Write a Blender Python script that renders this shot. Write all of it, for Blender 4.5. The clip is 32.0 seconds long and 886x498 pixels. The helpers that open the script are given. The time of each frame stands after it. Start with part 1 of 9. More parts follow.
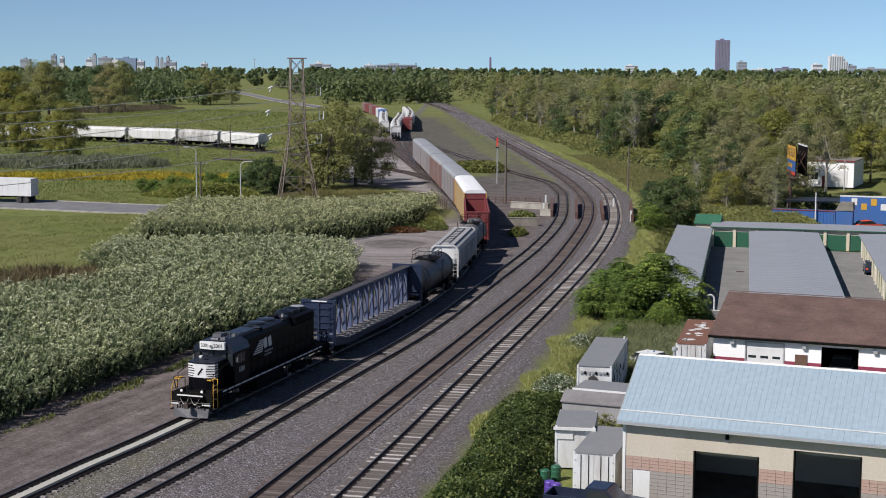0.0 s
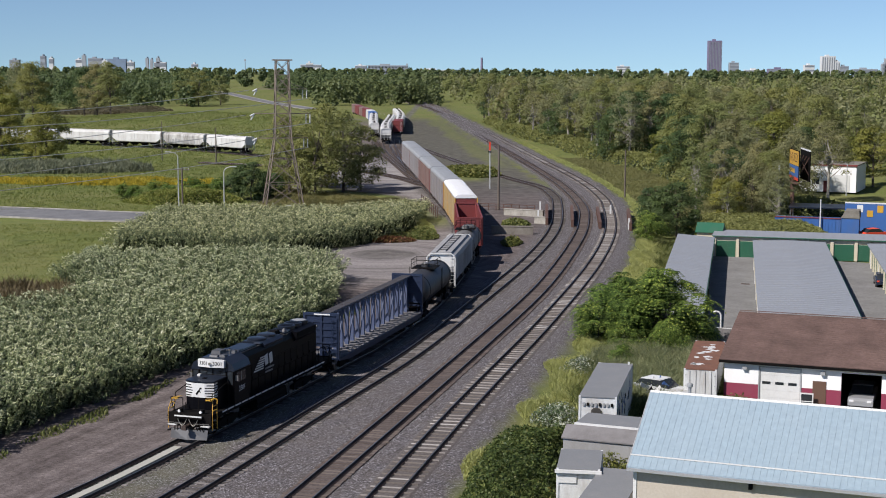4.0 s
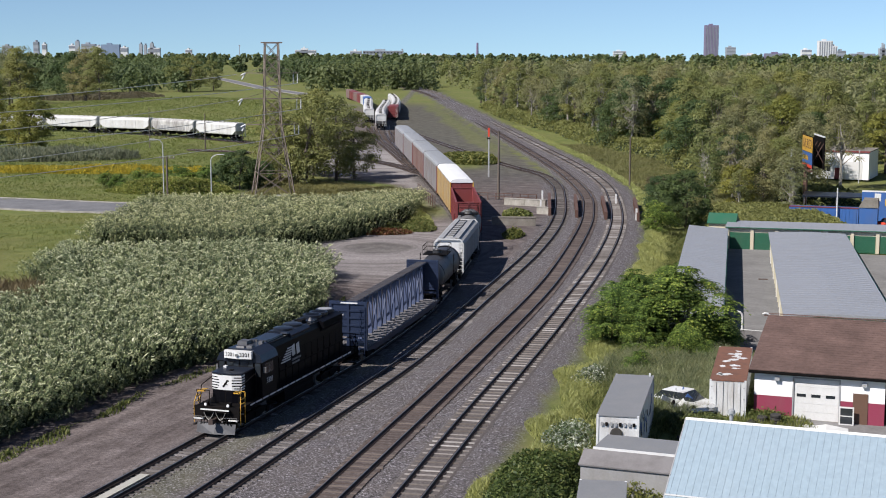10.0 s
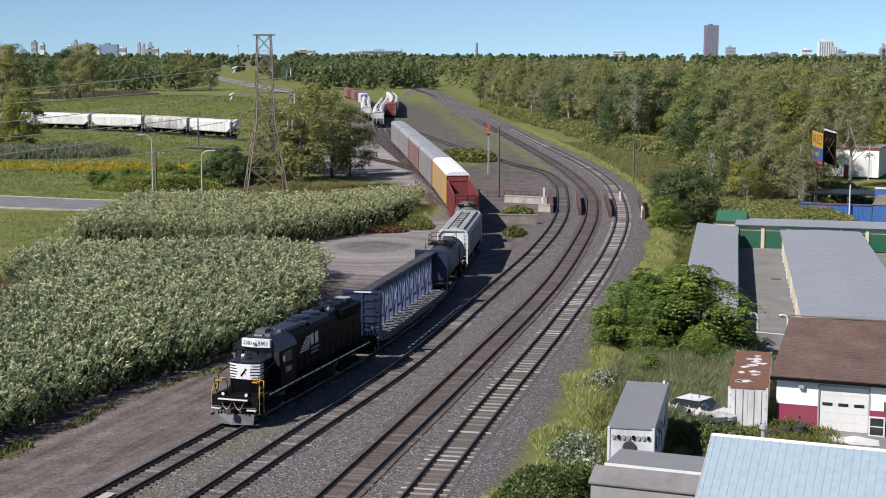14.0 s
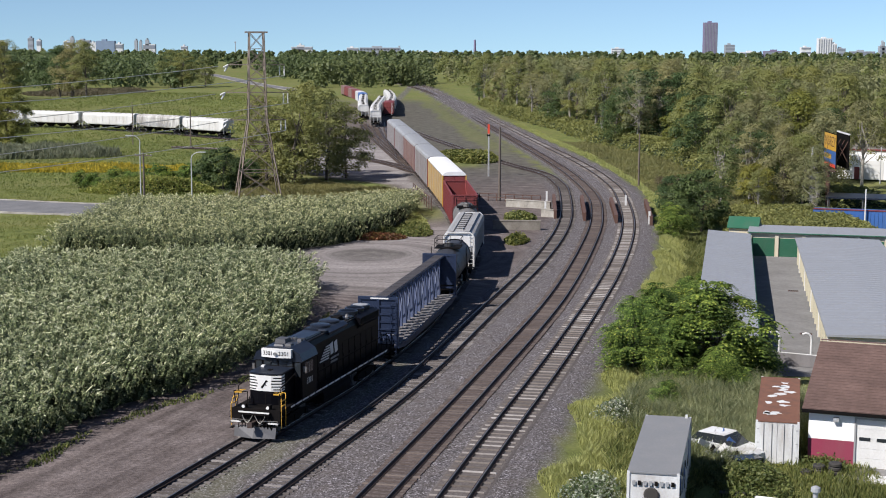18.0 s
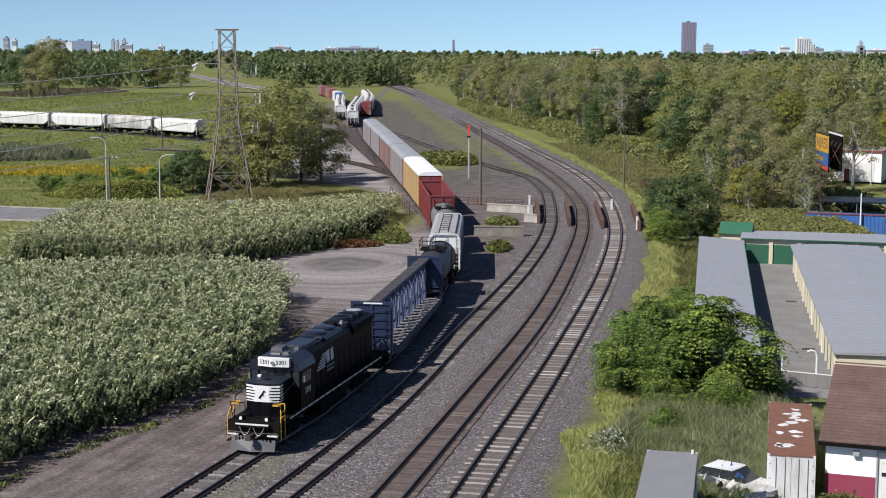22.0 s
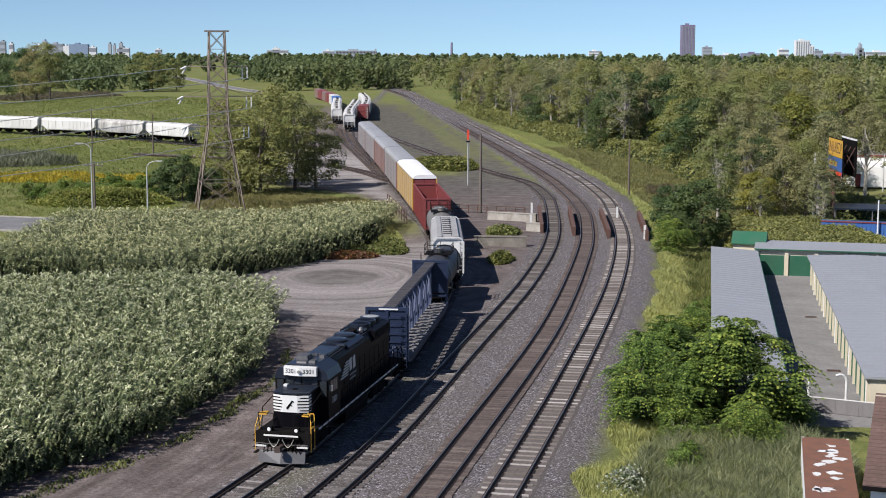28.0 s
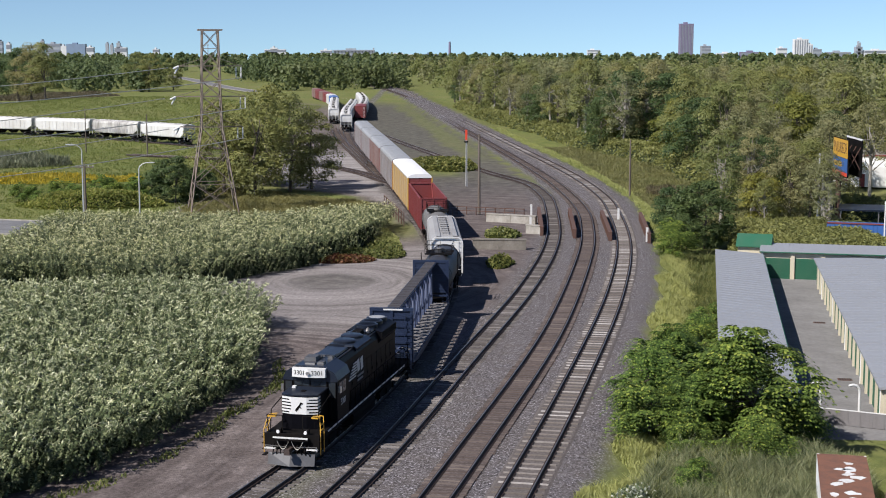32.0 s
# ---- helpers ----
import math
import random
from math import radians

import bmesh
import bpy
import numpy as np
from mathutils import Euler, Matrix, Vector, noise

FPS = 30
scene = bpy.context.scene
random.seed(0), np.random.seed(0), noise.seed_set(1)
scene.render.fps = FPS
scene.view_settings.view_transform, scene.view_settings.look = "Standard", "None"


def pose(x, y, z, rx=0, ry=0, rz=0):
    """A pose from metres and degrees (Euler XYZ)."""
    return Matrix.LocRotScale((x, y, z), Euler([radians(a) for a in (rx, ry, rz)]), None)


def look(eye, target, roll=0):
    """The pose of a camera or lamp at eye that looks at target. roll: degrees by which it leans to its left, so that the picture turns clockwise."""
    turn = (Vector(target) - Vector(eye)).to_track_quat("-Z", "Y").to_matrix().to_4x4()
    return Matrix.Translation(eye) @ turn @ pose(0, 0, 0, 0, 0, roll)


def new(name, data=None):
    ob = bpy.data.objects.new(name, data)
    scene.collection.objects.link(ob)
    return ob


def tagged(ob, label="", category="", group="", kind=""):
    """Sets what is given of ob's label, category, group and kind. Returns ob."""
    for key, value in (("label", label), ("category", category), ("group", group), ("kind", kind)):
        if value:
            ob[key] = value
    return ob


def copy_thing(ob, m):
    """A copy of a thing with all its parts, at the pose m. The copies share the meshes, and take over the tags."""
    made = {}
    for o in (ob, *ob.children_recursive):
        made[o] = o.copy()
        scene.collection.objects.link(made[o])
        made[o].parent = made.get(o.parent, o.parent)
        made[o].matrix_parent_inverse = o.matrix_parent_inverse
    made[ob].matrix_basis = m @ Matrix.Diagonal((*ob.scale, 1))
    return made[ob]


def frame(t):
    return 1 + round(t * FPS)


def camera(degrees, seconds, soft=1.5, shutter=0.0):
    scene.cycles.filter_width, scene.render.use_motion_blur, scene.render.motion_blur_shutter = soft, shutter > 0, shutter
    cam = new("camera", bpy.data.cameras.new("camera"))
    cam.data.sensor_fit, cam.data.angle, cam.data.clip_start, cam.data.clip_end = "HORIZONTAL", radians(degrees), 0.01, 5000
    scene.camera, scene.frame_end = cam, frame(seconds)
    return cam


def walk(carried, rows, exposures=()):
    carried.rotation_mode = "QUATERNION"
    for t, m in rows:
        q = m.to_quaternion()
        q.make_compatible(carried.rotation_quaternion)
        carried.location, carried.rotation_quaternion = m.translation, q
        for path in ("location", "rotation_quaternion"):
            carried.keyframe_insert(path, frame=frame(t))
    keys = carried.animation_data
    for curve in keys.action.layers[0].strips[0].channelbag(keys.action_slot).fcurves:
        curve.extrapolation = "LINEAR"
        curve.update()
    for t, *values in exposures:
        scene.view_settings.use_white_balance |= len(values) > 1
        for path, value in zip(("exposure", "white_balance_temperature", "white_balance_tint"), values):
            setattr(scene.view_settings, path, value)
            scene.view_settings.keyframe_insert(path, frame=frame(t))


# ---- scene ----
cam = camera(32.7, 32.0, soft=1.0)
PATH = [
    (0, (0.725, -50.43, 23.744), (0.696, -48.445, 23.495), 0.2),
    (0.5, (0.73, -49.349, 23.7), (0.701, -47.365, 23.451), 0.2),
    (1, (0.671, -48.341, 23.662), (0.648, -46.356, 23.414), 0.2),
    (1.5, (0.691, -47.218, 23.708), (0.669, -45.234, 23.459), 0.2),
    (2, (0.718, -46.087, 23.727), (0.7, -44.103, 23.479), 0.3),
    (2.5, (0.728, -44.941, 23.717), (0.711, -42.957, 23.469), 0.2),
    (3, (0.74, -43.626, 23.786), (0.723, -41.641, 23.538), 0.3),
    (3.5, (0.723, -42.627, 23.89), (0.705, -40.643, 23.642), 0.2),
    (5.5, (0.647, -38.256, 24.033), (0.63, -36.273, 23.78), 0.2),
    (6, (0.589, -37.377, 24.104), (0.573, -35.394, 23.843), 0.2),
    (6.5, (0.512, -36.602, 24.095), (0.497, -34.62, 23.828), 0.2),
    (7, (0.517, -35.664, 24.123), (0.502, -33.683, 23.855), 0.2),
    (7.5, (0.452, -34.776, 24.106), (0.438, -32.794, 23.837), 0.2),
    (8, (0.396, -33.935, 24.005), (0.382, -31.953, 23.736), 0.2),
    (8.5, (0.347, -33.221, 23.926), (0.333, -31.239, 23.658), 0.2),
    (9, (0.412, -32.282, 23.778), (0.398, -30.3, 23.51), 0.1),
    (9.5, (0.36, -31.518, 23.631), (0.347, -29.536, 23.364), 0.1),
    (10, (0.324, -30.692, 23.462), (0.312, -28.71, 23.195), 0.1),
    (10.5, (0.33, -29.686, 23.246), (0.318, -27.704, 22.979), 0.1),
    (11, (0.355, -28.796, 23.102), (0.343, -26.814, 22.836), 0.1),
    (11.5, (0.388, -27.882, 22.973), (0.375, -25.9, 22.706), 0.1),
    (12, (0.346, -27.034, 22.847), (0.333, -25.052, 22.581), 0.1),
    (12.5, (0.355, -26.019, 22.696), (0.343, -24.037, 22.43), 0.1),
    (13, (0.366, -25.146, 22.542), (0.354, -23.164, 22.276), 0.0),
    (13.5, (0.369, -24.242, 22.378), (0.358, -22.26, 22.112), 0.1),
    (14, (0.432, -23.208, 22.212), (0.421, -21.226, 21.946), 0.1),
    (14.5, (0.43, -22.035, 22.139), (0.42, -20.053, 21.872), 0.1),
    (16.5, (0.354, -18.124, 22.242), (0.345, -16.142, 21.974), 0.2),
    (17, (0.331, -17.081, 22.283), (0.322, -15.099, 22.015), 0.1),
    (17.5, (0.273, -16.002, 22.338), (0.265, -14.02, 22.07), 0.2),
    (18, (0.237, -14.898, 22.377), (0.229, -12.917, 22.107), 0.2),
    (18.5, (0.26, -13.908, 22.363), (0.25, -11.926, 22.094), 0.2),
    (19, (0.242, -12.848, 22.265), (0.233, -10.866, 21.995), 0.2),
    (19.5, (0.213, -11.724, 22.175), (0.202, -9.742, 21.905), 0.2),
    (20, (0.233, -10.636, 22.103), (0.233, -8.654, 21.833), 0.2),
    (20.5, (0.226, -9.687, 22.126), (0.226, -7.706, 21.856), 0.2),
    (21, (0.229, -8.6, 22.126), (0.239, -6.618, 21.856), 0.2),
    (21.5, (0.204, -7.624, 22.129), (0.224, -5.642, 21.858), 0.2),
    (22, (0.219, -6.598, 22.096), (0.239, -4.616, 21.826), 0.2),
    (22.5, (0.276, -5.588, 22.059), (0.295, -3.606, 21.79), 0.2),
    (23, (0.281, -4.68, 22.066), (0.3, -2.698, 21.796), 0.2),
    (23.5, (0.276, -3.887, 22.05), (0.295, -1.905, 21.781), 0.2),
    (24, (0.235, -3.007, 22.017), (0.255, -1.025, 21.749), 0.2),
    (24.5, (0.184, -2.346, 22.028), (0.204, -0.364, 21.76), 0.2),
    (25, (0.208, -1.641, 22.013), (0.228, 0.341, 21.746), 0.2),
    (25.5, (0.247, -0.991, 21.998), (0.267, 0.991, 21.731), 0.1),
    (27.5, (0.271, 1.179, 21.89), (0.292, 3.161, 21.624), 0.1),
    (28, (0.256, 1.53, 21.902), (0.278, 3.512, 21.636), 0.1),
    (28.5, (0.229, 2.073, 21.871), (0.251, 4.055, 21.605), 0.1),
    (29, (0.279, 2.501, 21.821), (0.302, 4.483, 21.555), 0.1),
    (29.5, (0.35, 2.98, 21.776), (0.372, 4.962, 21.51), 0.1),
    (30, (0.314, 3.382, 21.824), (0.338, 5.364, 21.557), 0.1),
    (30.5, (0.347, 3.856, 21.759), (0.371, 5.838, 21.492), 0.1),
    (31, (0.345, 4.322, 21.795), (0.369, 6.304, 21.529), 0.1),
    (31.5, (0.328, 4.789, 21.783), (0.352, 6.771, 21.516), 0.1),
    (32, (0.377, 5.356, 21.836), (0.401, 7.338, 21.569), 0.0),
]
walk(cam, [(t, look(e, g, r)) for t, e, g, r in PATH], [(0.0, 0.31), (5.0, 0.39), (9.0, 0.5), (14.0, 0.55), (32.0, 0.57)])

# ---- world and light ----
world = bpy.data.worlds.new("sky")
scene.world = world
world.use_nodes = True
wn = world.node_tree.nodes
sky = wn.new("ShaderNodeTexSky")
sky.sky_type = "NISHITA"
sky.sun_disc = False
sky.sun_elevation = radians(43)
sky.sun_rotation = radians(233)
sky.air_density = 1.0
sky.dust_density = 0.3
sky.ozone_density = 2.0
# clear air: the horizon shows the blue of the sky a little above it
gen = wn.new("ShaderNodeTexCoord")
lift = wn.new("ShaderNodeVectorMath")
lift.operation = "ADD"
lift.inputs[1].default_value = (0, 0, 0.11)
world.node_tree.links.new(gen.outputs["Generated"], lift.inputs[0])
world.node_tree.links.new(lift.outputs[0], sky.inputs[0])
deep = wn.new("ShaderNodeGamma")
deep.inputs[1].default_value = 1.6
world.node_tree.links.new(sky.outputs[0], deep.inputs[0])
pale = wn.new("ShaderNodeHueSaturation")
pale.inputs["Saturation"].default_value = 0.89
world.node_tree.links.new(deep.outputs[0], pale.inputs["Color"])
world.node_tree.links.new(pale.outputs[0], wn["Background"].inputs[0])
wn["Background"].inputs[1].default_value = 0.0305

sun_data = bpy.data.lights.new("sun", "SUN")
sun_data.energy = 5.0
sun_data.angle = radians(0.55)
sun_data.color = (1.0, 0.945, 0.905)
sun = new("sun", sun_data)
sun.matrix_world = look((-80, -60, 100), (0, 0, 0))



# ---- materials ----
def material(name):
    m = bpy.data.materials.new(name)
    m.use_nodes = True
    return m, m.node_tree.nodes, m.node_tree.links


def ramp_node(nodes, links, source, stops):
    r = nodes.new("ShaderNodeValToRGB")
    el = r.color_ramp.elements
    while len(el) < len(stops):
        el.new(0.5)
    for e, (p, c) in zip(el, stops):
        e.position, e.color = p, (*c, 1)
    links.new(source, r.inputs[0])
    return r.outputs[0]


def mix_rgb(nodes, links, fac, a, b, mode="MIX"):
    m = nodes.new("ShaderNodeMix")
    m.data_type, m.blend_type = "RGBA", mode
    for sock, val in ((m.inputs[0], fac), (m.inputs[6], a), (m.inputs[7], b)):
        if isinstance(val, (int, float)):
            sock.default_value = val
        elif isinstance(val, tuple):
            sock.default_value = (*val, 1)
        else:
            links.new(val, sock)
    return m.outputs[2]


def noise_fac(nodes, links, scale, detail=5, rough=0.6, coords=None, stretch=None):
    t = nodes.new("ShaderNodeTexNoise")
    t.inputs["Scale"].default_value = scale
    t.inputs["Detail"].default_value = detail
    t.inputs["Roughness"].default_value = rough
    if coords is None:
        coords = nodes.new("ShaderNodeTexCoord").outputs["Object"]
    if stretch:
        mp = nodes.new("ShaderNodeMapping")
        mp.inputs["Scale"].default_value = stretch
        links.new(coords, mp.inputs[0])
        coords = mp.outputs[0]
    links.new(coords, t.inputs["Vector"])
    return t.outputs[0]


def bump(nodes, links, height, strength, distance=0.02):
    b = nodes.new("ShaderNodeBump")
    b.inputs["Strength"].default_value = strength
    b.inputs["Distance"].default_value = distance
    links.new(height, b.inputs["Height"])
    links.new(b.outputs[0], nodes["Principled BSDF"].inputs["Normal"])


def painted(name, color, rough=0.5, metal=0.0, dirt=0.35, dirt_color=(0.12, 0.10, 0.08), scale=0.9, streak=True, vary=0.0):
    """Painted or bare metal, plaster or timber with grime at two scales and, on upright faces, run-down streaks."""
    m, n, l = material(name)
    p = n["Principled BSDF"]
    big = noise_fac(n, l, scale, 6, 0.65, stretch=(1, 1, 0.25) if streak else None)
    fine = noise_fac(n, l, scale * 14, 4, 0.6)
    k = n.new("ShaderNodeMath")
    k.operation = "MULTIPLY"
    l.new(ramp_node(n, l, big, [(0.42, (0, 0, 0)), (0.75, (1, 1, 1))]), k.inputs[0])
    k.inputs[1].default_value = dirt
    c = mix_rgb(n, l, k.outputs[0], color, dirt_color)
    c = mix_rgb(n, l, 0.25, c, ramp_node(n, l, fine, [(0.3, (0.35, 0.35, 0.35)), (0.7, (0.65, 0.65, 0.65))]), "OVERLAY")
    if vary:
        r = n.new("ShaderNodeObjectInfo").outputs["Random"]
        c = mix_rgb(n, l, vary, c, ramp_node(n, l, r, [(0, (0.25, 0.25, 0.25)), (1, (0.8, 0.8, 0.8))]), "OVERLAY")
    l.new(c, p.inputs["Base Color"])
    p.inputs["Roughness"].default_value = rough
    p.inputs["Metallic"].default_value = metal
    bump(n, l, fine, 0.15, 0.01)
    return m


def leafy(name, stops, rough=0.55, trans=0.42, even=0.0):
    """Leaves: the tone varies leaf by leaf and over patches of the plant."""
    m, n, l = material(name)
    p = n["Principled BSDF"]
    isl = n.new("ShaderNodeNewGeometry").outputs["Random Per Island"]
    c = ramp_node(n, l, isl, stops)
    if even:
        c = mix_rgb(n, l, even, c, stops[len(stops) // 2][1])
    patch = noise_fac(n, l, 0.22, 3, 0.6)
    c = mix_rgb(n, l, 0.55, c, ramp_node(n, l, patch, [(0.3, (0.28, 0.30, 0.30)), (0.7, (0.70, 0.68, 0.62))]), "OVERLAY")
    r = n.new("ShaderNodeObjectInfo").outputs["Random"]
    c = mix_rgb(n, l, 0.35, c, ramp_node(n, l, r, [(0, (0.30, 0.40, 0.40)), (0.5, (0.5, 0.5, 0.5)), (1, (0.68, 0.58, 0.42))]), "OVERLAY")
    l.new(c, p.inputs["Base Color"])
    p.inputs["Roughness"].default_value = rough
    p.inputs["Specular IOR Level"].default_value = 0.3
    t = n.new("ShaderNodeBsdfTranslucent")
    l.new(c, t.inputs[0])
    mx = n.new("ShaderNodeMixShader")
    mx.inputs[0].default_value = trans
    l.new(p.outputs[0], mx.inputs[1])
    l.new(t.outputs[0], mx.inputs[2])
    l.new(mx.outputs[0], n["Material Output"].inputs[0])
    return m


def ground_material():
    """Ground sheet: grass, dirt and crushed stone, laid out by three masks that the sheet carries."""
    m, n, l = material("ground")
    p = n["Principled BSDF"]
    co = n.new("ShaderNodeTexCoord").outputs["Object"]

    def mask(key):
        a = n.new("ShaderNodeAttribute")
        a.attribute_name = key
        return a.outputs["Fac"]

    # wheel ruts run along the dirt road and round the turning place
    lane = n.new("ShaderNodeCombineXYZ")
    l.new(mask("lane"), lane.inputs[0])
    l.new(mask("along"), lane.inputs[1])
    rut = noise_fac(n, l, 1.0, 4, 0.6, lane.outputs[0], (0.9, 0.07, 1.0))
    n_big = noise_fac(n, l, 0.05, 6, 0.6, co)
    n_mid = noise_fac(n, l, 0.55, 6, 0.65, co)
    n_fine = noise_fac(n, l, 5.0, 5, 0.7, co)
    grass = ramp_node(n, l, n_mid, [(0.28, (0.066, 0.084, 0.024)), (0.5, (0.112, 0.132, 0.038)), (0.72, (0.165, 0.168, 0.056))])
    grass = mix_rgb(n, l, 0.5, grass, ramp_node(n, l, n_fine, [(0.3, (0.2, 0.2, 0.2)), (0.7, (0.8, 0.8, 0.75))]), "OVERLAY")
    grass = mix_rgb(n, l, ramp_node(n, l, n_big, [(0.42, (0, 0, 0)), (0.62, (0.5, 0.5, 0.5))]), grass, (0.155, 0.145, 0.06))
    dirt = ramp_node(n, l, n_mid, [(0.25, (0.078, 0.064, 0.06)), (0.5, (0.106, 0.089, 0.085)), (0.8, (0.16, 0.137, 0.133))])
    dirt = mix_rgb(n, l, 0.5, dirt, ramp_node(n, l, rut, [(0.36, (0.2, 0.19, 0.19)), (0.5, (0.5, 0.5, 0.5)), (0.64, (0.78, 0.78, 0.78))]), "OVERLAY")
    dirt = mix_rgb(n, l, 0.7, dirt, ramp_node(n, l, n_fine, [(0.34, (0.22, 0.22, 0.22)), (0.66, (0.78, 0.78, 0.78))]), "OVERLAY")
    v = n.new("ShaderNodeTexVoronoi")
    v.inputs["Scale"].default_value = 15.0
    l.new(co, v.inputs["Vector"])
    sep = n.new("ShaderNodeSeparateColor")
    l.new(v.outputs["Color"], sep.inputs[0])
    stone = ramp_node(n, l, sep.outputs[0], [(0.0, (0.019, 0.017, 0.0175)), (0.35, (0.062, 0.0565, 0.059)), (0.7, (0.115, 0.107, 0.114)), (0.9, (0.195, 0.183, 0.196)), (1.0, (0.42, 0.40, 0.43))])
    stone = mix_rgb(n, l, 0.55, stone, ramp_node(n, l, n_fine, [(0.32, (0.25, 0.25, 0.25)), (0.68, (0.78, 0.77, 0.76))]), "OVERLAY")
    stone = mix_rgb(n, l, ramp_node(n, l, n_mid, [(0.35, (0, 0, 0)), (0.75, (0.55, 0.55, 0.55))]), stone, (0.10, 0.085, 0.073))
    coal = ramp_node(n, l, n_mid, [(0.3, (0.0405, 0.03807, 0.03645)), (0.6, (0.1053, 0.0972, 0.0891)), (0.8, (0.1782, 0.1661, 0.1539))])
    c = mix_rgb(n, l, mask("dirt"), grass, dirt)
    pale = ramp_node(n, l, n_fine, [(0.3, (0.14, 0.128, 0.122)), (0.5, (0.225, 0.21, 0.205)), (0.75, (0.32, 0.305, 0.298))])
    pale = mix_rgb(n, l, 0.6, pale, ramp_node(n, l, rut, [(0.38, (0.24, 0.23, 0.23)), (0.5, (0.5, 0.5, 0.5)), (0.62, (0.72, 0.72, 0.72))]), "OVERLAY")
    c = mix_rgb(n, l, mask("gravel"), c, pale)
    c = mix_rgb(n, l, mask("cinder"), c, coal)
    c = mix_rgb(n, l, mask("stone"), c, stone)
    l.new(c, p.inputs["Base Color"])
    p.inputs["Roughness"].default_value = 0.95
    p.inputs["Specular IOR Level"].default_value = 0.15
    bump(n, l, mix_rgb(n, l, 0.5, n_fine, v.outputs["Distance"]), 0.6, 0.06)
    return m


def plain_noise(name, stops, scale, rough=0.9, bump_s=0.3, stretch=None, spec=0.25):
    m, n, l = material(name)
    p = n["Principled BSDF"]
    a = noise_fac(n, l, scale, 6, 0.65, stretch=stretch)
    b = noise_fac(n, l, scale * 9, 4, 0.7, stretch=stretch)
    c = ramp_node(n, l, a, stops)
    c = mix_rgb(n, l, 0.4, c, ramp_node(n, l, b, [(0.3, (0.3, 0.3, 0.3)), (0.7, (0.7, 0.7, 0.7))]), "OVERLAY")
    l.new(c, p.inputs["Base Color"])
    p.inputs["Roughness"].default_value = rough
    p.inputs["Specular IOR Level"].default_value = spec
    bump(n, l, b, bump_s, 0.02)
    return m


def tie_wood(name, stops):
    m, n, l = material(name)
    p = n["Principled BSDF"]
    r = n.new("ShaderNodeObjectInfo").outputs["Random"]
    g = n.new("ShaderNodeNewGeometry").outputs["Random Per Island"]
    s = n.new("ShaderNodeMath")
    s.operation = "ADD"
    l.new(r, s.inputs[0])
    l.new(g, s.inputs[1])
    fr = n.new("ShaderNodeMath")
    fr.operation = "FRACT"
    l.new(s.outputs[0], fr.inputs[0])
    c = ramp_node(n, l, fr.outputs[0], stops)
    grain = noise_fac(n, l, 3.0, 6, 0.7, stretch=(1, 6, 1))
    c = mix_rgb(n, l, 0.5, c, ramp_node(n, l, grain, [(0.3, (0.2, 0.2, 0.2)), (0.7, (0.75, 0.75, 0.75))]), "OVERLAY")
    l.new(c, p.inputs["Base Color"])
    p.inputs["Roughness"].default_value = 0.9
    bump(n, l, grain, 0.4, 0.01)
    return m


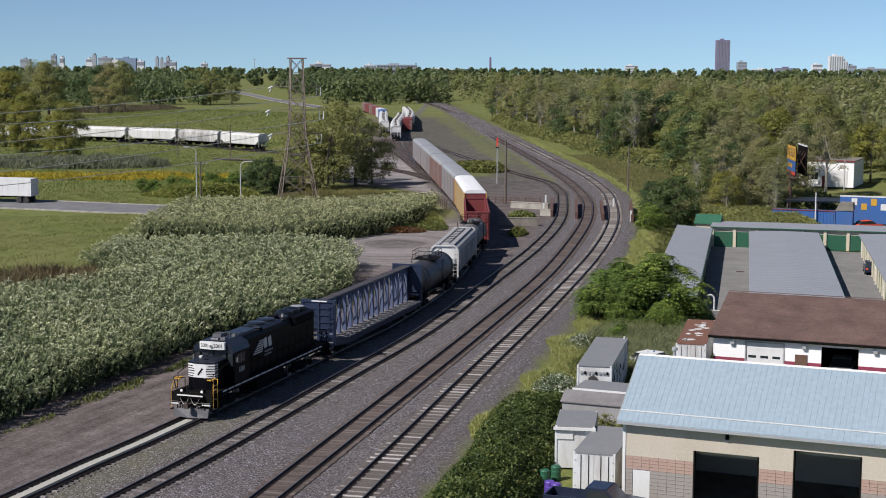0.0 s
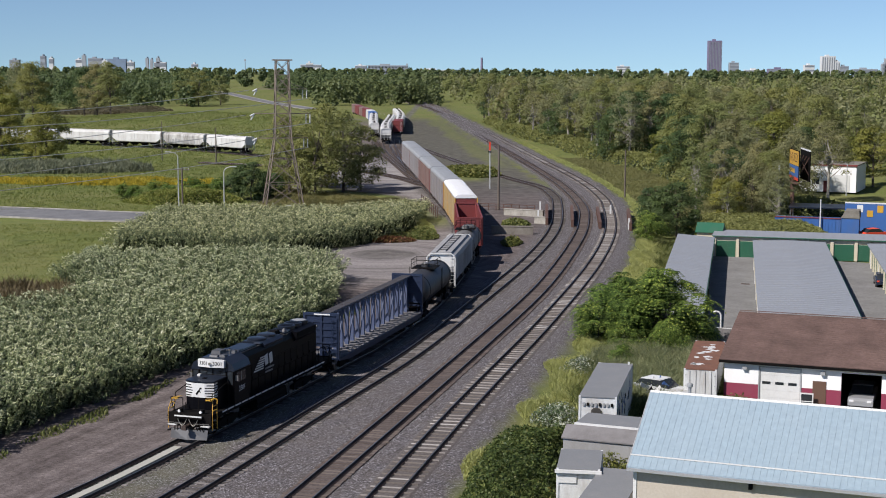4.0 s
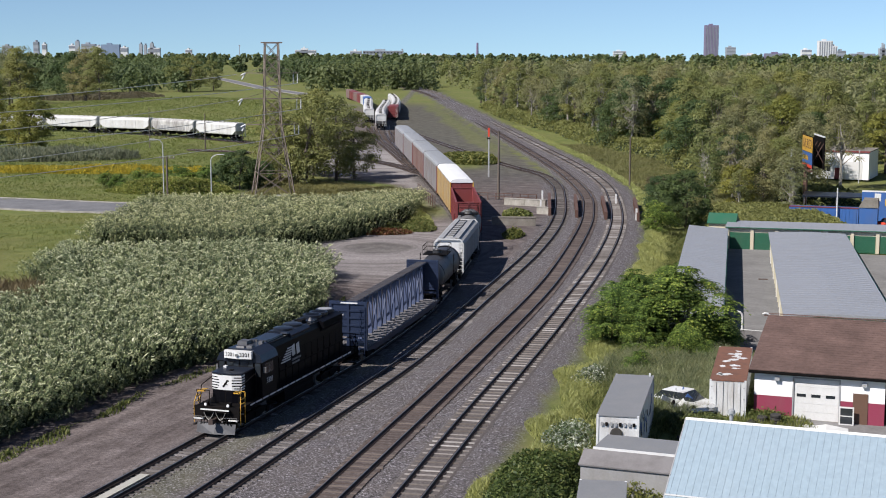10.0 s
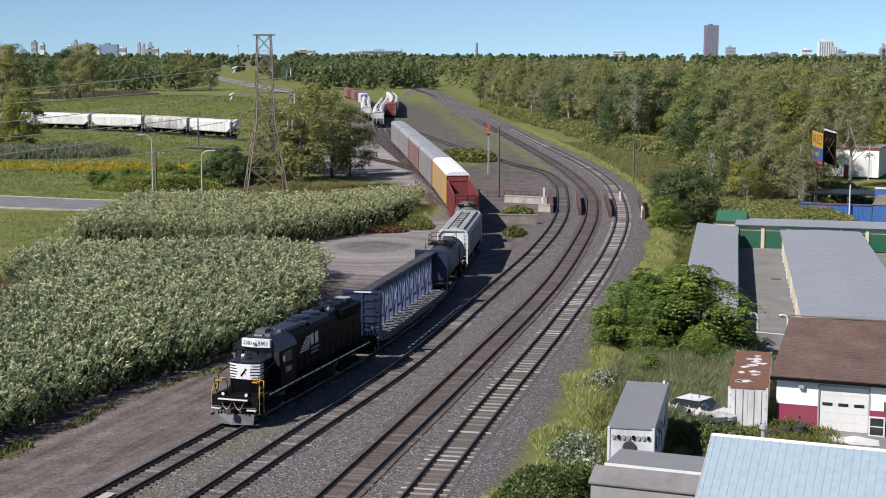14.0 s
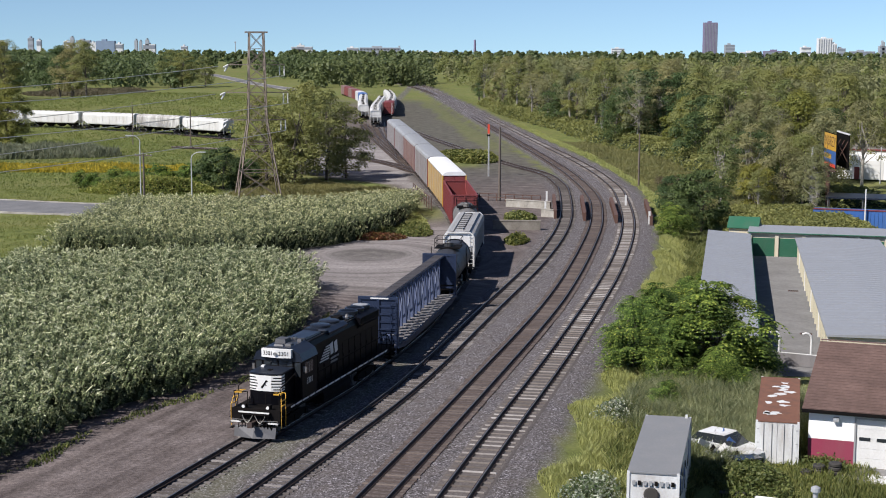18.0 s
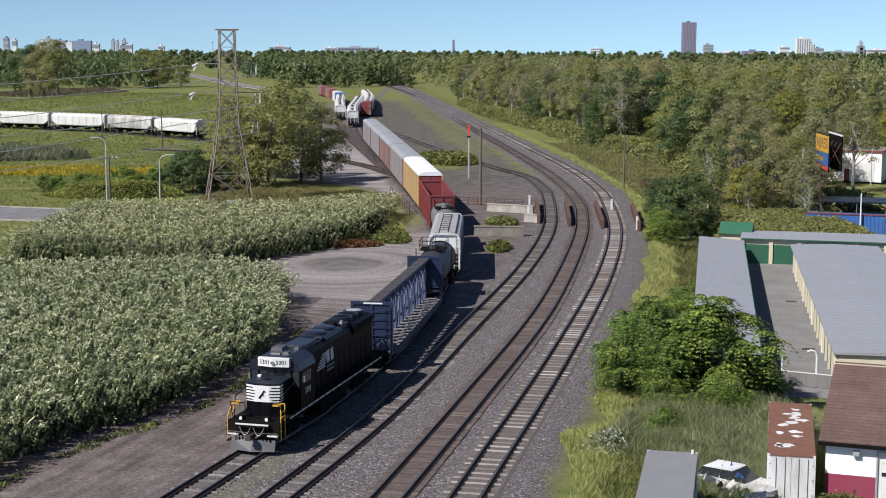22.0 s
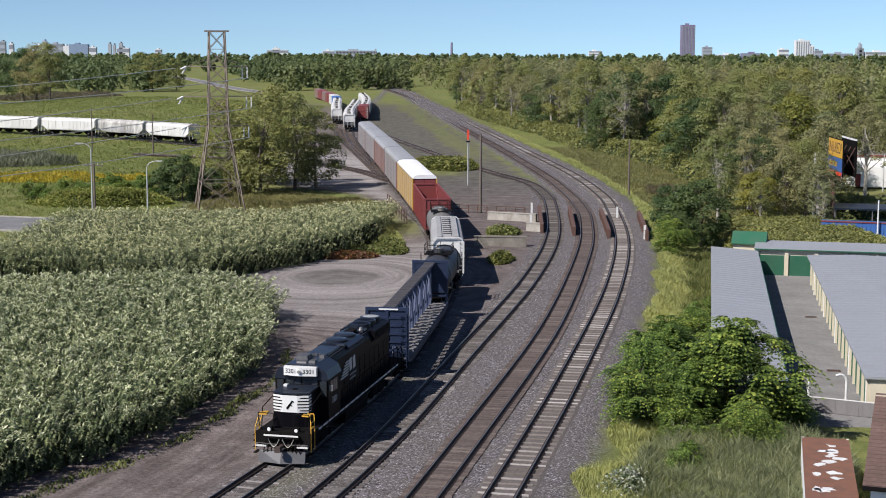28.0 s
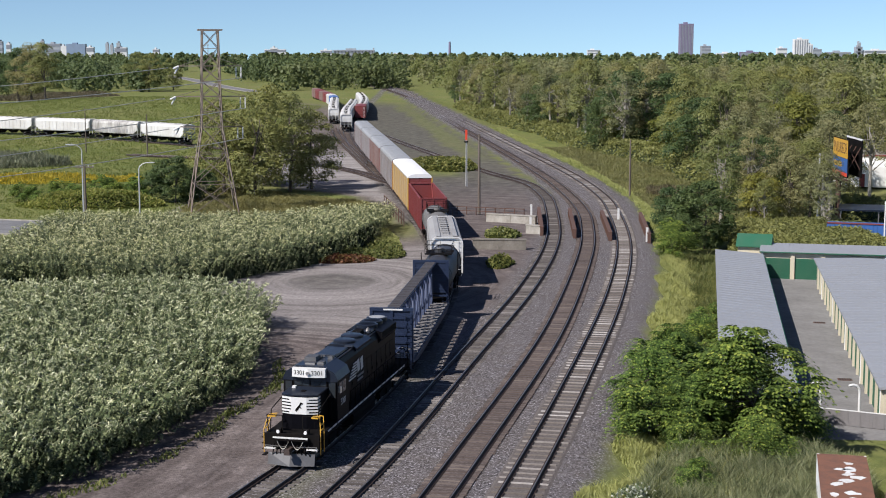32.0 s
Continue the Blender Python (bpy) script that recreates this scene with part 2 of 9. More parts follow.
MAT = {
    "ground": ground_material(),
    "black": painted("locomotive_black", (0.0035, 0.0035, 0.005), 0.42, 0, 0.2, (0.010, 0.009, 0.009)),
    "roof_black": painted("weathered_blue_black", (0.010, 0.014, 0.024), 0.32, 0, 0.5, (0.035, 0.038, 0.045), 1.5, False),
    "frame_black": painted("underframe_black", (0.006, 0.0055, 0.0055), 0.75, 0, 0.4, (0.018, 0.014, 0.012)),
    "white": painted("white_paint", (0.5813, 0.5813, 0.5664), 0.45, 0, 0.18, (0.2608, 0.2385, 0.2087)),
    "white_wall": painted("white_render", (0.75, 0.745, 0.735), 0.75, 0, 0.12, (0.3645, 0.3402, 0.3078), 0.5),
    "hopper_white": painted("hopper_white", (0.5346, 0.5346, 0.5184), 0.6, 0, 0.4, (0.2268, 0.1944, 0.162), 0.5),
    "hopper_grime": painted("hopper_grimy_white", (0.4698, 0.4617, 0.4374), 0.7, 0, 1.0, (0.05, 0.036, 0.032), 0.7),
    "trailer_roof": painted("weathered_gray_roof", (0.1701, 0.1741, 0.1782), 0.6, 0, 0.35, (0.243, 0.2349, 0.2268), 0.7, False),
    "hopper_gray": painted("hopper_gray", (0.2673, 0.2673, 0.2673), 0.6, 0, 0.4, (0.1296, 0.1134, 0.0972), 0.6),
    "amber": painted("yellow_paint", (0.5, 0.28, 0.03), 0.45, 0, 0.2),
    "beam_blue": painted("deep_blue_paint", (0.0065, 0.015, 0.042), 0.5, 0, 0.3, (0.022, 0.027, 0.042)),
    # lighter copy of the car's blue: sunlight on the uprights, put into the colour
    "beam_sunlit": painted("sunlit_blue_paint", (0.052, 0.07, 0.135), 0.65, 0, 0.5, (0.11, 0.12, 0.15)),
    "rack_gray": painted("rack_gray_panel", (0.25, 0.235, 0.235), 0.55, 0.2, 0.6, (0.15, 0.11, 0.10)),
    "coupler_iron": painted("rusty_dark_iron", (0.03, 0.02, 0.017), 0.8, 0, 0.4, (0.06, 0.035, 0.025)),
    "deck_dark": painted("dark_worn_planks", (0.035, 0.032, 0.036), 0.8, 0, 0.4, (0.075, 0.068, 0.068)),
    "deck_gray": painted("worn_deck_steel", (0.162, 0.1539, 0.1539), 0.75, 0, 0.5, (0.0648, 0.0567, 0.05265)),
    "tank_black": painted("tank_black", (0.0243, 0.02511, 0.02916), 0.5, 0, 0.4, (0.0729, 0.06885, 0.0648)),
    "tank_gray": painted("tank_gray", (0.1296, 0.1255, 0.1215), 0.6, 0, 0.5, (0.0648, 0.0567, 0.0486)),
    "maroon": painted("maroon_paint", (0.162, 0.02835, 0.02835), 0.6, 0, 0.4, (0.081, 0.0405, 0.03645)),
    "rack_yellow": painted("rack_yellow_panel", (0.36, 0.235, 0.085), 0.6, 0.0, 0.75, (0.25, 0.22, 0.19)),
    "rack_brown": painted("rack_brown_panel", (0.1701, 0.09315, 0.07695), 0.6, 0.0, 0.7, (0.1782, 0.162, 0.162)),
    "galv": painted("galvanised_roof", (0.3402, 0.3483, 0.3564), 0.5, 0.3, 0.4, (0.243, 0.2268, 0.2106)),
    "roof_white": painted("clean_white_roof", (0.6642, 0.6642, 0.6642), 0.5, 0, 0.12, (0.405, 0.3888, 0.3645)),
    "plow_steel": painted("scuffed_plow_steel", (0.081, 0.081, 0.08505), 0.5, 0.3, 0.5, (0.0405, 0.03645, 0.0324)),
    "steel": painted("bare_steel", (0.2268, 0.2187, 0.2106), 0.45, 0.7, 0.4),
    "rail": painted("rusty_rail", (0.03645, 0.02592, 0.02268), 0.7, 0.3, 0.4, (0.0729, 0.0405, 0.02835), 3.0, False),
    "rail_top": painted("polished_rail_head", (0.243, 0.2268, 0.2187), 0.35, 0.8, 0.3, (0.1215, 0.0891, 0.0729), 3.0, False),
    "pale_rail": painted("pale_dusty_rail", (0.358, 0.3443, 0.3029), 0.6, 0.0, 0.25, (0.2065, 0.1928, 0.1652), 3.0, False),
    "rust": painted("rusted_steel", (0.085, 0.043, 0.031), 0.85, 0, 0.5, (0.04, 0.025, 0.02), 1.2),
    "tie_pale": tie_wood("pale_ties", [(0.0, (0.10, 0.083, 0.071)), (0.3, (0.155, 0.134, 0.118)), (0.7, (0.245, 0.222, 0.204)), (1.0, (0.39, 0.37, 0.35))]),
    "bed_brown": plain_noise("dusty_bed", [(0.3, (0.06, 0.05, 0.047)), (0.55, (0.105, 0.092, 0.087)), (0.8, (0.18, 0.16, 0.152))], 7.0),
    "bed_oily": plain_noise("oily_bed", [(0.3, (0.0446, 0.0354, 0.03252)), (0.5, (0.08921, 0.07198, 0.06629)), (0.75, (0.1611, 0.1333, 0.1226))], 6.0),
    # rust stain, tie plates and the rail's shadow in one dark colour
    "rail_stain_shade": plain_noise("rail_stain_shade", [(0.3, (0.022, 0.0145, 0.0135)), (0.7, (0.05, 0.033, 0.029))], 4.0),
    "tie_brown": tie_wood("brown_ties", [(0.0, (0.048, 0.034, 0.029)), (0.6, (0.082, 0.06, 0.05)), (1.0, (0.14, 0.112, 0.095))]),
    "tie_gray": tie_wood("gray_ties", [(0.0, (0.055, 0.046, 0.041)), (0.5, (0.095, 0.083, 0.076)), (0.85, (0.14, 0.125, 0.116)), (1.0, (0.22, 0.20, 0.19))]),
    "asphalt": plain_noise("asphalt", [(0.3, (0.1053, 0.1053, 0.1094)), (0.6, (0.1539, 0.1539, 0.158)), (0.85, (0.2025, 0.2025, 0.2025))], 0.35),
    "lot": plain_noise("storage_lot_paving", [(0.3, (0.1377, 0.1337, 0.1296)), (0.6, (0.1823, 0.1782, 0.1741)), (0.85, (0.2187, 0.2147, 0.2106))], 0.3),
    "concrete": plain_noise("old_concrete", [(0.25, (0.1782, 0.162, 0.1377)), (0.55, (0.3078, 0.2916, 0.2592)), (0.8, (0.405, 0.3888, 0.3564))], 0.8),
    "dark_concrete": plain_noise("weathered_concrete", [(0.25, (0.1134, 0.1013, 0.08505)), (0.6, (0.1944, 0.1782, 0.1539)), (0.85, (0.2673, 0.2511, 0.2187))], 0.8),
    "roof_gray": painted("gray_metal_roof", (0.2566, 0.2673, 0.2851), 0.5, 0.1, 0.2, (0.1853, 0.1853, 0.1853), 0.25, False),
    "roof_blue": painted("pale_blue_metal_roof", (0.225, 0.29, 0.335), 0.55, 0.0, 0.3, (0.28, 0.325, 0.355), 0.25, False),
    "shingle": plain_noise("brown_shingle", [(0.3, (0.081, 0.05265, 0.04455)), (0.6, (0.1255, 0.081, 0.06885)), (0.85, (0.162, 0.1094, 0.09315))], 0.45),
    "cream": painted("cream_trim", (0.5022, 0.4536, 0.3402), 0.6, 0, 0.25, (0.2835, 0.243, 0.1782)),
    "green_door": painted("dark_green_door", (0.01458, 0.09315, 0.05022), 0.55, 0, 0.15),
    "burgundy": painted("burgundy_band", (0.2187, 0.02835, 0.06075), 0.65, 0, 0.2, (0.162, 0.0972, 0.0891)),
    "tan_block": painted("tan_block_wall", (0.43, 0.385, 0.32), 0.85, 0, 0.5, (0.33, 0.28, 0.22), 0.5),
    "pink_block": painted("pink_block_wall", (0.33, 0.225, 0.185), 0.85, 0, 0.4, (0.29, 0.23, 0.19), 0.6),
    "gray_block": painted("gray_block_wall", (0.25, 0.225, 0.205), 0.85, 0, 0.4, (0.2, 0.18, 0.16), 0.6),
    "dark": painted("dark_interior", (0.00972, 0.00972, 0.01053), 0.8, 0, 0.2),
    "pylon": painted("pylon_steel", (0.1944, 0.162, 0.1337), 0.7, 0.2, 0.4, (0.1377, 0.0729, 0.0486)),
    "pole_wood": plain_noise("pole_timber", [(0.3, (0.081, 0.0648, 0.05265)), (0.7, (0.162, 0.1377, 0.1174))], 1.0, stretch=(6, 6, 0.4)),
    "lamp_metal": painted("aluminium_pole", (0.4455, 0.4536, 0.4536), 0.45, 0.3, 0.2),
    "glaze": painted("ceramic_white", (0.648, 0.648, 0.648), 0.25, 0, 0.05),
    "red": painted("signal_red", (0.6075, 0.0567, 0.0243), 0.5, 0, 0.1),
    "cont_blue": painted("blue_container", (0.02835, 0.0972, 0.2916), 0.55, 0, 0.3, (0.0972, 0.0972, 0.1296)),
    "cont_white": painted("white_container", (0.56, 0.575, 0.575), 0.6, 0, 0.6, (0.22, 0.175, 0.14), 0.9),
    "cont_rust": painted("rusted_container_roof", (0.15, 0.066, 0.04), 0.85, 0, 0.7, (0.07, 0.04, 0.03), 1.6, False),
    "city_white": painted("far_white_wall", (0.5508, 0.5589, 0.567), 0.8, 0, 0.1, (0.405, 0.405, 0.405), 0.01),
    "city_gray": painted("far_gray_wall", (0.2673, 0.2916, 0.324), 0.8, 0, 0.15, (0.2025, 0.2106, 0.2268), 0.01),
    "city_blue": painted("far_blue_wall", (0.162, 0.2187, 0.3078), 0.6, 0, 0.1, (0.162, 0.1782, 0.2025), 0.01),
    # brown with the violet-blue of distance haze mixed into the colour
    "city_red": painted("far_haze_tinted_brown", (0.16, 0.135, 0.215), 0.7, 0, 0.1, (0.19, 0.165, 0.23), 0.01),
    "city_glass": painted("far_window_band", (0.1944, 0.2106, 0.243), 0.35, 0, 0.1, (0.162, 0.162, 0.162), 0.01),
    "bark": plain_noise("bark", [(0.3, (0.0567, 0.04455, 0.03645)), (0.7, (0.1377, 0.1174, 0.0972))], 1.5, stretch=(4, 4, 0.6)),
    "pale_bark": plain_noise("pale_bark", [(0.3, (0.1782, 0.162, 0.1377)), (0.7, (0.3402, 0.3159, 0.2754))], 1.5, stretch=(4, 4, 0.6)),
    # near-black green: the shade inside dense plants, put into the colour
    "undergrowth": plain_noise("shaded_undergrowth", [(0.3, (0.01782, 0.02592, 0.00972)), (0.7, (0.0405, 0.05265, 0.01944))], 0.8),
    "leaf": leafy("woodland_leaves", [(0.0, (0.08496, 0.1062, 0.0354)), (0.5, (0.1534, 0.1746, 0.059)), (0.85, (0.2242, 0.236, 0.08496)), (1.0, (0.3068, 0.2832, 0.118))], even=0.55),
    "leaf_gray": leafy("gray_green_leaves", [(0.0, (0.1092, 0.1184, 0.0575)), (0.5, (0.184, 0.1898, 0.092)), (0.85, (0.2587, 0.253, 0.1242)), (1.0, (0.345, 0.3162, 0.1667))], even=0.55),
    "leaf_dark": leafy("dark_leaves", [(0.0, (0.038, 0.062, 0.026)), (0.6, (0.075, 0.115, 0.042)), (1.0, (0.14, 0.18, 0.065))], even=0.55),
    "leaf_bright": leafy("sumac_leaves", [(0.0, (0.042, 0.072, 0.017)), (0.5, (0.095, 0.15, 0.034)), (0.85, (0.185, 0.26, 0.055)), (1.0, (0.33, 0.38, 0.085))]),
    "leaf_yellow": leafy("yellowing_leaves", [(0.0, (0.105, 0.12, 0.03)), (0.5, (0.195, 0.2, 0.046)), (1.0, (0.3, 0.275, 0.065))], even=0.55),
    "knotweed": leafy("knotweed_leaves", [(0.0, (0.052, 0.074, 0.035)), (0.4, (0.112, 0.137, 0.063)), (0.8, (0.205, 0.225, 0.115)), (1.0, (0.32, 0.33, 0.19))], 0.45, 0.2),
    "knotweed_bloom": leafy("knotweed_blossom", [(0.0, (0.32, 0.36, 0.19)), (0.5, (0.49, 0.52, 0.31)), (1.0, (0.70, 0.70, 0.52))], 0.7, 0.3),
    "meadow": leafy("meadow_grass", [(0.0, (0.095, 0.118, 0.03)), (0.5, (0.165, 0.19, 0.05)), (1.0, (0.26, 0.26, 0.085))], even=0.55),
    "weed_red": leafy("red_weed_leaves", [(0.0, (0.10, 0.045, 0.03)), (0.5, (0.22, 0.06, 0.045)), (1.0, (0.34, 0.10, 0.07))]),
    "leaf_far": leafy("hazy_far_leaves", [(0.0, (0.078, 0.105, 0.045)), (0.6, (0.12, 0.15, 0.062)), (1.0, (0.18, 0.205, 0.085))], even=0.55),
    "weeds": leafy("tall_weeds", [(0.0, (0.07, 0.092, 0.028)), (0.5, (0.135, 0.16, 0.048)), (1.0, (0.25, 0.25, 0.09))]),
    "dry_grass": leafy("dry_grass", [(0.0, (0.24, 0.245, 0.08)), (0.5, (0.38, 0.38, 0.135)), (1.0, (0.54, 0.51, 0.23))], even=0.55),
    "gray_weeds": leafy("seeding_gray_weeds", [(0.0, (0.09, 0.118, 0.062)), (0.5, (0.165, 0.198, 0.108)), (1.0, (0.3, 0.32, 0.2))]),
    "flower_white": leafy("white_flower_heads", [(0.0, (0.081, 0.1134, 0.0486)), (0.5, (0.1377, 0.1701, 0.081)), (0.7, (0.42, 0.43, 0.34)), (1.0, (0.66, 0.66, 0.58))]),
    "goldenrod": leafy("goldenrod", [(0.0, (0.14, 0.16, 0.035)), (0.45, (0.33, 0.29, 0.035)), (1.0, (0.55, 0.43, 0.05))]),
    "red_weed": leafy("reddish_weeds", [(0.0, (0.0972, 0.0486, 0.02835)), (0.5, (0.1782, 0.0729, 0.0405)), (1.0, (0.162, 0.1377, 0.0486))]),
    "olive_weeds": leafy("dull_olive_weeds", [(0.0, (0.13, 0.14, 0.085)), (0.5, (0.20, 0.205, 0.13)), (1.0, (0.3, 0.285, 0.19))]),
    "hedge_leaf": leafy("hedge_leaves", [(0.0, (0.035, 0.056, 0.016)), (0.5, (0.075, 0.108, 0.03)), (0.85, (0.135, 0.165, 0.048)), (1.0, (0.2, 0.21, 0.07))]),
    "olive_meadow": leafy("olive_field_grass", [(0.0, (0.13, 0.13, 0.048)), (0.5, (0.19, 0.185, 0.075)), (1.0, (0.28, 0.26, 0.125))], even=0.3),
    "brush_brown": leafy("brown_dry_weeds", [(0.0, (0.085, 0.068, 0.04)), (0.5, (0.13, 0.108, 0.062)), (1.0, (0.2, 0.17, 0.1))], even=0.3),
    "wire": painted("cable", (0.4455, 0.4455, 0.4212), 0.4, 0.5, 0.1),
    "glass": painted("dark_window_glass", (0.02, 0.025, 0.03), 0.12, 0, 0.1),
    "chrome": painted("dulled_chrome", (0.486, 0.486, 0.486), 0.25, 0.8, 0.1),
    "tyre": painted("rubber", (0.02, 0.02, 0.02), 0.85, 0, 0.3),
    "car_navy": painted("navy_car_paint", (0.0162, 0.0243, 0.0486), 0.25, 0.2, 0.1),
    "car_silver": painted("silver_car_paint", (0.3645, 0.3726, 0.3888), 0.3, 0.4, 0.1),
    "purple": painted("purple_plastic", (0.0891, 0.0486, 0.2916), 0.45, 0, 0.1),
    "brown_door": painted("brown_timber_door", (0.1053, 0.0567, 0.03645), 0.6, 0, 0.2),
    "bright_weeds": leafy("bright_weeds", [(0.0, (0.10, 0.135, 0.03)), (0.4, (0.185, 0.22, 0.05)), (0.8, (0.30, 0.315, 0.085)), (1.0, (0.42, 0.39, 0.14))]),
}
for key, gloss in (("black", 0.06), ("frame_black", 0.06), ("roof_black", 0.3)):
    MAT[key].node_tree.nodes["Principled BSDF"].inputs["Specular IOR Level"].default_value = gloss


# ---- mesh building ----
class Shape:
    """Collects solid pieces into one mesh."""

    def __init__(self):
        self.v, self.f = [], []

    def poly(self, pts, faces):
        o = len(self.v)
        self.v += [tuple(p) for p in pts]
        self.f += [tuple(i + o for i in f) for f in faces]
        return self

    def box(self, x0, x1, y0, y1, z0, z1, turn=None, at=None, taper=0.0):
        t = taper
        pts = [(x0, y0, z0), (x1, y0, z0), (x1, y1, z0), (x0, y1, z0), (x0 + t, y0 + t, z1), (x1 - t, y0 + t, z1), (x1 - t, y1 - t, z1), (x0 + t, y1 - t, z1)]
        if turn is not None:
            c, s = math.cos(turn), math.sin(turn)
            ax, ay = at or (0, 0)
            pts = [(ax + x * c - y * s, ay + x * s + y * c, z) for x, y, z in pts]
        return self.poly(pts, [(0, 3, 2, 1), (4, 5, 6, 7), (0, 1, 5, 4), (1, 2, 6, 5), (2, 3, 7, 6), (3, 0, 4, 7)])

    def bar(self, a, b, w, h=None):
        """A square bar from a to b."""
        h = h or w
        a, b = Vector(a), Vector(b)
        d = (b - a).normalized()
        side = d.cross(Vector((0, 0, 1)))
        side = Vector((1, 0, 0)) if side.length < 1e-4 else side.normalized()
        up = side.cross(d)
        pts = [p + side * sx * w / 2 + up * sy * h / 2 for p in (a, b) for sx, sy in ((-1, -1), (1, -1), (1, 1), (-1, 1))]
        return self.poly(pts, [(0, 3, 2, 1), (4, 5, 6, 7), (0, 1, 5, 4), (1, 2, 6, 5), (2, 3, 7, 6), (3, 0, 4, 7)])

    def tube(self, a, b, r0, r1=None, n=10):
        r1 = r0 if r1 is None else r1
        a, b = Vector(a), Vector(b)
        d = (b - a).normalized()
        side = d.cross(Vector((0, 0, 1)))
        side = Vector((1, 0, 0)) if side.length < 1e-4 else side.normalized()
        up = side.cross(d)
        ring = [side * math.cos(k * 2 * math.pi / n) + up * math.sin(k * 2 * math.pi / n) for k in range(n)]
        pts = [a + q * r0 for q in ring] + [b + q * r1 for q in ring]
        fs = [(k, (k + 1) % n, n + (k + 1) % n, n + k) for k in range(n)]
        return self.poly(pts, fs + [tuple(range(n - 1, -1, -1)), tuple(range(n, 2 * n))])

    def prism(self, profile, x0, x1):
        """A profile of (y, z) points pushed from x0 to x1."""
        n = len(profile)
        pts = [(x0, y, z) for y, z in profile] + [(x1, y, z) for y, z in profile]
        fs = [(k, (k + 1) % n, n + (k + 1) % n, n + k) for k in range(n)]
        return self.poly(pts, fs + [tuple(range(n - 1, -1, -1)), tuple(range(n, 2 * n))])

    def side_prism(self, profile, y0, y1):
        """A profile of (x, z) points pushed from y0 to y1."""
        n = len(profile)
        pts = [(x, y0, z) for x, z in profile] + [(x, y1, z) for x, z in profile]
        fs = [(k, (k + 1) % n, n + (k + 1) % n, n + k) for k in range(n)]
        return self.poly(pts, fs + [tuple(range(n - 1, -1, -1)), tuple(range(n, 2 * n))])

    def lathe(self, rows, n=16, axis="x", at=(0, 0, 0)):
        """Rows of (along, radius) turned round an axis."""
        pts = []
        for u, r in rows:
            for k in range(n):
                a = k * 2 * math.pi / n
                c, s = r * math.cos(a), r * math.sin(a)
                p = (u, c, s) if axis == "x" else (c, u, s) if axis == "y" else (c, s, u)
                pts.append((p[0] + at[0], p[1] + at[1], p[2] + at[2]))
        m = len(rows)
        fs = [(j * n + k, j * n + (k + 1) % n, (j + 1) * n + (k + 1) % n, (j + 1) * n + k) for j in range(m - 1) for k in range(n)]
        return self.poly(pts, fs + [tuple(range(n - 1, -1, -1)), tuple(range((m - 1) * n, m * n))])

    def mesh(self, name, mat, smooth=False):
        me = bpy.data.meshes.new(name)
        me.from_pydata(self.v, [], self.f)
        bm = bmesh.new()
        bm.from_mesh(me)
        bmesh.ops.recalc_face_normals(bm, faces=bm.faces)
        bm.to_mesh(me)
        bm.free()
        if smooth:
            me.polygons.foreach_set("use_smooth", [True] * len(me.polygons))
            me.set_sharp_from_angle(angle=radians(35))
        me.materials.append(mat)
        return me


def part(name, shape, mat, parent, label="", smooth=False, kind="", m=None):
    ob = new(name, shape.mesh(name, MAT[mat], smooth) if isinstance(shape, Shape) else shape)
    ob.parent = parent
    if m is not None:
        ob.matrix_basis = m
    return tagged(ob, label, "", "", kind)


def thing(name, label, category, m=None, group="", kind=""):
    ob = new(name)
    ob.empty_display_size = 0.3
    if m is not None:
        ob.matrix_basis = m
    return tagged(ob, label, category, group, kind)


def quads_mesh(name, verts, mat):
    """A mesh of loose quads from an array of (n, 4, 3) corners."""
    n = len(verts)
    me = bpy.data.meshes.new(name)
    me.vertices.add(n * 4)
    me.vertices.foreach_set("co", np.ascontiguousarray(verts, dtype=np.float32).ravel())
    me.loops.add(n * 4)
    me.loops.foreach_set("vertex_index", np.arange(n * 4, dtype=np.int32))
    me.polygons.add(n)
    me.polygons.foreach_set("loop_start", np.arange(0, n * 4, 4, dtype=np.int32))
    me.update(calc_edges=True)
    me.materials.append(MAT[mat])
    return me


def leaves(rng, centres, size, droop=0.35, aspect=0.55, normals=None, flat=0.6):
    """Leaf quads round the centres; they face outwards and up, unevenly."""
    n = len(centres)
    nor = rng.normal(size=(n, 3)) * flat
    nor[:, 2] += 0.75
    if normals is not None:
        nor += normals * 0.9
    nor /= np.linalg.norm(nor, axis=1)[:, None]
    a = rng.normal(size=(n, 3))
    a -= nor * (a * nor).sum(1)[:, None]
    a /= np.linalg.norm(a, axis=1)[:, None]
    b = np.cross(nor, a)
    s = size * rng.uniform(0.6, 1.35, n)[:, None]
    a, b = a * s, b * s * aspect
    tip = nor * s * -droop
    return np.stack([centres - a, centres - b, centres + a + tip, centres + b], 1)


def text_mesh(body, size, mat, depth=0.004):
    cu = bpy.data.curves.new("lettering", "FONT")
    cu.body, cu.size, cu.extrude, cu.align_x, cu.align_y = body, size, depth, "CENTER", "CENTER"
    ob = new("lettering", cu)
    me = bpy.data.meshes.new_from_object(ob.evaluated_get(bpy.context.evaluated_depsgraph_get()))
    bpy.data.objects.remove(ob)
    me.materials.clear()
    me.materials.append(MAT[mat])
    return me


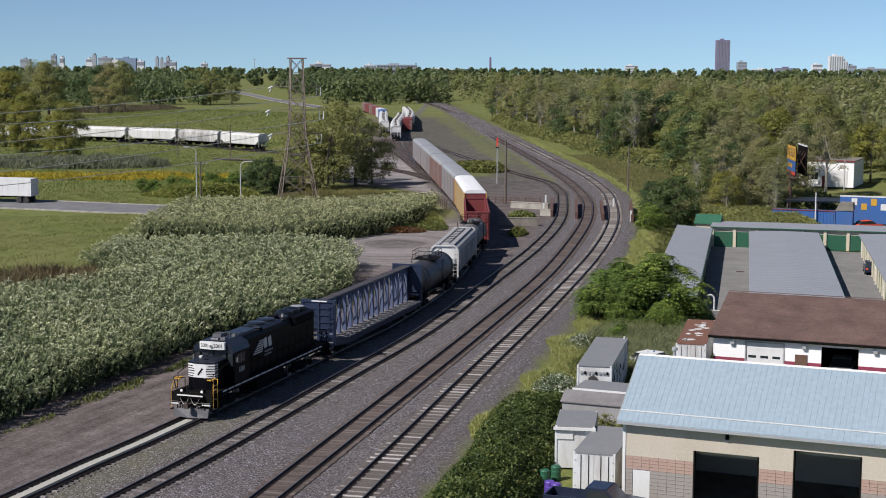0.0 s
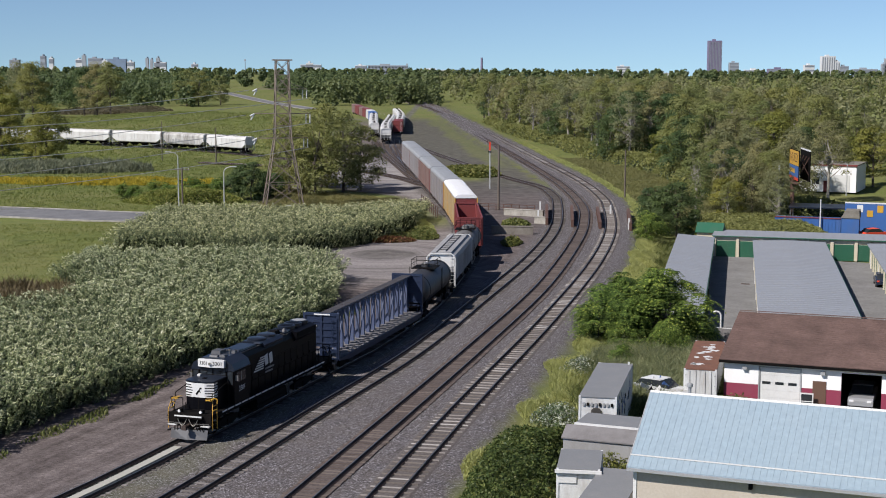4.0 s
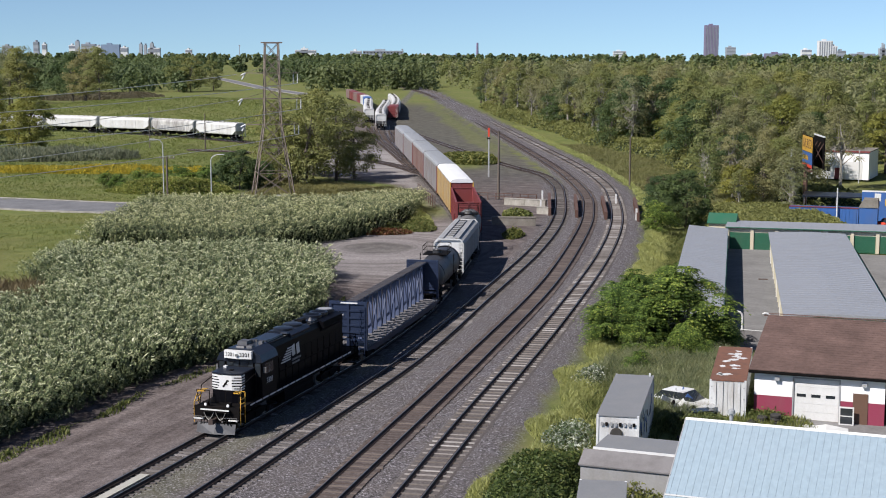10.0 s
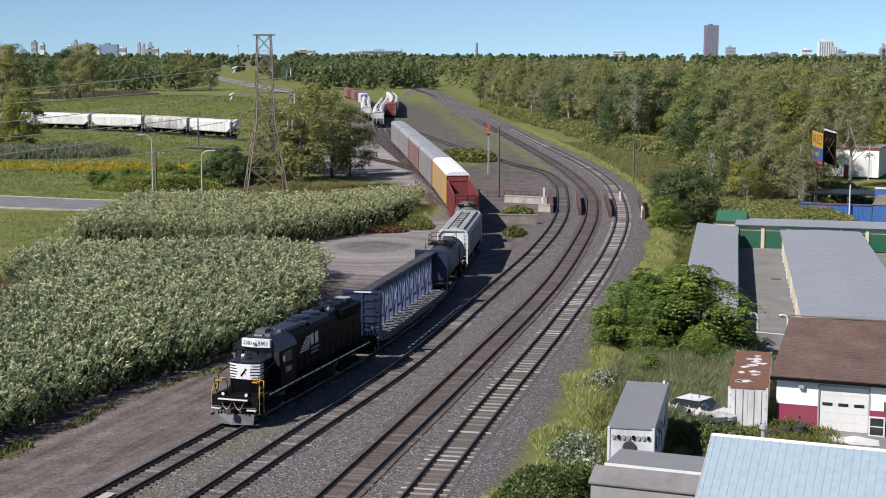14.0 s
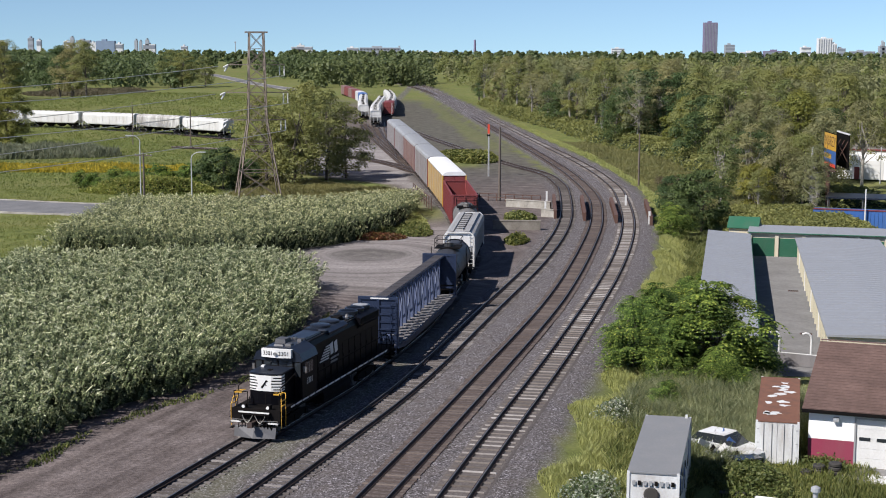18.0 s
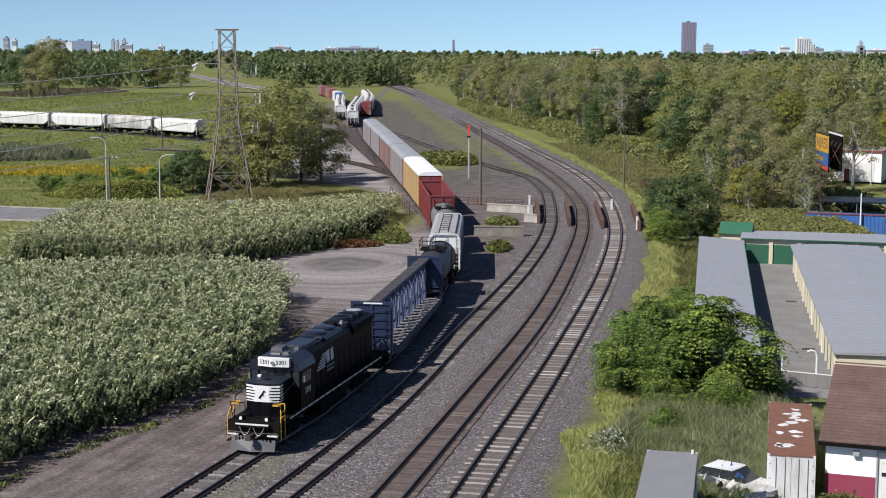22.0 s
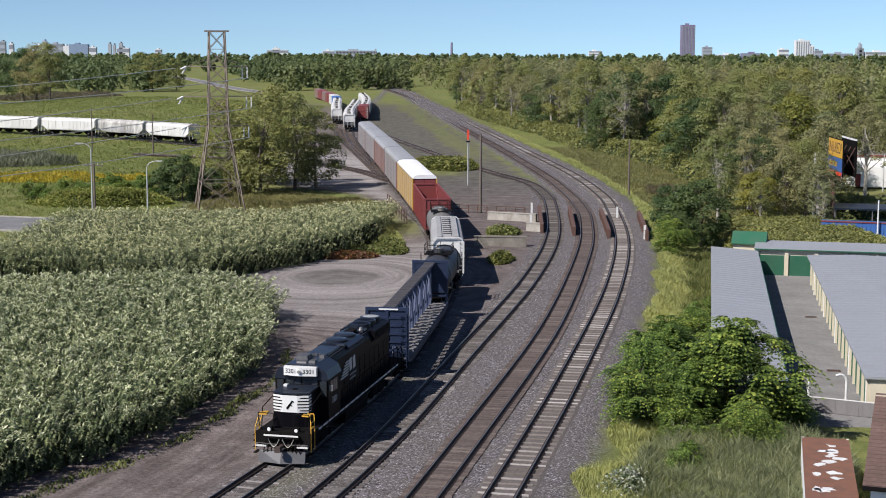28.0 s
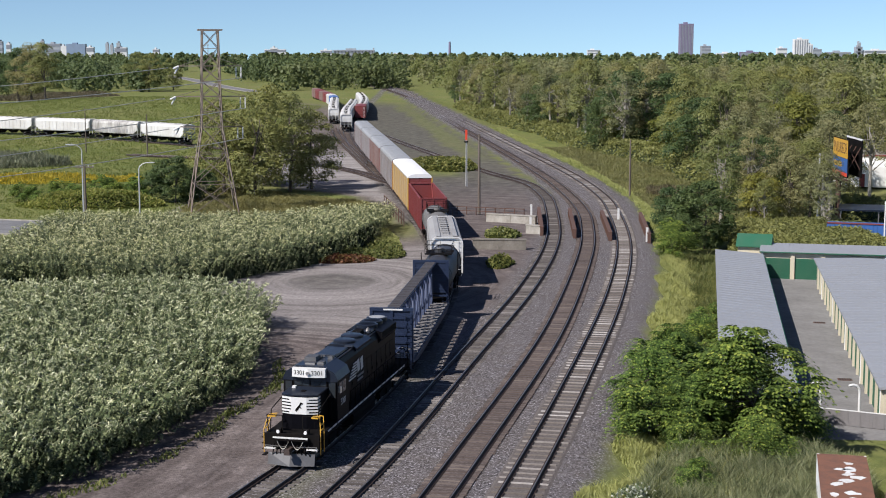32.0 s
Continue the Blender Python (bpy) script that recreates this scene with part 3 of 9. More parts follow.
# ---- tracks ----
class Track:
    """A smooth line through its turning points, measured along its length."""

    def __init__(self, points):
        p = np.array(points, float)
        p = np.vstack([2 * p[0] - p[1], p, 2 * p[-1] - p[-2]])
        out = []
        for i in range(1, len(p) - 2):
            p0, p1, p2, p3 = p[i - 1 : i + 3]
            t = np.linspace(0, 1, max(3, int(np.linalg.norm(p2 - p1) / 0.5)), endpoint=False)[:, None]
            out.append(0.5 * (2 * p1 + (p2 - p0) * t + (2 * p0 - 5 * p1 + 4 * p2 - p3) * t**2 + (3 * p1 - p0 - 3 * p2 + p3) * t**3))
        self.p = np.vstack(out + [p[-2:-1]])
        self.s = np.r_[0, np.cumsum(np.linalg.norm(np.diff(self.p, axis=0), axis=1))]
        self.length = self.s[-1]

    def at(self, s):
        s = min(max(s, 0.0), self.length)
        return np.array([np.interp(s, self.s, self.p[:, k]) for k in (0, 1)])

    def way(self, s):
        s = min(max(s, 0.8), self.length - 0.8)
        d = self.at(s + 0.8) - self.at(s - 0.8)
        return d / np.linalg.norm(d)

    def x(self, y):
        return np.interp(y, self.p[:, 1], self.p[:, 0])

    def near_y(self, y):
        return self.s[np.argmin(abs(self.p[:, 1] - y))]


TRAIN_LINE = Track([(-36, -20), (-29.6, 10), (-22.5, 33), (-18.3, 45), (-8.2, 77.3), (-6.6, 82.5), (-1.9, 103.7), (1.0, 127.5), (2.3, 143.2), (2.05, 160.6), (1.4, 175), (-0.3, 197.5), (-3.6, 233), (-7.7, 276.7), (-13.3, 335), (-20.3, 420)])
SIDING = Track([(-38, -40), (-27.5, 0), (-17.3, 31), (-14.1, 41.1), (-8.6, 60.5), (-2.6, 82), (3.0, 108.6), (10.1, 143.6), (15.1, 177.3), (17.8, 214.8), (17.9, 232), (16.5, 248.2), (10.2, 273), (0.2, 322.6), (-8, 366), (-21, 440)])
MAIN_LEFT = Track([(-25, -40), (-16, 4), (-9.5, 32.1), (-5.7, 48.4), (2.2, 82.5), (10.3, 120.1), (17.3, 163), (20.2, 188.2), (21.5, 207.4), (21.6, 232), (20.1, 270.4), (13.8, 363.4), (0.1, 544.7), (-13.4, 722), (-50, 1000)])
MAIN_RIGHT = Track([(-19.5, -40), (-11, 4), (-3.4, 39.2), (2.0, 64.8), (9.4, 98.2), (17.2, 137.2), (22.6, 172.2), (25.6, 206), (26.5, 230), (25.2, 270), (19.4, 348.6), (0.0, 611.4), (-13.9, 790), (-46, 1005)])
WYE = Track([(-4.3, 246), (-11.2, 269), (-19, 284), (-29.3, 294), (-60, 312)])
YARD_ONE = Track([(-7.2, 262), (-13.5, 313.2), (-21.3, 380), (-26.4, 450), (-32.0, 540), (-46.0, 640)])
YARD_TWO = Track([(-9.5, 285), (-13.5, 344), (-17.6, 418), (-20.2, 520), (-29.5, 640)])
YARD_THREE = Track([(-9.5, 285), (-16.0, 344), (-21.0, 418), (-23.7, 520), (-33.2, 640)])
FAR_LINE = Track([(-34, 318), (-51.3, 340.1), (-73.9, 362.4), (-92.8, 374.2), (-116.9, 383.8), (-190, 392)])
RAIL_TOP = 0.10


def sweep(track, s0, s1, step, profile):
    """A profile of (offset to the right, height) drawn along a track."""
    ss = np.arange(s0, s1 + step, step)
    n = len(profile)
    sh = Shape()
    pts = []
    for s in ss:
        c, w = track.at(s), track.way(s)
        pts += [(c[0] + w[1] * o, c[1] - w[0] * o, z) for o, z in profile]
    fs = [(j * n + k, j * n + (k + 1) % n, (j + 1) * n + (k + 1) % n, (j + 1) * n + k) for j in range(len(ss) - 1) for k in range(n)]
    return sh.poly(pts, fs + [tuple(range(n)), tuple(range((len(ss) - 1) * n, len(ss) * n))])


TIES = {}


def tie_mesh(mat):
    if mat not in TIES:
        half = 0.075 if mat == "tie_pale" else 0.11
        TIES[mat] = Shape().box(-1.3, 1.3, -half, half, -0.22, -0.045, taper=0.015).mesh("tie", MAT[mat])
    return TIES[mat]


def lay_track(name, track, s0, s1, tie_mat, label, tie_from=0, tie_to=0, spacing=0.56, rail_mat="rail", step=3.0, inner=None, tie_up=0.0):
    ob = thing(name, label, "railway track", kind="structure")
    for side in (-1, 1):
        o = side * 0.755
        prof = [(o - 0.075, -0.05), (o + 0.075, -0.05), (o + 0.03, -0.02), (o + 0.037, 0.085), (o - 0.037, 0.085), (o - 0.03, -0.02)]
        r = part("rail", sweep(track, s0, s1, step, prof), rail_mat, ob)
        head = [(o - 0.036, 0.085), (o + 0.036, 0.085), (o + 0.028, RAIL_TOP), (o - 0.028, RAIL_TOP)]
        part("rail_head", sweep(track, s0, s1, step, head), "rail_top", r)
        # strip of tie plates and rust, widened and darkened for the rail's shadow
        part("tie_plate_row", sweep(track, s0, s1, step, [(o - 0.17, -0.07), (o + 0.17, -0.07), (o + 0.17, -0.049 + max(0.0, tie_up)), (o - 0.17, -0.049 + max(0.0, tie_up))]), "rail_stain_shade", r)
    rng = random.Random(len(name))
    rest = Shape()
    s = s0 + 0.3
    while s < s1:
        c, w = track.at(s), track.way(s)
        turn = math.atan2(w[1], w[0]) - math.pi / 2 + rng.gauss(0, 0.012)
        up = tie_up + rng.uniform(-0.02, 0.006)
        if tie_from <= s <= tie_to:
            t = new("tie", tie_mesh(tie_mat))
            t.parent = ob
            t.matrix_basis = Matrix.Translation((c[0] + rng.gauss(0, 0.03), c[1], up)) @ Matrix.Rotation(turn, 4, "Z")
        else:
            rest.box(-1.3, 1.3, -0.08, 0.08, -0.22 + up, -0.045 + up, turn=turn, at=(c[0] + rng.gauss(0, 0.03), c[1]))
        s += spacing + rng.gauss(0, 0.012)
    if rest.v:
        part("tie_row", rest, tie_mat, ob, kind="stuff")
    return ob


# ---- ground ----
def smooth01(a, b, x):
    t = np.clip((x - a) / (b - a), 0, 1)
    return t * t * (3 - 2 * t)


def belt(x, lo, hi, soft):
    return smooth01(lo - soft, lo + soft, x) * (1 - smooth01(hi - soft, hi + soft, x))


def wobble(x, y, k, seed):
    r = np.random.default_rng(seed)
    out = np.zeros_like(x)
    for _ in range(7):
        a, f, ph = r.uniform(0, 6.28), k * r.uniform(0.5, 2.2), r.uniform(0, 6.28)
        out += np.sin((x * math.cos(a) + y * math.sin(a)) * f + ph)
    return out / 7


def height(x, y):
    """The lie of the land: level along the railway, lower on its right by the yards and sheds."""
    x, y = np.asarray(x, float), np.asarray(y, float)
    d = x - MAIN_RIGHT.x(y)
    low = smooth01(2.6, 4.2, d) * 0.35 + smooth01(4.0, 8.5, d) * (0.55 + 1.05 * smooth01(82, 98, y))
    low = np.where(y > 240, low * (1 - 0.6 * smooth01(240, 300, y)), low)
    z = -0.16 - low
    left = TRAIN_LINE.x(y) - x
    z = z - 0.16 * smooth01(1.6, 3.0, left) * (1 - smooth01(0, 1, left - 400))
    hill = 5.0 * np.exp(-(((x + 95) / 60) ** 2) - ((y - 520) / 90) ** 2)
    mound = 1.4 * np.exp(-(((x + 34) / 9) ** 2) - ((y - 252) / 14) ** 2)
    rough = 0.05 * wobble(x, y, 0.35, 3) * smooth01(3, 8, abs(d + 8))
    lake = 30 * smooth01(2480, 3300, y)
    return z + hill + mound + rough - lake


def near_bush(x, y):
    """How far inside the near thicket a place lies (positive inside)."""
    edge = TRAIN_LINE.x(y) - 8.9 - 3.0 * smooth01(92, 70, y) - 3.5 * smooth01(100, 122, y)
    right = edge - x
    back = 131 + 2.0 * np.sin(x * 0.23) - 0.45 * np.clip(x + 24, 0, 20) - y
    left = x + 41.5 + 8 * smooth01(96, 78, y)
    gap = np.hypot((x + 43) / 8, (y - 103) / 11.5) * 8 - 8
    return np.minimum(np.minimum(np.minimum(right, back), left), gap) + 0.9 * wobble(x, y, 0.5, 5)


def far_bush(x, y):
    """How far inside the second thicket a place lies (positive inside)."""
    front = y - (142.5 + 1.3 * np.clip(x + 20, 0, 30) + 1.3 * np.clip(x + 13, 0, 20) + 4.0 * np.clip(x + 7, 0, 20) + 2 * np.sin(x * 0.3))
    back = 182 + 0.75 * np.clip(x + 19, 0, 20) - y
    right = -3.8 - x
    left = x + 43.5 - 0.02 * (y - 143) - 0.1 * np.clip(150 - y, 0, 10)
    return np.minimum(np.minimum(front, back), np.minimum(right, left)) + 0.8 * wobble(x, y, 0.45, 8)


def make_ground():
    def axis(lo, hi, step, far, grow):
        a = list(np.arange(lo, hi + step, step))
        s = step
        while a[-1] < far:
            s *= grow
            a.append(a[-1] + s)
        s = step
        while a[0] > -far:
            s *= grow
            a.insert(0, a[0] - s)
        return np.array(a)

    xs, ys = axis(-72, 62, 1.0, 7200, 1.16), axis(24, 330, 1.3, 7200, 1.09)
    X, Y = np.meshgrid(xs, ys)
    Z = height(X, Y)
    n, m = X.shape
    me = bpy.data.meshes.new("ground")
    idx = np.arange(n * m).reshape(n, m)
    faces = np.stack([idx[:-1, :-1], idx[:-1, 1:], idx[1:, 1:], idx[1:, :-1]], -1).reshape(-1, 4)
    me.from_pydata(np.stack([X, Y, Z], -1).reshape(-1, 3).tolist(), [], faces.tolist())
    xa, xb, xc, xd = (t.x(Y) for t in (TRAIN_LINE, SIDING, MAIN_LEFT, MAIN_RIGHT))
    w1, w2 = wobble(X, Y, 0.6, 11), wobble(X, Y, 0.18, 12)
    stone = belt(X, xb - 2.2 + 0.3 * w1, xd + 3.7 + 0.5 * w1, 0.5) * (1 - smooth01(225, 240, Y))
    stone = np.maximum(stone, belt(X, xc - 2.6, xd + 3.2 + 0.5 * w1, 0.5))
    stone = np.maximum(stone, 0.75 * belt(X, xa - 1.4 + 0.4 * w1, xa + 1.6, 0.7))
    stone = np.maximum(stone, 0.8 * belt(X, xa, xb, 0.5) * (1 - smooth01(96, 125, Y)))
    inside = np.maximum(near_bush(X, Y), far_bush(X, Y))
    yard_left = np.interp(Y, [185, 205, 228, 245, 270, 320, 420, 520], [-3, -5, -9, -24, -31, -35, -37, -48])
    dirt = belt(X, -60, xa + 0.5, 0.5) * (1 - smooth01(1.2, 2.4, inside)) * (1 - smooth01(172, 190, Y)) * smooth01(-46, -40, X - 0.0 * Y)
    dirt = dirt * smooth01(-1, 1, X + 34)
    dirt = np.maximum(dirt, belt(X, xa, xb, 1.0) * smooth01(90, 120, Y) * (1 - smooth01(240, 262, Y)))
    dirt = np.maximum(dirt, 0.95 * belt(X, yard_left + 3 * w2, xa + 2, 1.5) * smooth01(186, 200, Y + 4 * w2) * (1 - smooth01(480, 560, Y)))
    dirt = np.maximum(dirt, 0.75 * belt(X, -33.5, -27, 2.0) * belt(Y, 196, 240, 5))
    cinder = belt(X, xa - 1.5 + 1.5 * w2, xc - 3.5 + 2 * w1, 1.2) * smooth01(205, 250, Y + 10 * w2) * (1 - smooth01(520, 620, Y))
    green = 0.55 * belt(X, xc - 10.5 + 3 * w2, xc - 5.0 + 1.2 * w1, 1.0) * smooth01(285, 320, Y) + belt(X, xa + 3, xa + 13, 1.5) * belt(Y, 262, 300, 6) * 0.8
    cinder = cinder * (1 - np.clip(green, 0, 1)) * 0.9
    dirt = dirt * (1 - np.clip(green, 0, 1))
    gravel = belt(X, yard_left + 2 + 3 * w2, xa - 2.2 + 0.8 * w1, 1.0) * smooth01(208, 222, Y + 5 * w2) * (1 - smooth01(300, 345, Y)) * (0.85 - 0.2 * w1)
    gravel = np.maximum(gravel, 0.6 * belt(X, -33.5, -27, 2.0) * belt(Y, 196, 240, 5))
    gravel = np.maximum(gravel, 0.62 * belt(X, -19 + 2 * w2, 3, 2.5) * belt(Y + 2 * w1, 122, 172, 6) * np.clip(dirt, 0, 1))
    turning = smooth01(114, 132, Y)
    scuffed = smooth01(1.15, 0.6, np.hypot((X + 8.5) / 4.6, (Y - 147) / 5.5) + 0.25 * w1)
    cinder = np.maximum(cinder, 0.75 * scuffed)
    for key, arr in (("stone", stone), ("dirt", dirt), ("cinder", cinder), ("gravel", gravel)):
        a = me.attributes.new(key, "FLOAT", "POINT")
        a.data.foreach_set("value", np.clip(arr, 0, 1).astype(np.float32).ravel())
    lane = (X - xa) * (1 - turning) + np.hypot(X + 8.5, (Y - 147) * 0.8) * turning
    for key, arr in (("lane", lane), ("along", Y)):
        a = me.attributes.new(key, "FLOAT", "POINT")
        a.data.foreach_set("value", np.clip(arr, -2000, 2000).astype(np.float32).ravel())
    me.polygons.foreach_set("use_smooth", [True] * len(me.polygons))
    me.materials.append(MAT["ground"])
    return tagged(new("ground", me), "railway land of crushed stone, bare dirt and rough grass", "ground", kind="structure")


make_ground()


# ---- rolling stock ----
def car_pose(line, s_mid, length):
    """The pose of a vehicle on a line; its front points back along it, towards the line's start."""
    h = length * 0.34
    a, b = line.at(s_mid - h), line.at(s_mid + h)
    d = (a - b) / np.linalg.norm(a - b)
    c = (a + b) / 2
    return Matrix.Translation((c[0], c[1], RAIL_TOP)) @ Matrix.Rotation(math.atan2(d[1], d[0]), 4, "Z")


WHEELS = []
WHEEL_MESH = {}


def wheelset(parent, x, r=0.46):
    if r not in WHEEL_MESH:
        sh = Shape()
        for s in (-1, 1):
            sh.lathe([(s * 0.70, r * 0.45), (s * 0.70, r + 0.03), (s * 0.735, r + 0.03), (s * 0.745, r), (s * 0.84, r - 0.01), (s * 0.84, r * 0.75), (s * 0.80, r * 0.4)], 18, "y")
        sh.tube((0, -0.8, 0), (0, 0.8, 0), 0.09)
        sh.bar((0, -0.85, -0.3), (0, -0.85, 0.3), 0.05).bar((0, 0.85, -0.3), (0, 0.85, 0.3), 0.05)
        WHEEL_MESH[r] = sh.mesh("wheelset", MAT["steel"], True)
    w = part("wheelset", WHEEL_MESH[r], "steel", parent)
    w.matrix_basis = Matrix.Translation((x, 0, r))
    WHEELS.append((w, r))
    return w


BOGIE = {}


def bogie(parent, x, axles=2, base=1.78):
    key = (axles, base)
    if key not in BOGIE:
        sh = Shape()
        half = base * (axles - 1) / 2
        for s in (-1, 1):
            y0, y1 = (0.88, 1.06) if s > 0 else (-1.06, -0.88)
            sh.side_prism([(-half - 0.35, 0.42), (-half - 0.25, 0.62), (-half * 0.5, 0.78), (half * 0.5, 0.78), (half + 0.25, 0.62), (half + 0.35, 0.42), (half - 0.3, 0.36), (half * 0.4, 0.24), (-half * 0.4, 0.24), (-half + 0.3, 0.36)], y0, y1)
            for k in range(axles):
                xa = -half + base * k
                sh.box(xa - 0.16, xa + 0.16, min(s * 0.86, s * 1.13), max(s * 0.86, s * 1.13), 0.3, 0.62)
            for dx in (-0.22, 0, 0.22):
                sh.tube((dx, s * 0.98, 0.30), (dx, s * 0.98, 0.72), 0.08, n=8)
        sh.box(-0.25, 0.25, -0.95, 0.95, 0.5, 0.85)
        BOGIE[key] = sh.mesh("bogie", MAT["frame_black"])
    part("bogie", BOGIE[key], "frame_black", parent, m=Matrix.Translation((x, 0, 0)))
    half = base * (axles - 1) / 2
    for k in range(axles):
        wheelset(parent, x - half + base * k, 0.5 if axles == 3 else 0.46)


def coupler(parent, x, way):
    sh = Shape().box(min(x, x + way * 0.75), max(x, x + way * 0.75), -0.09, 0.09, 0.76, 0.94)
    sh.box(x + way * 0.75 - 0.14, x + way * 0.75 + 0.14, -0.16, 0.16, 0.70, 1.0, taper=0.03)
    part("coupler", sh, "coupler_iron", parent)


def ladder(parent, x, y, z0, z1, along="x", mat="frame_black", rungs=6, width=0.42):
    sh = Shape()
    w = width / 2
    ends = ((x - w, y), (x + w, y)) if along == "x" else ((x, y - w), (x, y + w))
    for e in ends:
        sh.bar((*e, z0), (*e, z1), 0.035)
    for k in range(rungs):
        z = z0 + (k + 0.5) * (z1 - z0) / rungs
        sh.bar((*ends[0], z), (*ends[1], z), 0.03)
    return part("ladder", sh, mat, parent)


def locomotive():
    ob = thing("diesel_locomotive", "black six-axle diesel locomotive with white-striped nose and yellow handrails", "locomotive")
    part("underframe", Shape().box(-10.55, 9.45, -1.5, 1.5, 1.22, 1.55).box(-9.0, 8.7, -0.6, 0.6, 0.85, 1.22), "frame_black", ob)
    part("sill_stripe", Shape().box(-9.2, 7.9, -1.512, -1.495, 1.40, 1.50), "white", ob, "broken white sill stripe")
    part("sill_stripe", Shape().box(-9.2, 7.9, 1.495, 1.512, 1.40, 1.50), "white", ob, "broken white sill stripe")
    for k in range(16):
        for s in (-1, 1):
            x = -8.6 + k * 1.05
            part("sill_gap", Shape().box(x, x + 0.12, s * 1.515 - 0.006, s * 1.515 + 0.006, 1.39, 1.51), "frame_black", ob)
    # long hood with flared radiator section at the rear
    hood = Shape()
    prof = [(-0.93, 1.55), (-0.93, 4.05), (-0.80, 4.35), (-0.45, 4.46), (0.45, 4.46), (0.80, 4.35), (0.93, 4.05), (0.93, 1.55)]
    hood.prism(prof, -9.0, 3.9)
    part("long_hood", hood, "black", ob)
    flare = Shape().prism([(-0.935, 3.7), (-1.12, 3.95), (-1.12, 4.38), (-0.6, 4.52), (0.6, 4.52), (1.12, 4.38), (1.12, 3.95), (0.935, 3.7)], -8.6, -4.9)
    part("radiator_flare", flare, "black", ob)
    brake = Shape().prism([(-0.9, 4.2), (-0.97, 4.38), (-0.7, 4.56), (0.7, 4.56), (0.97, 4.38), (0.9, 4.2)], -3.0, 0.2)
    part("dynamic_brake_housing", brake, "roof_black", ob)
    for x, y, w, d in ((3.2, -0.45, 0.5, 0.4), (3.1, 0.35, 0.6, 0.45), (0.4, 0.55, 0.3, 0.5), (-3.6, -0.55, 0.4, 0.3), (-4.6, 0.5, 0.5, 0.35)):
        part("roof_hatch", Shape().box(x - w / 2, x + w / 2, y - d / 2, y + d / 2, 4.5, 4.6, taper=0.03), "roof_black", ob)
    for s in (-1, 1):
        part("lift_rail", Shape().box(-8.8, 3.7, s * 0.74 - 0.03, s * 0.74 + 0.03, 4.38, 4.45), "roof_black", ob)
    for x in (-8.0, -6.85, -5.65):
        fan = part("radiator_fan", Shape().lathe([(4.50, 0.66), (4.72, 0.66), (4.76, 0.58)], 22, "z", (x, 0, 0)), "roof_black", ob, smooth=True)
        part("fan_cap", Shape().lathe([(4.755, 0.56), (4.775, 0.42), (4.80, 0.1)], 16, "z", (x, 0, 0)), "black" if x > -7.5 else "galv", fan)
    for x in (-2.2, -0.6):
        part("brake_fan", Shape().lathe([(4.54, 0.66), (4.68, 0.66), (4.72, 0.58)], 22, "z", (x, 0, 0)), "roof_black", ob, smooth=True)
    part("exhaust_stack", Shape().box(-3.9, -3.1, -0.3, 0.3, 4.44, 4.72, taper=0.04), "frame_black", ob)
    part("roof_panel", Shape().box(0.8, 3.3, -0.62, 0.62, 4.455, 4.56, taper=0.03), "roof_black", ob)
    part("roof_panel", Shape().box(-4.7, -4.0, -0.6, 0.6, 4.455, 4.55, taper=0.03), "roof_black", ob)
    for k in range(11):
        x = -8.6 + k * 1.1
        for s in (-1, 1):
            d = part("hood_door", Shape().box(x, x + 1.02, s * 0.945 - 0.012, s * 0.945 + 0.012, 1.75, 3.3), "black", ob)
            part("door_handle", Shape().box(x + 0.9, x + 0.94, s * 0.965 - 0.015, s * 0.965 + 0.015, 2.4, 2.6), "frame_black", d)
    for s in (-1, 1):
        part("radiator_grille", Shape().box(-8.4, -5.1, s * 1.122 - 0.012, s * 1.122 + 0.012, 4.0, 4.34), "frame_black", ob)
        part("intake_grille", Shape().box(2.9, 3.7, s * 0.948 - 0.014, s * 0.948 + 0.014, 3.1, 4.0), "frame_black", ob)
    # cab
    cab = Shape().prism([(-1.52, 1.55), (-1.52, 3.75), (-1.35, 4.15), (-0.75, 4.5), (0.75, 4.5), (1.35, 4.15), (1.52, 3.75), (1.52, 1.55)], 3.9, 6.15)
    part("cab", cab, "black", ob)
    part("cab_roof", Shape().prism([(-1.56, 3.78), (-1.38, 4.2), (-0.76, 4.56), (0.76, 4.56), (1.38, 4.2), (1.56, 3.78), (1.5, 3.72), (-1.5, 3.72)], 3.75, 6.2), "roof_black", ob)
    for y0, y1, z0, z1 in ((-0.9, -0.04, 3.45, 3.93), (0.04, 0.9, 3.45, 3.93), (-1.42, -1.04, 2.85, 3.7), (1.04, 1.42, 2.85, 3.7)):
        w = part("windshield", Shape().box(6.14, 6.18, y0, y1, z0, z1), "glass", ob)
        gasket = Shape()
        for a0, a1, b0, b1 in ((y0 - 0.04, y0, z0 - 0.04, z1 + 0.04), (y1, y1 + 0.04, z0 - 0.04, z1 + 0.04), (y0, y1, z0 - 0.04, z0), (y0, y1, z1, z1 + 0.04)):
            gasket.box(6.14, 6.2, a0, a1, b0, b1)
        part("window_gasket", gasket, "frame_black", w)
    for y in (-0.5, 0.5):
        part("wiper", Shape().bar((6.2, y, 3.47), (6.2, y + 0.22, 3.85), 0.02), "frame_black", ob)
    for x, y, w, d, h in ((4.6, -0.35, 0.9, 0.7, 0.22), (5.5, 0.45, 0.5, 0.4, 0.12), (4.2, 0.6, 0.35, 0.3, 0.16), (5.75, -0.1, 0.3, 0.6, 0.08)):
        part("cab_roof_unit", Shape().box(x - w / 2, x + w / 2, y - d / 2, y + d / 2, 4.54, 4.56 + h, taper=0.04), "plow_steel", ob, "scuffed gray roof equipment")
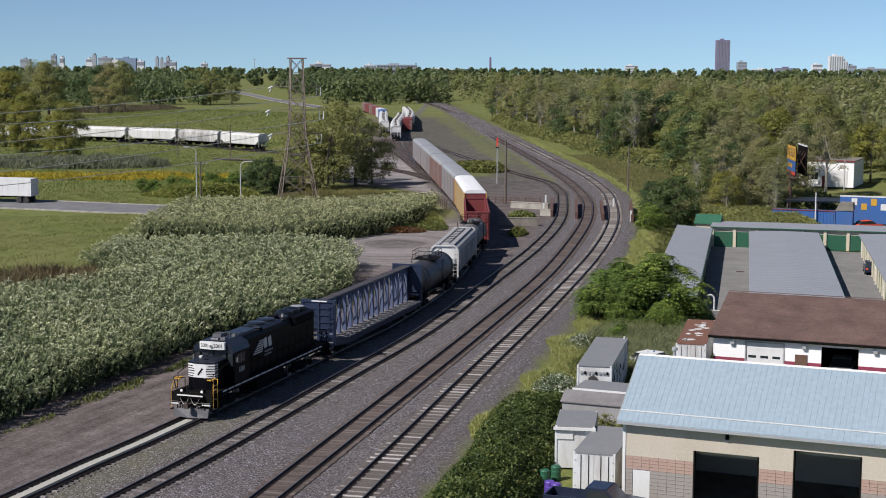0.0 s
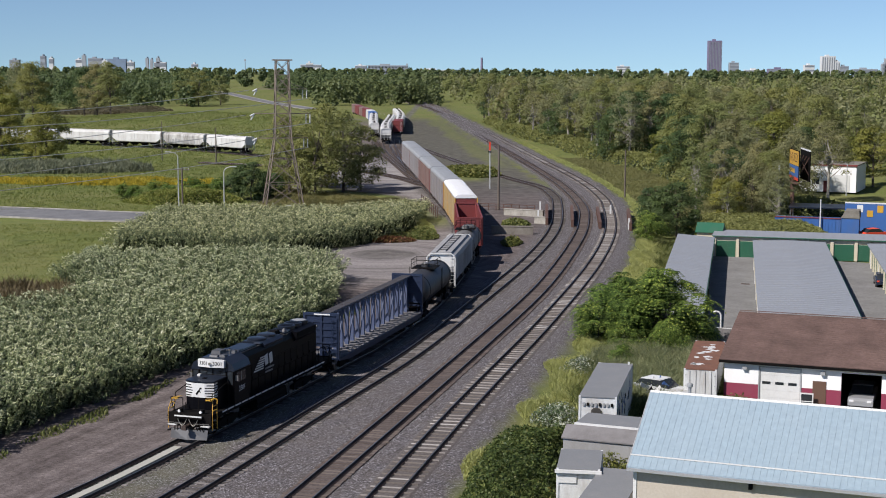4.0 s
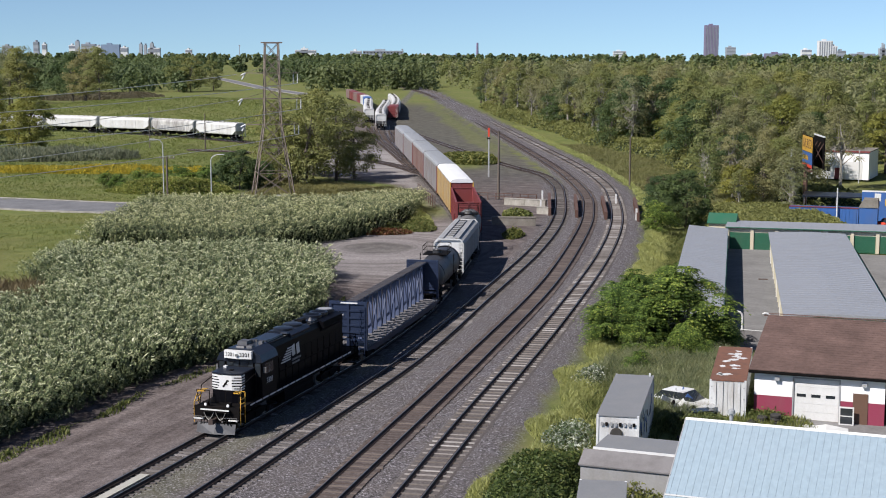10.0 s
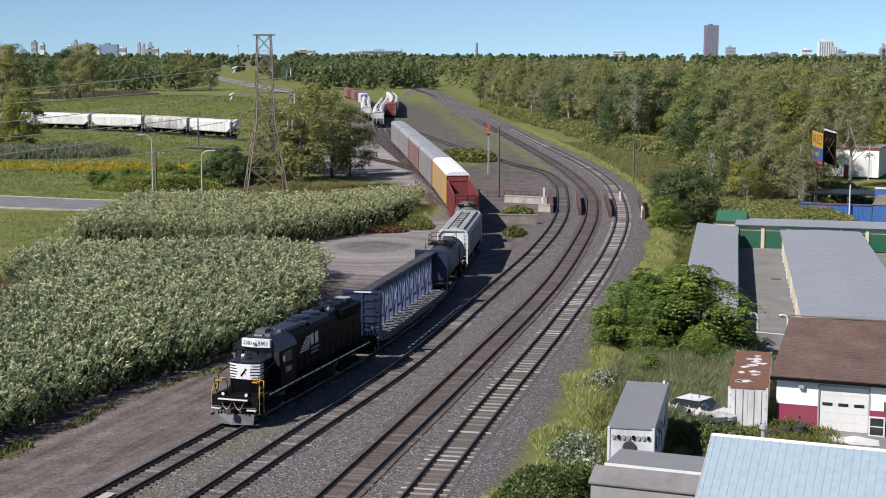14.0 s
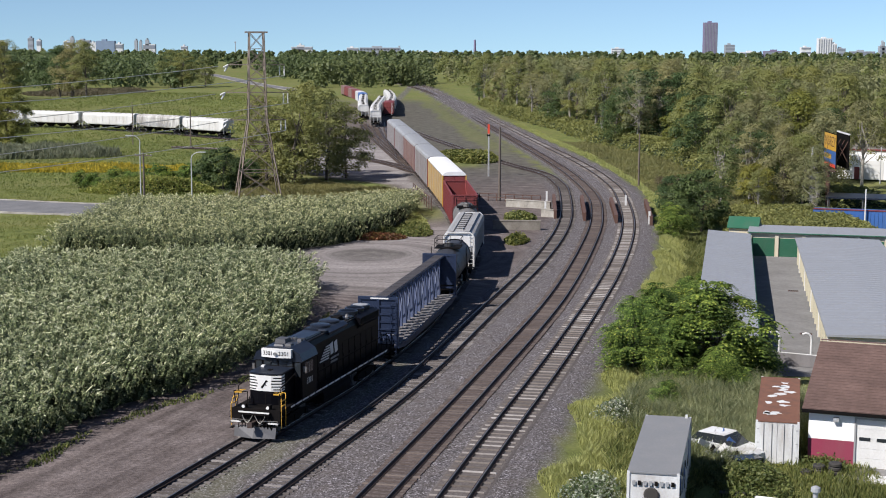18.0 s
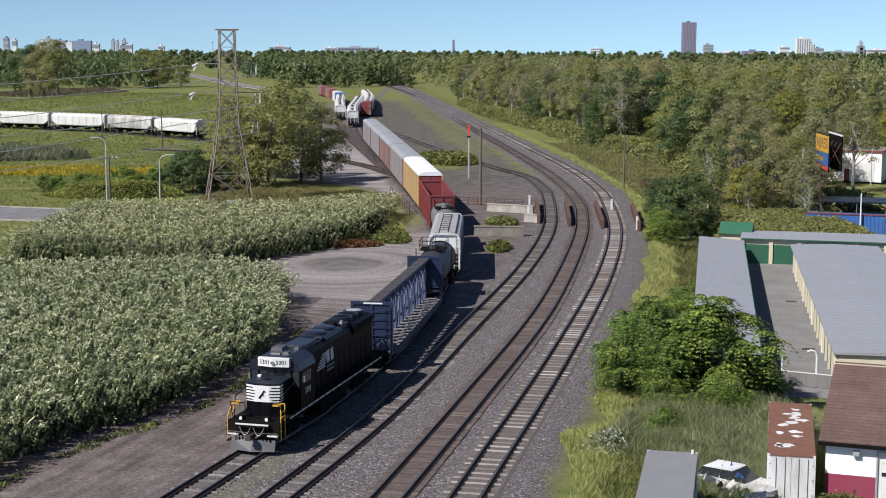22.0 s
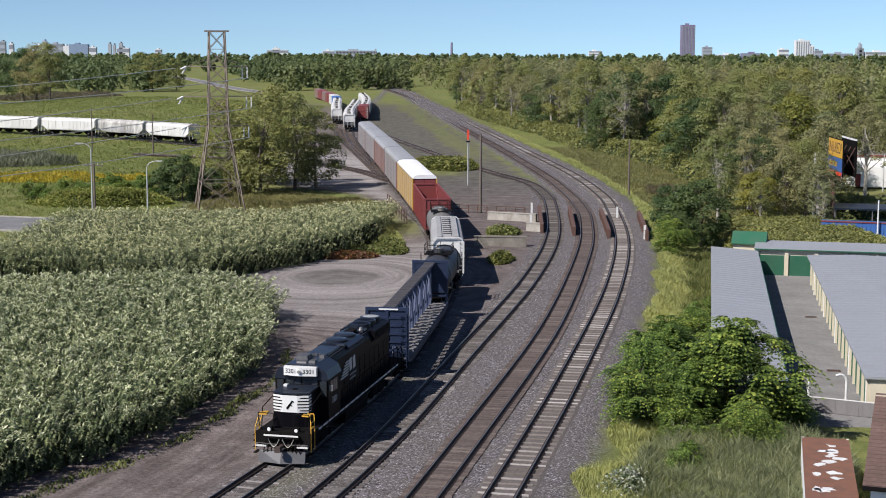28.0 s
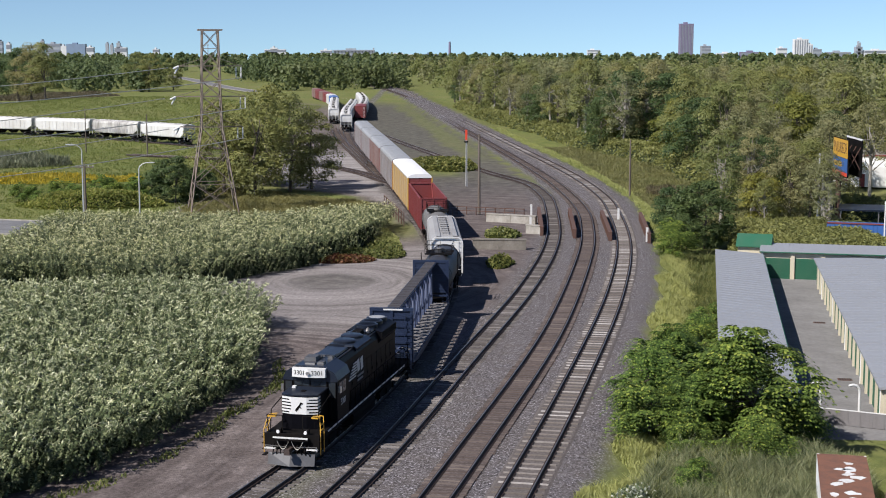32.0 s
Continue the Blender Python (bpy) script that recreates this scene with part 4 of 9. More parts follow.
    part("antenna", Shape().tube((5.1, 0.7, 4.5), (5.1, 0.7, 5.0), 0.02, n=6), "steel", ob)
    for s in (-1, 1):
        w = part("side_window", Shape().box(4.5, 5.8, s * 1.525 - 0.01, s * 1.525 + 0.01, 2.95, 3.6), "glass", ob)
        part("window_frame", Shape().box(5.12, 5.18, s * 1.535 - 0.012, s * 1.535 + 0.012, 2.95, 3.6), "steel", w)
        part("mirror", Shape().box(5.95, 6.0, s * 1.62 - 0.1, s * 1.62 + 0.1, 3.1, 3.45), "steel", ob)
    # number box, angled to both sides of the cab front
    nb = Shape().poly([(6.45, -0.93, 3.98), (6.60, 0, 3.98), (6.45, 0.93, 3.98), (6.45, -0.93, 4.47), (6.60, 0, 4.47), (6.45, 0.93, 4.47), (6.1, -0.93, 3.98), (6.1, 0.93, 3.98), (6.1, -0.93, 4.47), (6.1, 0.93, 4.47)],
                      [(0, 1, 4, 3), (1, 2, 5, 4), (3, 4, 5, 9, 8), (0, 6, 7, 2, 1), (0, 3, 8, 6), (2, 7, 9, 5), (6, 8, 9, 7)])
    box = part("number_box", nb, "white", ob, "white angled number box")
    for s in (-1, 1):
        t = part("road_number", text_mesh("3301", 0.34, "frame_black"), "frame_black", box)
        t.matrix_basis = Matrix.Translation((6.532, s * 0.5, 4.225)) @ Euler((radians(90), 0, radians(90 + s * 9.6))).to_matrix().to_4x4()
    part("headlight", Shape().lathe([(6.60, 0.10), (6.68, 0.10), (6.68, 0.07)], 12, "x", (0, 0, 4.225)), "chrome", box)
    # short nose with a slightly pointed front
    def nose_shell(x0, side, tip, half, z0, z1):
        c = [(x0, -half), (side, -half), (tip, -half * 0.42), (tip, half * 0.42), (side, half), (x0, half)]
        k = len(c)
        return Shape().poly([(x, y, z) for z in (z0, z1) for x, y in c], [tuple(range(k))[::-1], tuple(range(k, 2 * k))] + [(i, (i + 1) % k, k + (i + 1) % k, k + i) for i in range(k)])

    part("short_hood", nose_shell(6.15, 8.02, 8.22, 0.98, 1.55, 3.34), "black", ob)
    part("nose_roof", nose_shell(6.18, 8.04, 8.25, 1.0, 3.34, 3.42), "roof_black", ob, "dark nose roof")
    part("nose_panel", nose_shell(7.55, 8.035, 8.235, 0.992, 2.36, 3.28), "white", ob, "white panel on the nose")
    for k in range(5):
        z = 2.46 + k * 0.17
        for s in (-1, 1):
            c0, c1 = np.array((8.037, s * 0.994)), np.array((8.237, s * 0.417))
            cut = (0.78, 0.95, 1.0, 0.95, 0.78)[k]
            e = c0 + (c1 - c0) * cut
            part("nose_stripe", Shape().bar((c0[0], c0[1], z), (e[0], e[1], z), 0.014, 0.06), "frame_black", ob, "dark nose stripe")
            part("nose_stripe", Shape().box(7.56, 8.03, s * 0.994 - 0.006, s * 0.994 + 0.006, z - 0.03, z + 0.03), "frame_black", ob)
    em = Shape().bar((8.246, -0.17, 2.54), (8.246, 0.02, 2.8), 0.01, 0.12).bar((8.246, 0.0, 2.76), (8.246, 0.15, 3.0), 0.01, 0.10).bar((8.246, 0.13, 2.98), (8.246, 0.22, 2.92), 0.01, 0.07).bar((8.246, 0.02, 2.82), (8.246, 0.13, 2.68), 0.01, 0.05)
    part("emblem", em, "frame_black", ob, "plain dark emblem")
    part("nose_latch", Shape().box(7.2, 7.5, -0.12, 0.12, 3.42, 3.46), "frame_black", ob)
    part("nose_box", Shape().box(6.5, 6.75, -0.85, -0.65, 3.42, 3.52), "white", ob)
    # side markings
    for s in (-1, 1):
        f = s * 1.0
        for k in range(6):
            z = 2.80 + k * 0.155
            x0 = 2.5 - k * 0.06
            ln = 1.55 - k * 0.14
            part("flank_stripe", Shape().box(x0 - 2.0 + (1.55 - ln) * 0.0, x0 - 2.0 + ln, f - 0.006, f + 0.006, z, z + 0.085), "white", ob, "short white flank stripe")
        for x0 in (0.3, -0.45):
            part("flank_emblem", Shape().bar((x0 - 0.36, f, 2.99), (x0 - 0.22, f, 3.71), 0.012, 0.5), "white", ob, "plain white emblem block")
        for z, x0, wd in ((2.66, 0.2, 1.45), (2.42, 0.2, 1.25)):
            for j in range(7):
                part("lettering_bar", Shape().box(x0 - (j + 0.75) * wd / 7, x0 - j * wd / 7, f - 0.006, f + 0.006, z, z + 0.13), "hopper_gray", ob)
        t = part("road_number", text_mesh("3301", 0.5, "white"), "white", ob)
        t.matrix_basis = Matrix.Translation((5.0, s * 1.53, 2.45)) @ Euler((radians(90), 0, 0 if s < 0 else radians(180))).to_matrix().to_4x4()
    # front porch, anticlimber, plow, steps and rails
    part("porch", Shape().box(8.2, 9.45, -1.5, 1.5, 1.5, 1.56), "frame_black", ob)
    part("end_plate", Shape().box(9.45, 9.52, -1.5, 1.5, 0.75, 1.62), "frame_black", ob)
    part("anticlimber", Shape().box(9.5, 9.76, -0.95, 0.95, 1.30, 1.46), "frame_black", ob)
    part("anticlimber_edge", Shape().box(9.74, 9.79, -0.95, 0.95, 1.42, 1.50), "white", ob, "white anticlimber edge")
    plow = Shape().poly([(9.55, -1.28, 0.6), (9.75, 0, 0.6), (9.55, 1.28, 0.6), (9.72, -1.28, 0.0), (10.0, 0, 0.0), (9.72, 1.28, 0.0), (9.5, -1.28, 0.6), (9.5, 1.28, 0.6), (9.6, -1.28, 0.0), (9.6, 1.28, 0.0)],
                        [(0, 1, 4, 3), (1, 2, 5, 4), (0, 6, 7, 2, 1), (3, 4, 5, 9, 8), (0, 3, 8, 6), (2, 7, 9, 5), (6, 8, 9, 7)])
    part("snowplow", plow, "plow_steel", ob, "scuffed gray steel snowplow")
    for y in (-0.75, 0.75):
        lamp = part("ditch_light", Shape().box(9.2, 9.5, y - 0.15, y + 0.15, 1.56, 1.86), "frame_black", ob)
        part("lens", Shape().lathe([(9.5, 0.10), (9.54, 0.09)], 12, "x", (0, y, 1.71)), "glaze", lamp)
    for s in (-1, 1):
        for x0, way in ((9.4, 1), (-10.5, -1)):
            sh = Shape()
            for k in range(4):
                sh.box(x0 - 0.62 if way > 0 else x0, x0 if way > 0 else x0 + 0.62, s * 1.5 - 0.18, s * 1.5 + 0.02, 0.35 + k * 0.32, 0.39 + k * 0.32)
            part("step_well", sh, "frame_black", ob)
            grab = Shape()
            for dx in (0.02, -0.62):
                x = x0 + dx * way
                grab.bar((x, s * 1.55, 0.55), (x, s * 1.55, 1.75), 0.04).bar((x, s * 1.55, 1.75), (x - 0.3 * way, s * 1.42, 2.4), 0.04).bar((x - 0.3 * way, s * 1.42, 2.4), (x - 0.3 * way, s * 1.05, 2.44), 0.04)
            part("grab_rail", grab, "amber" if way > 0 else "frame_black", ob, "yellow step handrail" if way > 0 else "")
        sh = Shape()
        n = 13
        for k in range(n):
            x = -9.2 + k * 1.05
            sh.bar((x, s * 1.47, 1.55), (x, s * 1.47, 2.6), 0.035)
        sh.bar((-9.2, s * 1.47, 2.6), (3.4, s * 1.47, 2.6), 0.04)
        part("walkway_handrail", sh, "frame_black", ob)
        fr = Shape().bar((9.35, s * 0.55, 1.56), (9.35, s * 0.55, 2.55), 0.04).bar((9.35, s * 0.55, 2.55), (9.35, s * 1.4, 2.55), 0.04).bar((9.35, s * 1.4, 2.55), (8.9, s * 1.47, 1.6), 0.04)
        part("front_handrail", fr, "frame_black", ob)
        part("handrail_box", Shape().box(8.95, 9.2, s * 1.2 - 0.22, s * 1.2 + 0.22, 2.4, 2.5), "amber", ob, "small amber handrail bracket")
        part("side_rungs", Shape().bar((8.75, s * 1.5, 2.1), (9.3, s * 1.5, 2.1), 0.05).bar((8.75, s * 1.5, 1.8), (9.3, s * 1.5, 1.8), 0.05), "amber", ob, "yellow step rungs")
        loop = Shape()
        pts = [(9.8, s * (0.08 + 0.62 * k / 8), 1.28 - 0.42 * math.sin(math.pi * k / 8)) for k in range(9)]
        ring = [(p[0] + 0.035 * math.cos(q * 1.047), p[1], p[2] + 0.035 * math.sin(q * 1.047)) for p in pts for q in range(6)]
        loop.poly(ring, [(j * 6 + q, j * 6 + (q + 1) % 6, j * 6 + 6 + (q + 1) % 6, j * 6 + 6 + q) for j in range(8) for q in range(6)] + [tuple(range(6)), tuple(range(48, 54))])
        part("jumper_cable", loop, "pale_rail", ob, "pale looped jumper cable")
        part("step_edge", Shape().box(9.5, 9.72, s * 1.15 - 0.3, s * 1.15 + 0.3, 0.82, 0.88), "white", ob, "white front step edge")
        part("nose_grab", Shape().bar((8.3, s * 0.9, 1.6), (8.3, s * 0.9, 2.0), 0.03).bar((6.5, s * 1.25, 1.56), (6.5, s * 1.25, 3.15), 0.04).bar((6.5, s * 1.25, 3.15), (8.9, s * 1.3, 2.75), 0.04).bar((8.9, s * 1.3, 2.75), (9.1, s * 1.3, 1.56), 0.04), "frame_black", ob)
        part("fuel_tank_side", Shape().tube((-2.6, s * 0.85, 0.75), (2.2, s * 0.85, 0.75), 0.48, n=14), "frame_black", ob)
        hose = Shape()
        for k in range(4):
            y = s * (0.35 + 0.2 * k)
            hose.tube((9.53, y, 1.1), (9.72, y, 0.72), 0.035, n=6).tube((9.72, y, 0.72), (9.6, y + s * 0.08, 0.45), 0.03, n=6)
        part("air_hose", hose, "frame_black", ob)
        part("uncoupling_lever", Shape().bar((9.65, s * 0.3, 0.95), (9.65, s * 1.4, 1.0), 0.035).bar((9.65, s * 1.4, 1.0), (9.7, s * 1.42, 0.75), 0.035), "steel", ob)
    part("fuel_tank", Shape().box(-2.6, 2.2, -1.3, 1.3, 0.35, 1.15, taper=0.08), "frame_black", ob)
    part("bell", Shape().lathe([(4.75, 0.03), (4.7, 0.1), (4.58, 0.14), (4.55, 0.16)], 12, "z", (-4.35, 0.4, 0)), "steel", ob)
    horn = Shape()
    for y, ln in ((-0.12, 0.5), (0.0, 0.6), (0.12, 0.42)):
        horn.tube((3.6, y, 4.66), (3.6 + ln, y, 4.66), 0.03, 0.075, n=8)
    part("air_horn", horn, "steel", ob)
    coupler(ob, 9.5, 1)
    coupler(ob, -10.55, -1)
    for s in (-1, 1):
        part("rear_handrail", Shape().bar((-10.45, s * 1.4, 1.55), (-10.45, s * 1.4, 2.57), 0.04).bar((-10.45, s * 1.42, 2.55), (-10.45, s * 0.38, 2.55), 0.04).bar((-10.45, s * 0.4, 2.57), (-10.45, s * 0.4, 1.55), 0.04), "frame_black", ob)
    part("rear_end_plate", Shape().box(-10.6, -10.55, -1.5, 1.5, 0.8, 1.6), "frame_black", ob)
    bogie(ob, 6.2, 3, 1.68)
    bogie(ob, -6.2, 3, 1.68)
    return ob


def centerbeam(name, mat, label, length=22.6):
    ob = thing(name, label, "freight car")
    h = length / 2
    part("deck", Shape().box(-h, h, -1.42, 1.42, 1.02, 1.14), mat, ob)
    n = int(length / 0.62)
    for k in range(n):
        x = -h + 0.5 + k * (length - 1.0) / (n - 1)
        part("deck_riser", Shape().box(x - 0.15, x + 0.15, -1.4, 1.4, 1.145, 1.20), "deck_gray", ob)
    for s in (-1, 1):
        part("side_sill", Shape().side_prism([(-h, 1.0), (-h + 2.4, 0.72), (h - 2.4, 0.72), (h, 1.0), (h, 1.13), (-h, 1.13)], s * 1.46 - 0.03, s * 1.46 + 0.03), mat, ob)
    for way in (-1, 1):
        x = way * (h - 0.1)
        b = part("bulkhead", Shape().box(x - 0.12, x + 0.12, -1.45, 1.45, 4.42, 4.62), mat, ob)
        for y0, y1 in ((-1.45, -1.25), (-0.1, 0.1), (1.25, 1.45)):
            part("bulkhead_post", Shape().box(x - 0.12, x + 0.12, y0, y1, 1.1, 4.42), mat, b)
        for z in (1.75, 2.3, 2.85, 3.4, 3.95):
            part("bulkhead_rib", Shape().box(x - 0.1, x + 0.1, -1.25, 1.25, z - 0.07, z + 0.07), mat, b)
        part("bulkhead_sheet", Shape().box(x - 0.05 - 0.02 * way, x + 0.05 - 0.02 * way, -1.27, 1.27, 2.0, 4.45), mat, b)
        part("bulkhead_edge", Shape().box(x + way * 0.122 - 0.006, x + way * 0.122 + 0.006, -0.55, 0.75, 4.47, 4.57), "white", b, "pale marking along the bulkhead top")
        for y, z, w in ((-0.75, 3.62, 0.8), (-0.75, 3.05, 0.55), (-0.75, 2.88, 0.6), (-0.75, 2.12, 0.35)):
            part("lettering_bar", Shape().box(x + way * 0.125 - 0.006, x + way * 0.125 + 0.006, y - w / 2, y + w / 2, z - 0.05, z + 0.07), "white", b)
        ladder(ob, x + way * 0.2, 1.1, 0.6, 4.3, "y", mat, 9)
    top = Shape().box(-h + 0.2, h - 0.2, -0.46, 0.46, 4.38, 4.46)
    part("top_chord", top, mat, ob)
    for k in range(30):
        x = -h + 0.6 + k * (length - 1.2) / 29
        part("top_slat", Shape().box(x - 0.27, x + 0.27, -0.40, 0.40, 4.462, 4.50), "deck_dark", ob)
    posts = 17
    xs = [-h + 0.6 + k * (length - 1.2) / (posts - 1) for k in range(posts)]
    for k, x in enumerate(xs):
        # uprights and diagonals take the blue with sunlight painted in
        part("post", Shape().box(x - 0.13, x + 0.13, -0.15, 0.15, 1.14, 4.38, taper=0.01), "beam_sunlit", ob, "blue upright coloured as if sunlit")
        if k < posts - 1:
            x2 = xs[k + 1]
            lo, hi = (1.3, 4.3) if k % 2 == 0 else (4.3, 1.3)
            part("diagonal", Shape().bar((x, -0.18, lo), (x2, -0.18, hi), 0.07).bar((x, 0.18, lo), (x2, 0.18, hi), 0.07), "beam_sunlit", ob)
    for way in (-1, 1):
        coupler(ob, way * h, way)
        bogie(ob, way * (h - 2.2))
    return ob


def high_gondola(mat, label, length=19.8):
    """A tall open-topped gondola with ribbed sides."""
    ob = thing("high_side_gondola", label, "freight car")
    h = length / 2
    zt = 4.45
    part("floor", Shape().box(-h, h, -1.45, 1.45, 1.0, 1.15), mat, ob)
    for s in (-1, 1):
        part("side_wall", Shape().box(-h + 0.3, h - 0.3, s * 1.46 - 0.04, s * 1.46 + 0.04, 1.1, zt), mat, ob)
        part("top_rail", Shape().box(-h + 0.25, h - 0.25, s * 1.48 - 0.09, s * 1.48 + 0.09, zt - 0.02, zt + 0.14), mat, ob)
        for k in range(15):
            x = -h + 0.5 + k * (length - 1.0) / 14
            part("side_rib", Shape().box(x - 0.07, x + 0.07, s * 1.54 - 0.06, s * 1.54 + 0.06, 1.1, zt), mat, ob)
    for way in (-1, 1):
        x = way * (h - 0.3)
        part("end_wall", Shape().box(x - 0.05, x + 0.05, -1.42, 1.42, 1.1, zt), mat, ob)
        part("end_rail", Shape().box(x - 0.1, x + 0.12, -1.5, 1.5, zt - 0.02, zt + 0.14), mat, ob)
        for y in (-1.4, 0.0, 1.4):
            part("end_post", Shape().box(x + way * 0.05 - 0.08, x + way * 0.05 + 0.08, y - 0.09, y + 0.09, 1.1, zt), mat, ob)
        for z in (2.2, 3.3):
            part("end_rib", Shape().box(x + way * 0.05 - 0.07, x + way * 0.05 + 0.07, -1.4, 1.4, z - 0.08, z + 0.08), mat, ob)
        part("brace", Shape().bar((way * (h - 0.4), 1.3, zt), (way * (h - 4.5), 1.35, 1.4), 0.1).bar((way * (h - 0.4), -1.3, zt), (way * (h - 4.5), -1.35, 1.4), 0.1), mat, ob)
        ladder(ob, way * (h - 0.1), way * 1.1, 0.7, zt, "y", mat, 9)
        coupler(ob, way * h, way)
        bogie(ob, way * (h - 2.0))
    return ob


def tank_car(mat, label, length=14.2):
    ob = thing("tank_car", label, "freight car")
    h = length / 2
    r, zc = 1.46, 2.62
    rows = [(-h + 0.55, 0.2), (-h + 0.6, 0.75), (-h + 0.78, 1.12), (-h + 1.08, 1.36), (-h + 1.45, r)]
    rows += [(x, r) for x in (-2.4, 0, 2.4)] + [(-u, rr) for u, rr in reversed(rows)]
    part("tank", Shape().lathe(rows, 28, "x", (0, 0, zc)), mat, ob, smooth=True)
    for x in (-h + 1.5, -2.4, 0.02, 2.4, h - 1.5):
        part("weld_band", Shape().lathe([(x - 0.04, r + 0.012), (x + 0.04, r + 0.012)], 28, "x", (0, 0, zc)), mat, ob)
    for x in (-h + 2.1, h - 2.1):
        part("saddle", Shape().box(x - 0.5, x + 0.5, -1.15, 1.15, 0.95, 1.75, taper=0.05), "frame_black", ob)
        part("strap", Shape().lathe([(x - 0.07, r + 0.02), (x + 0.07, r + 0.02)], 28, "x", (0, 0, zc)), "frame_black", ob)
    part("center_sill", Shape().box(-h, h, -0.28, 0.28, 0.75, 1.18), "frame_black", ob)
    for way in (-1, 1):
        part("end_platform", Shape().box(min(way * h, way * (h - 1.2)), max(way * h, way * (h - 1.2)), -1.4, 1.4, 1.15, 1.22), "frame_black", ob)
        rail = Shape()
        for y in (-1.35, 0, 1.35):
            rail.bar((way * (h - 0.05), y, 1.2), (way * (h - 0.05), y, 2.2), 0.04)
        rail.bar((way * (h - 0.05), -1.35, 2.2), (way * (h - 0.05), 1.35, 2.2), 0.04).bar((way * (h - 0.05), -1.35, 1.7), (way * (h - 0.05), 1.35, 1.7), 0.035)
        part("end_rail", rail, "frame_black", ob)
        coupler(ob, way * h, way)
        bogie(ob, way * (h - 1.9))
    dome = part("manway", Shape().lathe([(zc + r - 0.08, 0.42), (zc + r + 0.32, 0.42), (zc + r + 0.38, 0.34)], 16, "z"), mat, ob, smooth=True)
    part("manway_lid", Shape().lathe([(zc + r + 0.37, 0.3), (zc + r + 0.44, 0.28)], 14, "z"), "steel", dome)
    part("top_platform", Shape().box(-1.3, 1.3, -1.15, 1.15, zc + r - 0.02, zc + r + 0.04), "frame_black", ob)
    for s in (-1, 1):
        rl = Shape()
        for x in (-1.3, 0, 1.3):
            rl.bar((x, s * 1.15, zc + r), (x, s * 1.15, zc + r + 0.87), 0.04)
        for z in (0.45, 0.85):
            rl.bar((-1.32, s * 1.15, zc + r + z), (1.32, s * 1.15, zc + r + z), 0.035)
        part("platform_rail", rl, "frame_black", ob)
        ends = Shape()
        for z in (0.45, 0.85):
            ends.bar((s * 1.3, -1.15, zc + r + z), (s * 1.3, 1.15, zc + r + z), 0.035)
        part("platform_end_rail", ends.bar((s * 1.3, 0, zc + r), (s * 1.3, 0, zc + r + 0.87), 0.035), "frame_black", ob)
    for s in (-1, 1):
        ladder(ob, 0.0, s * 1.58, 0.9, zc + r, "x", "frame_black", 9)
    return ob


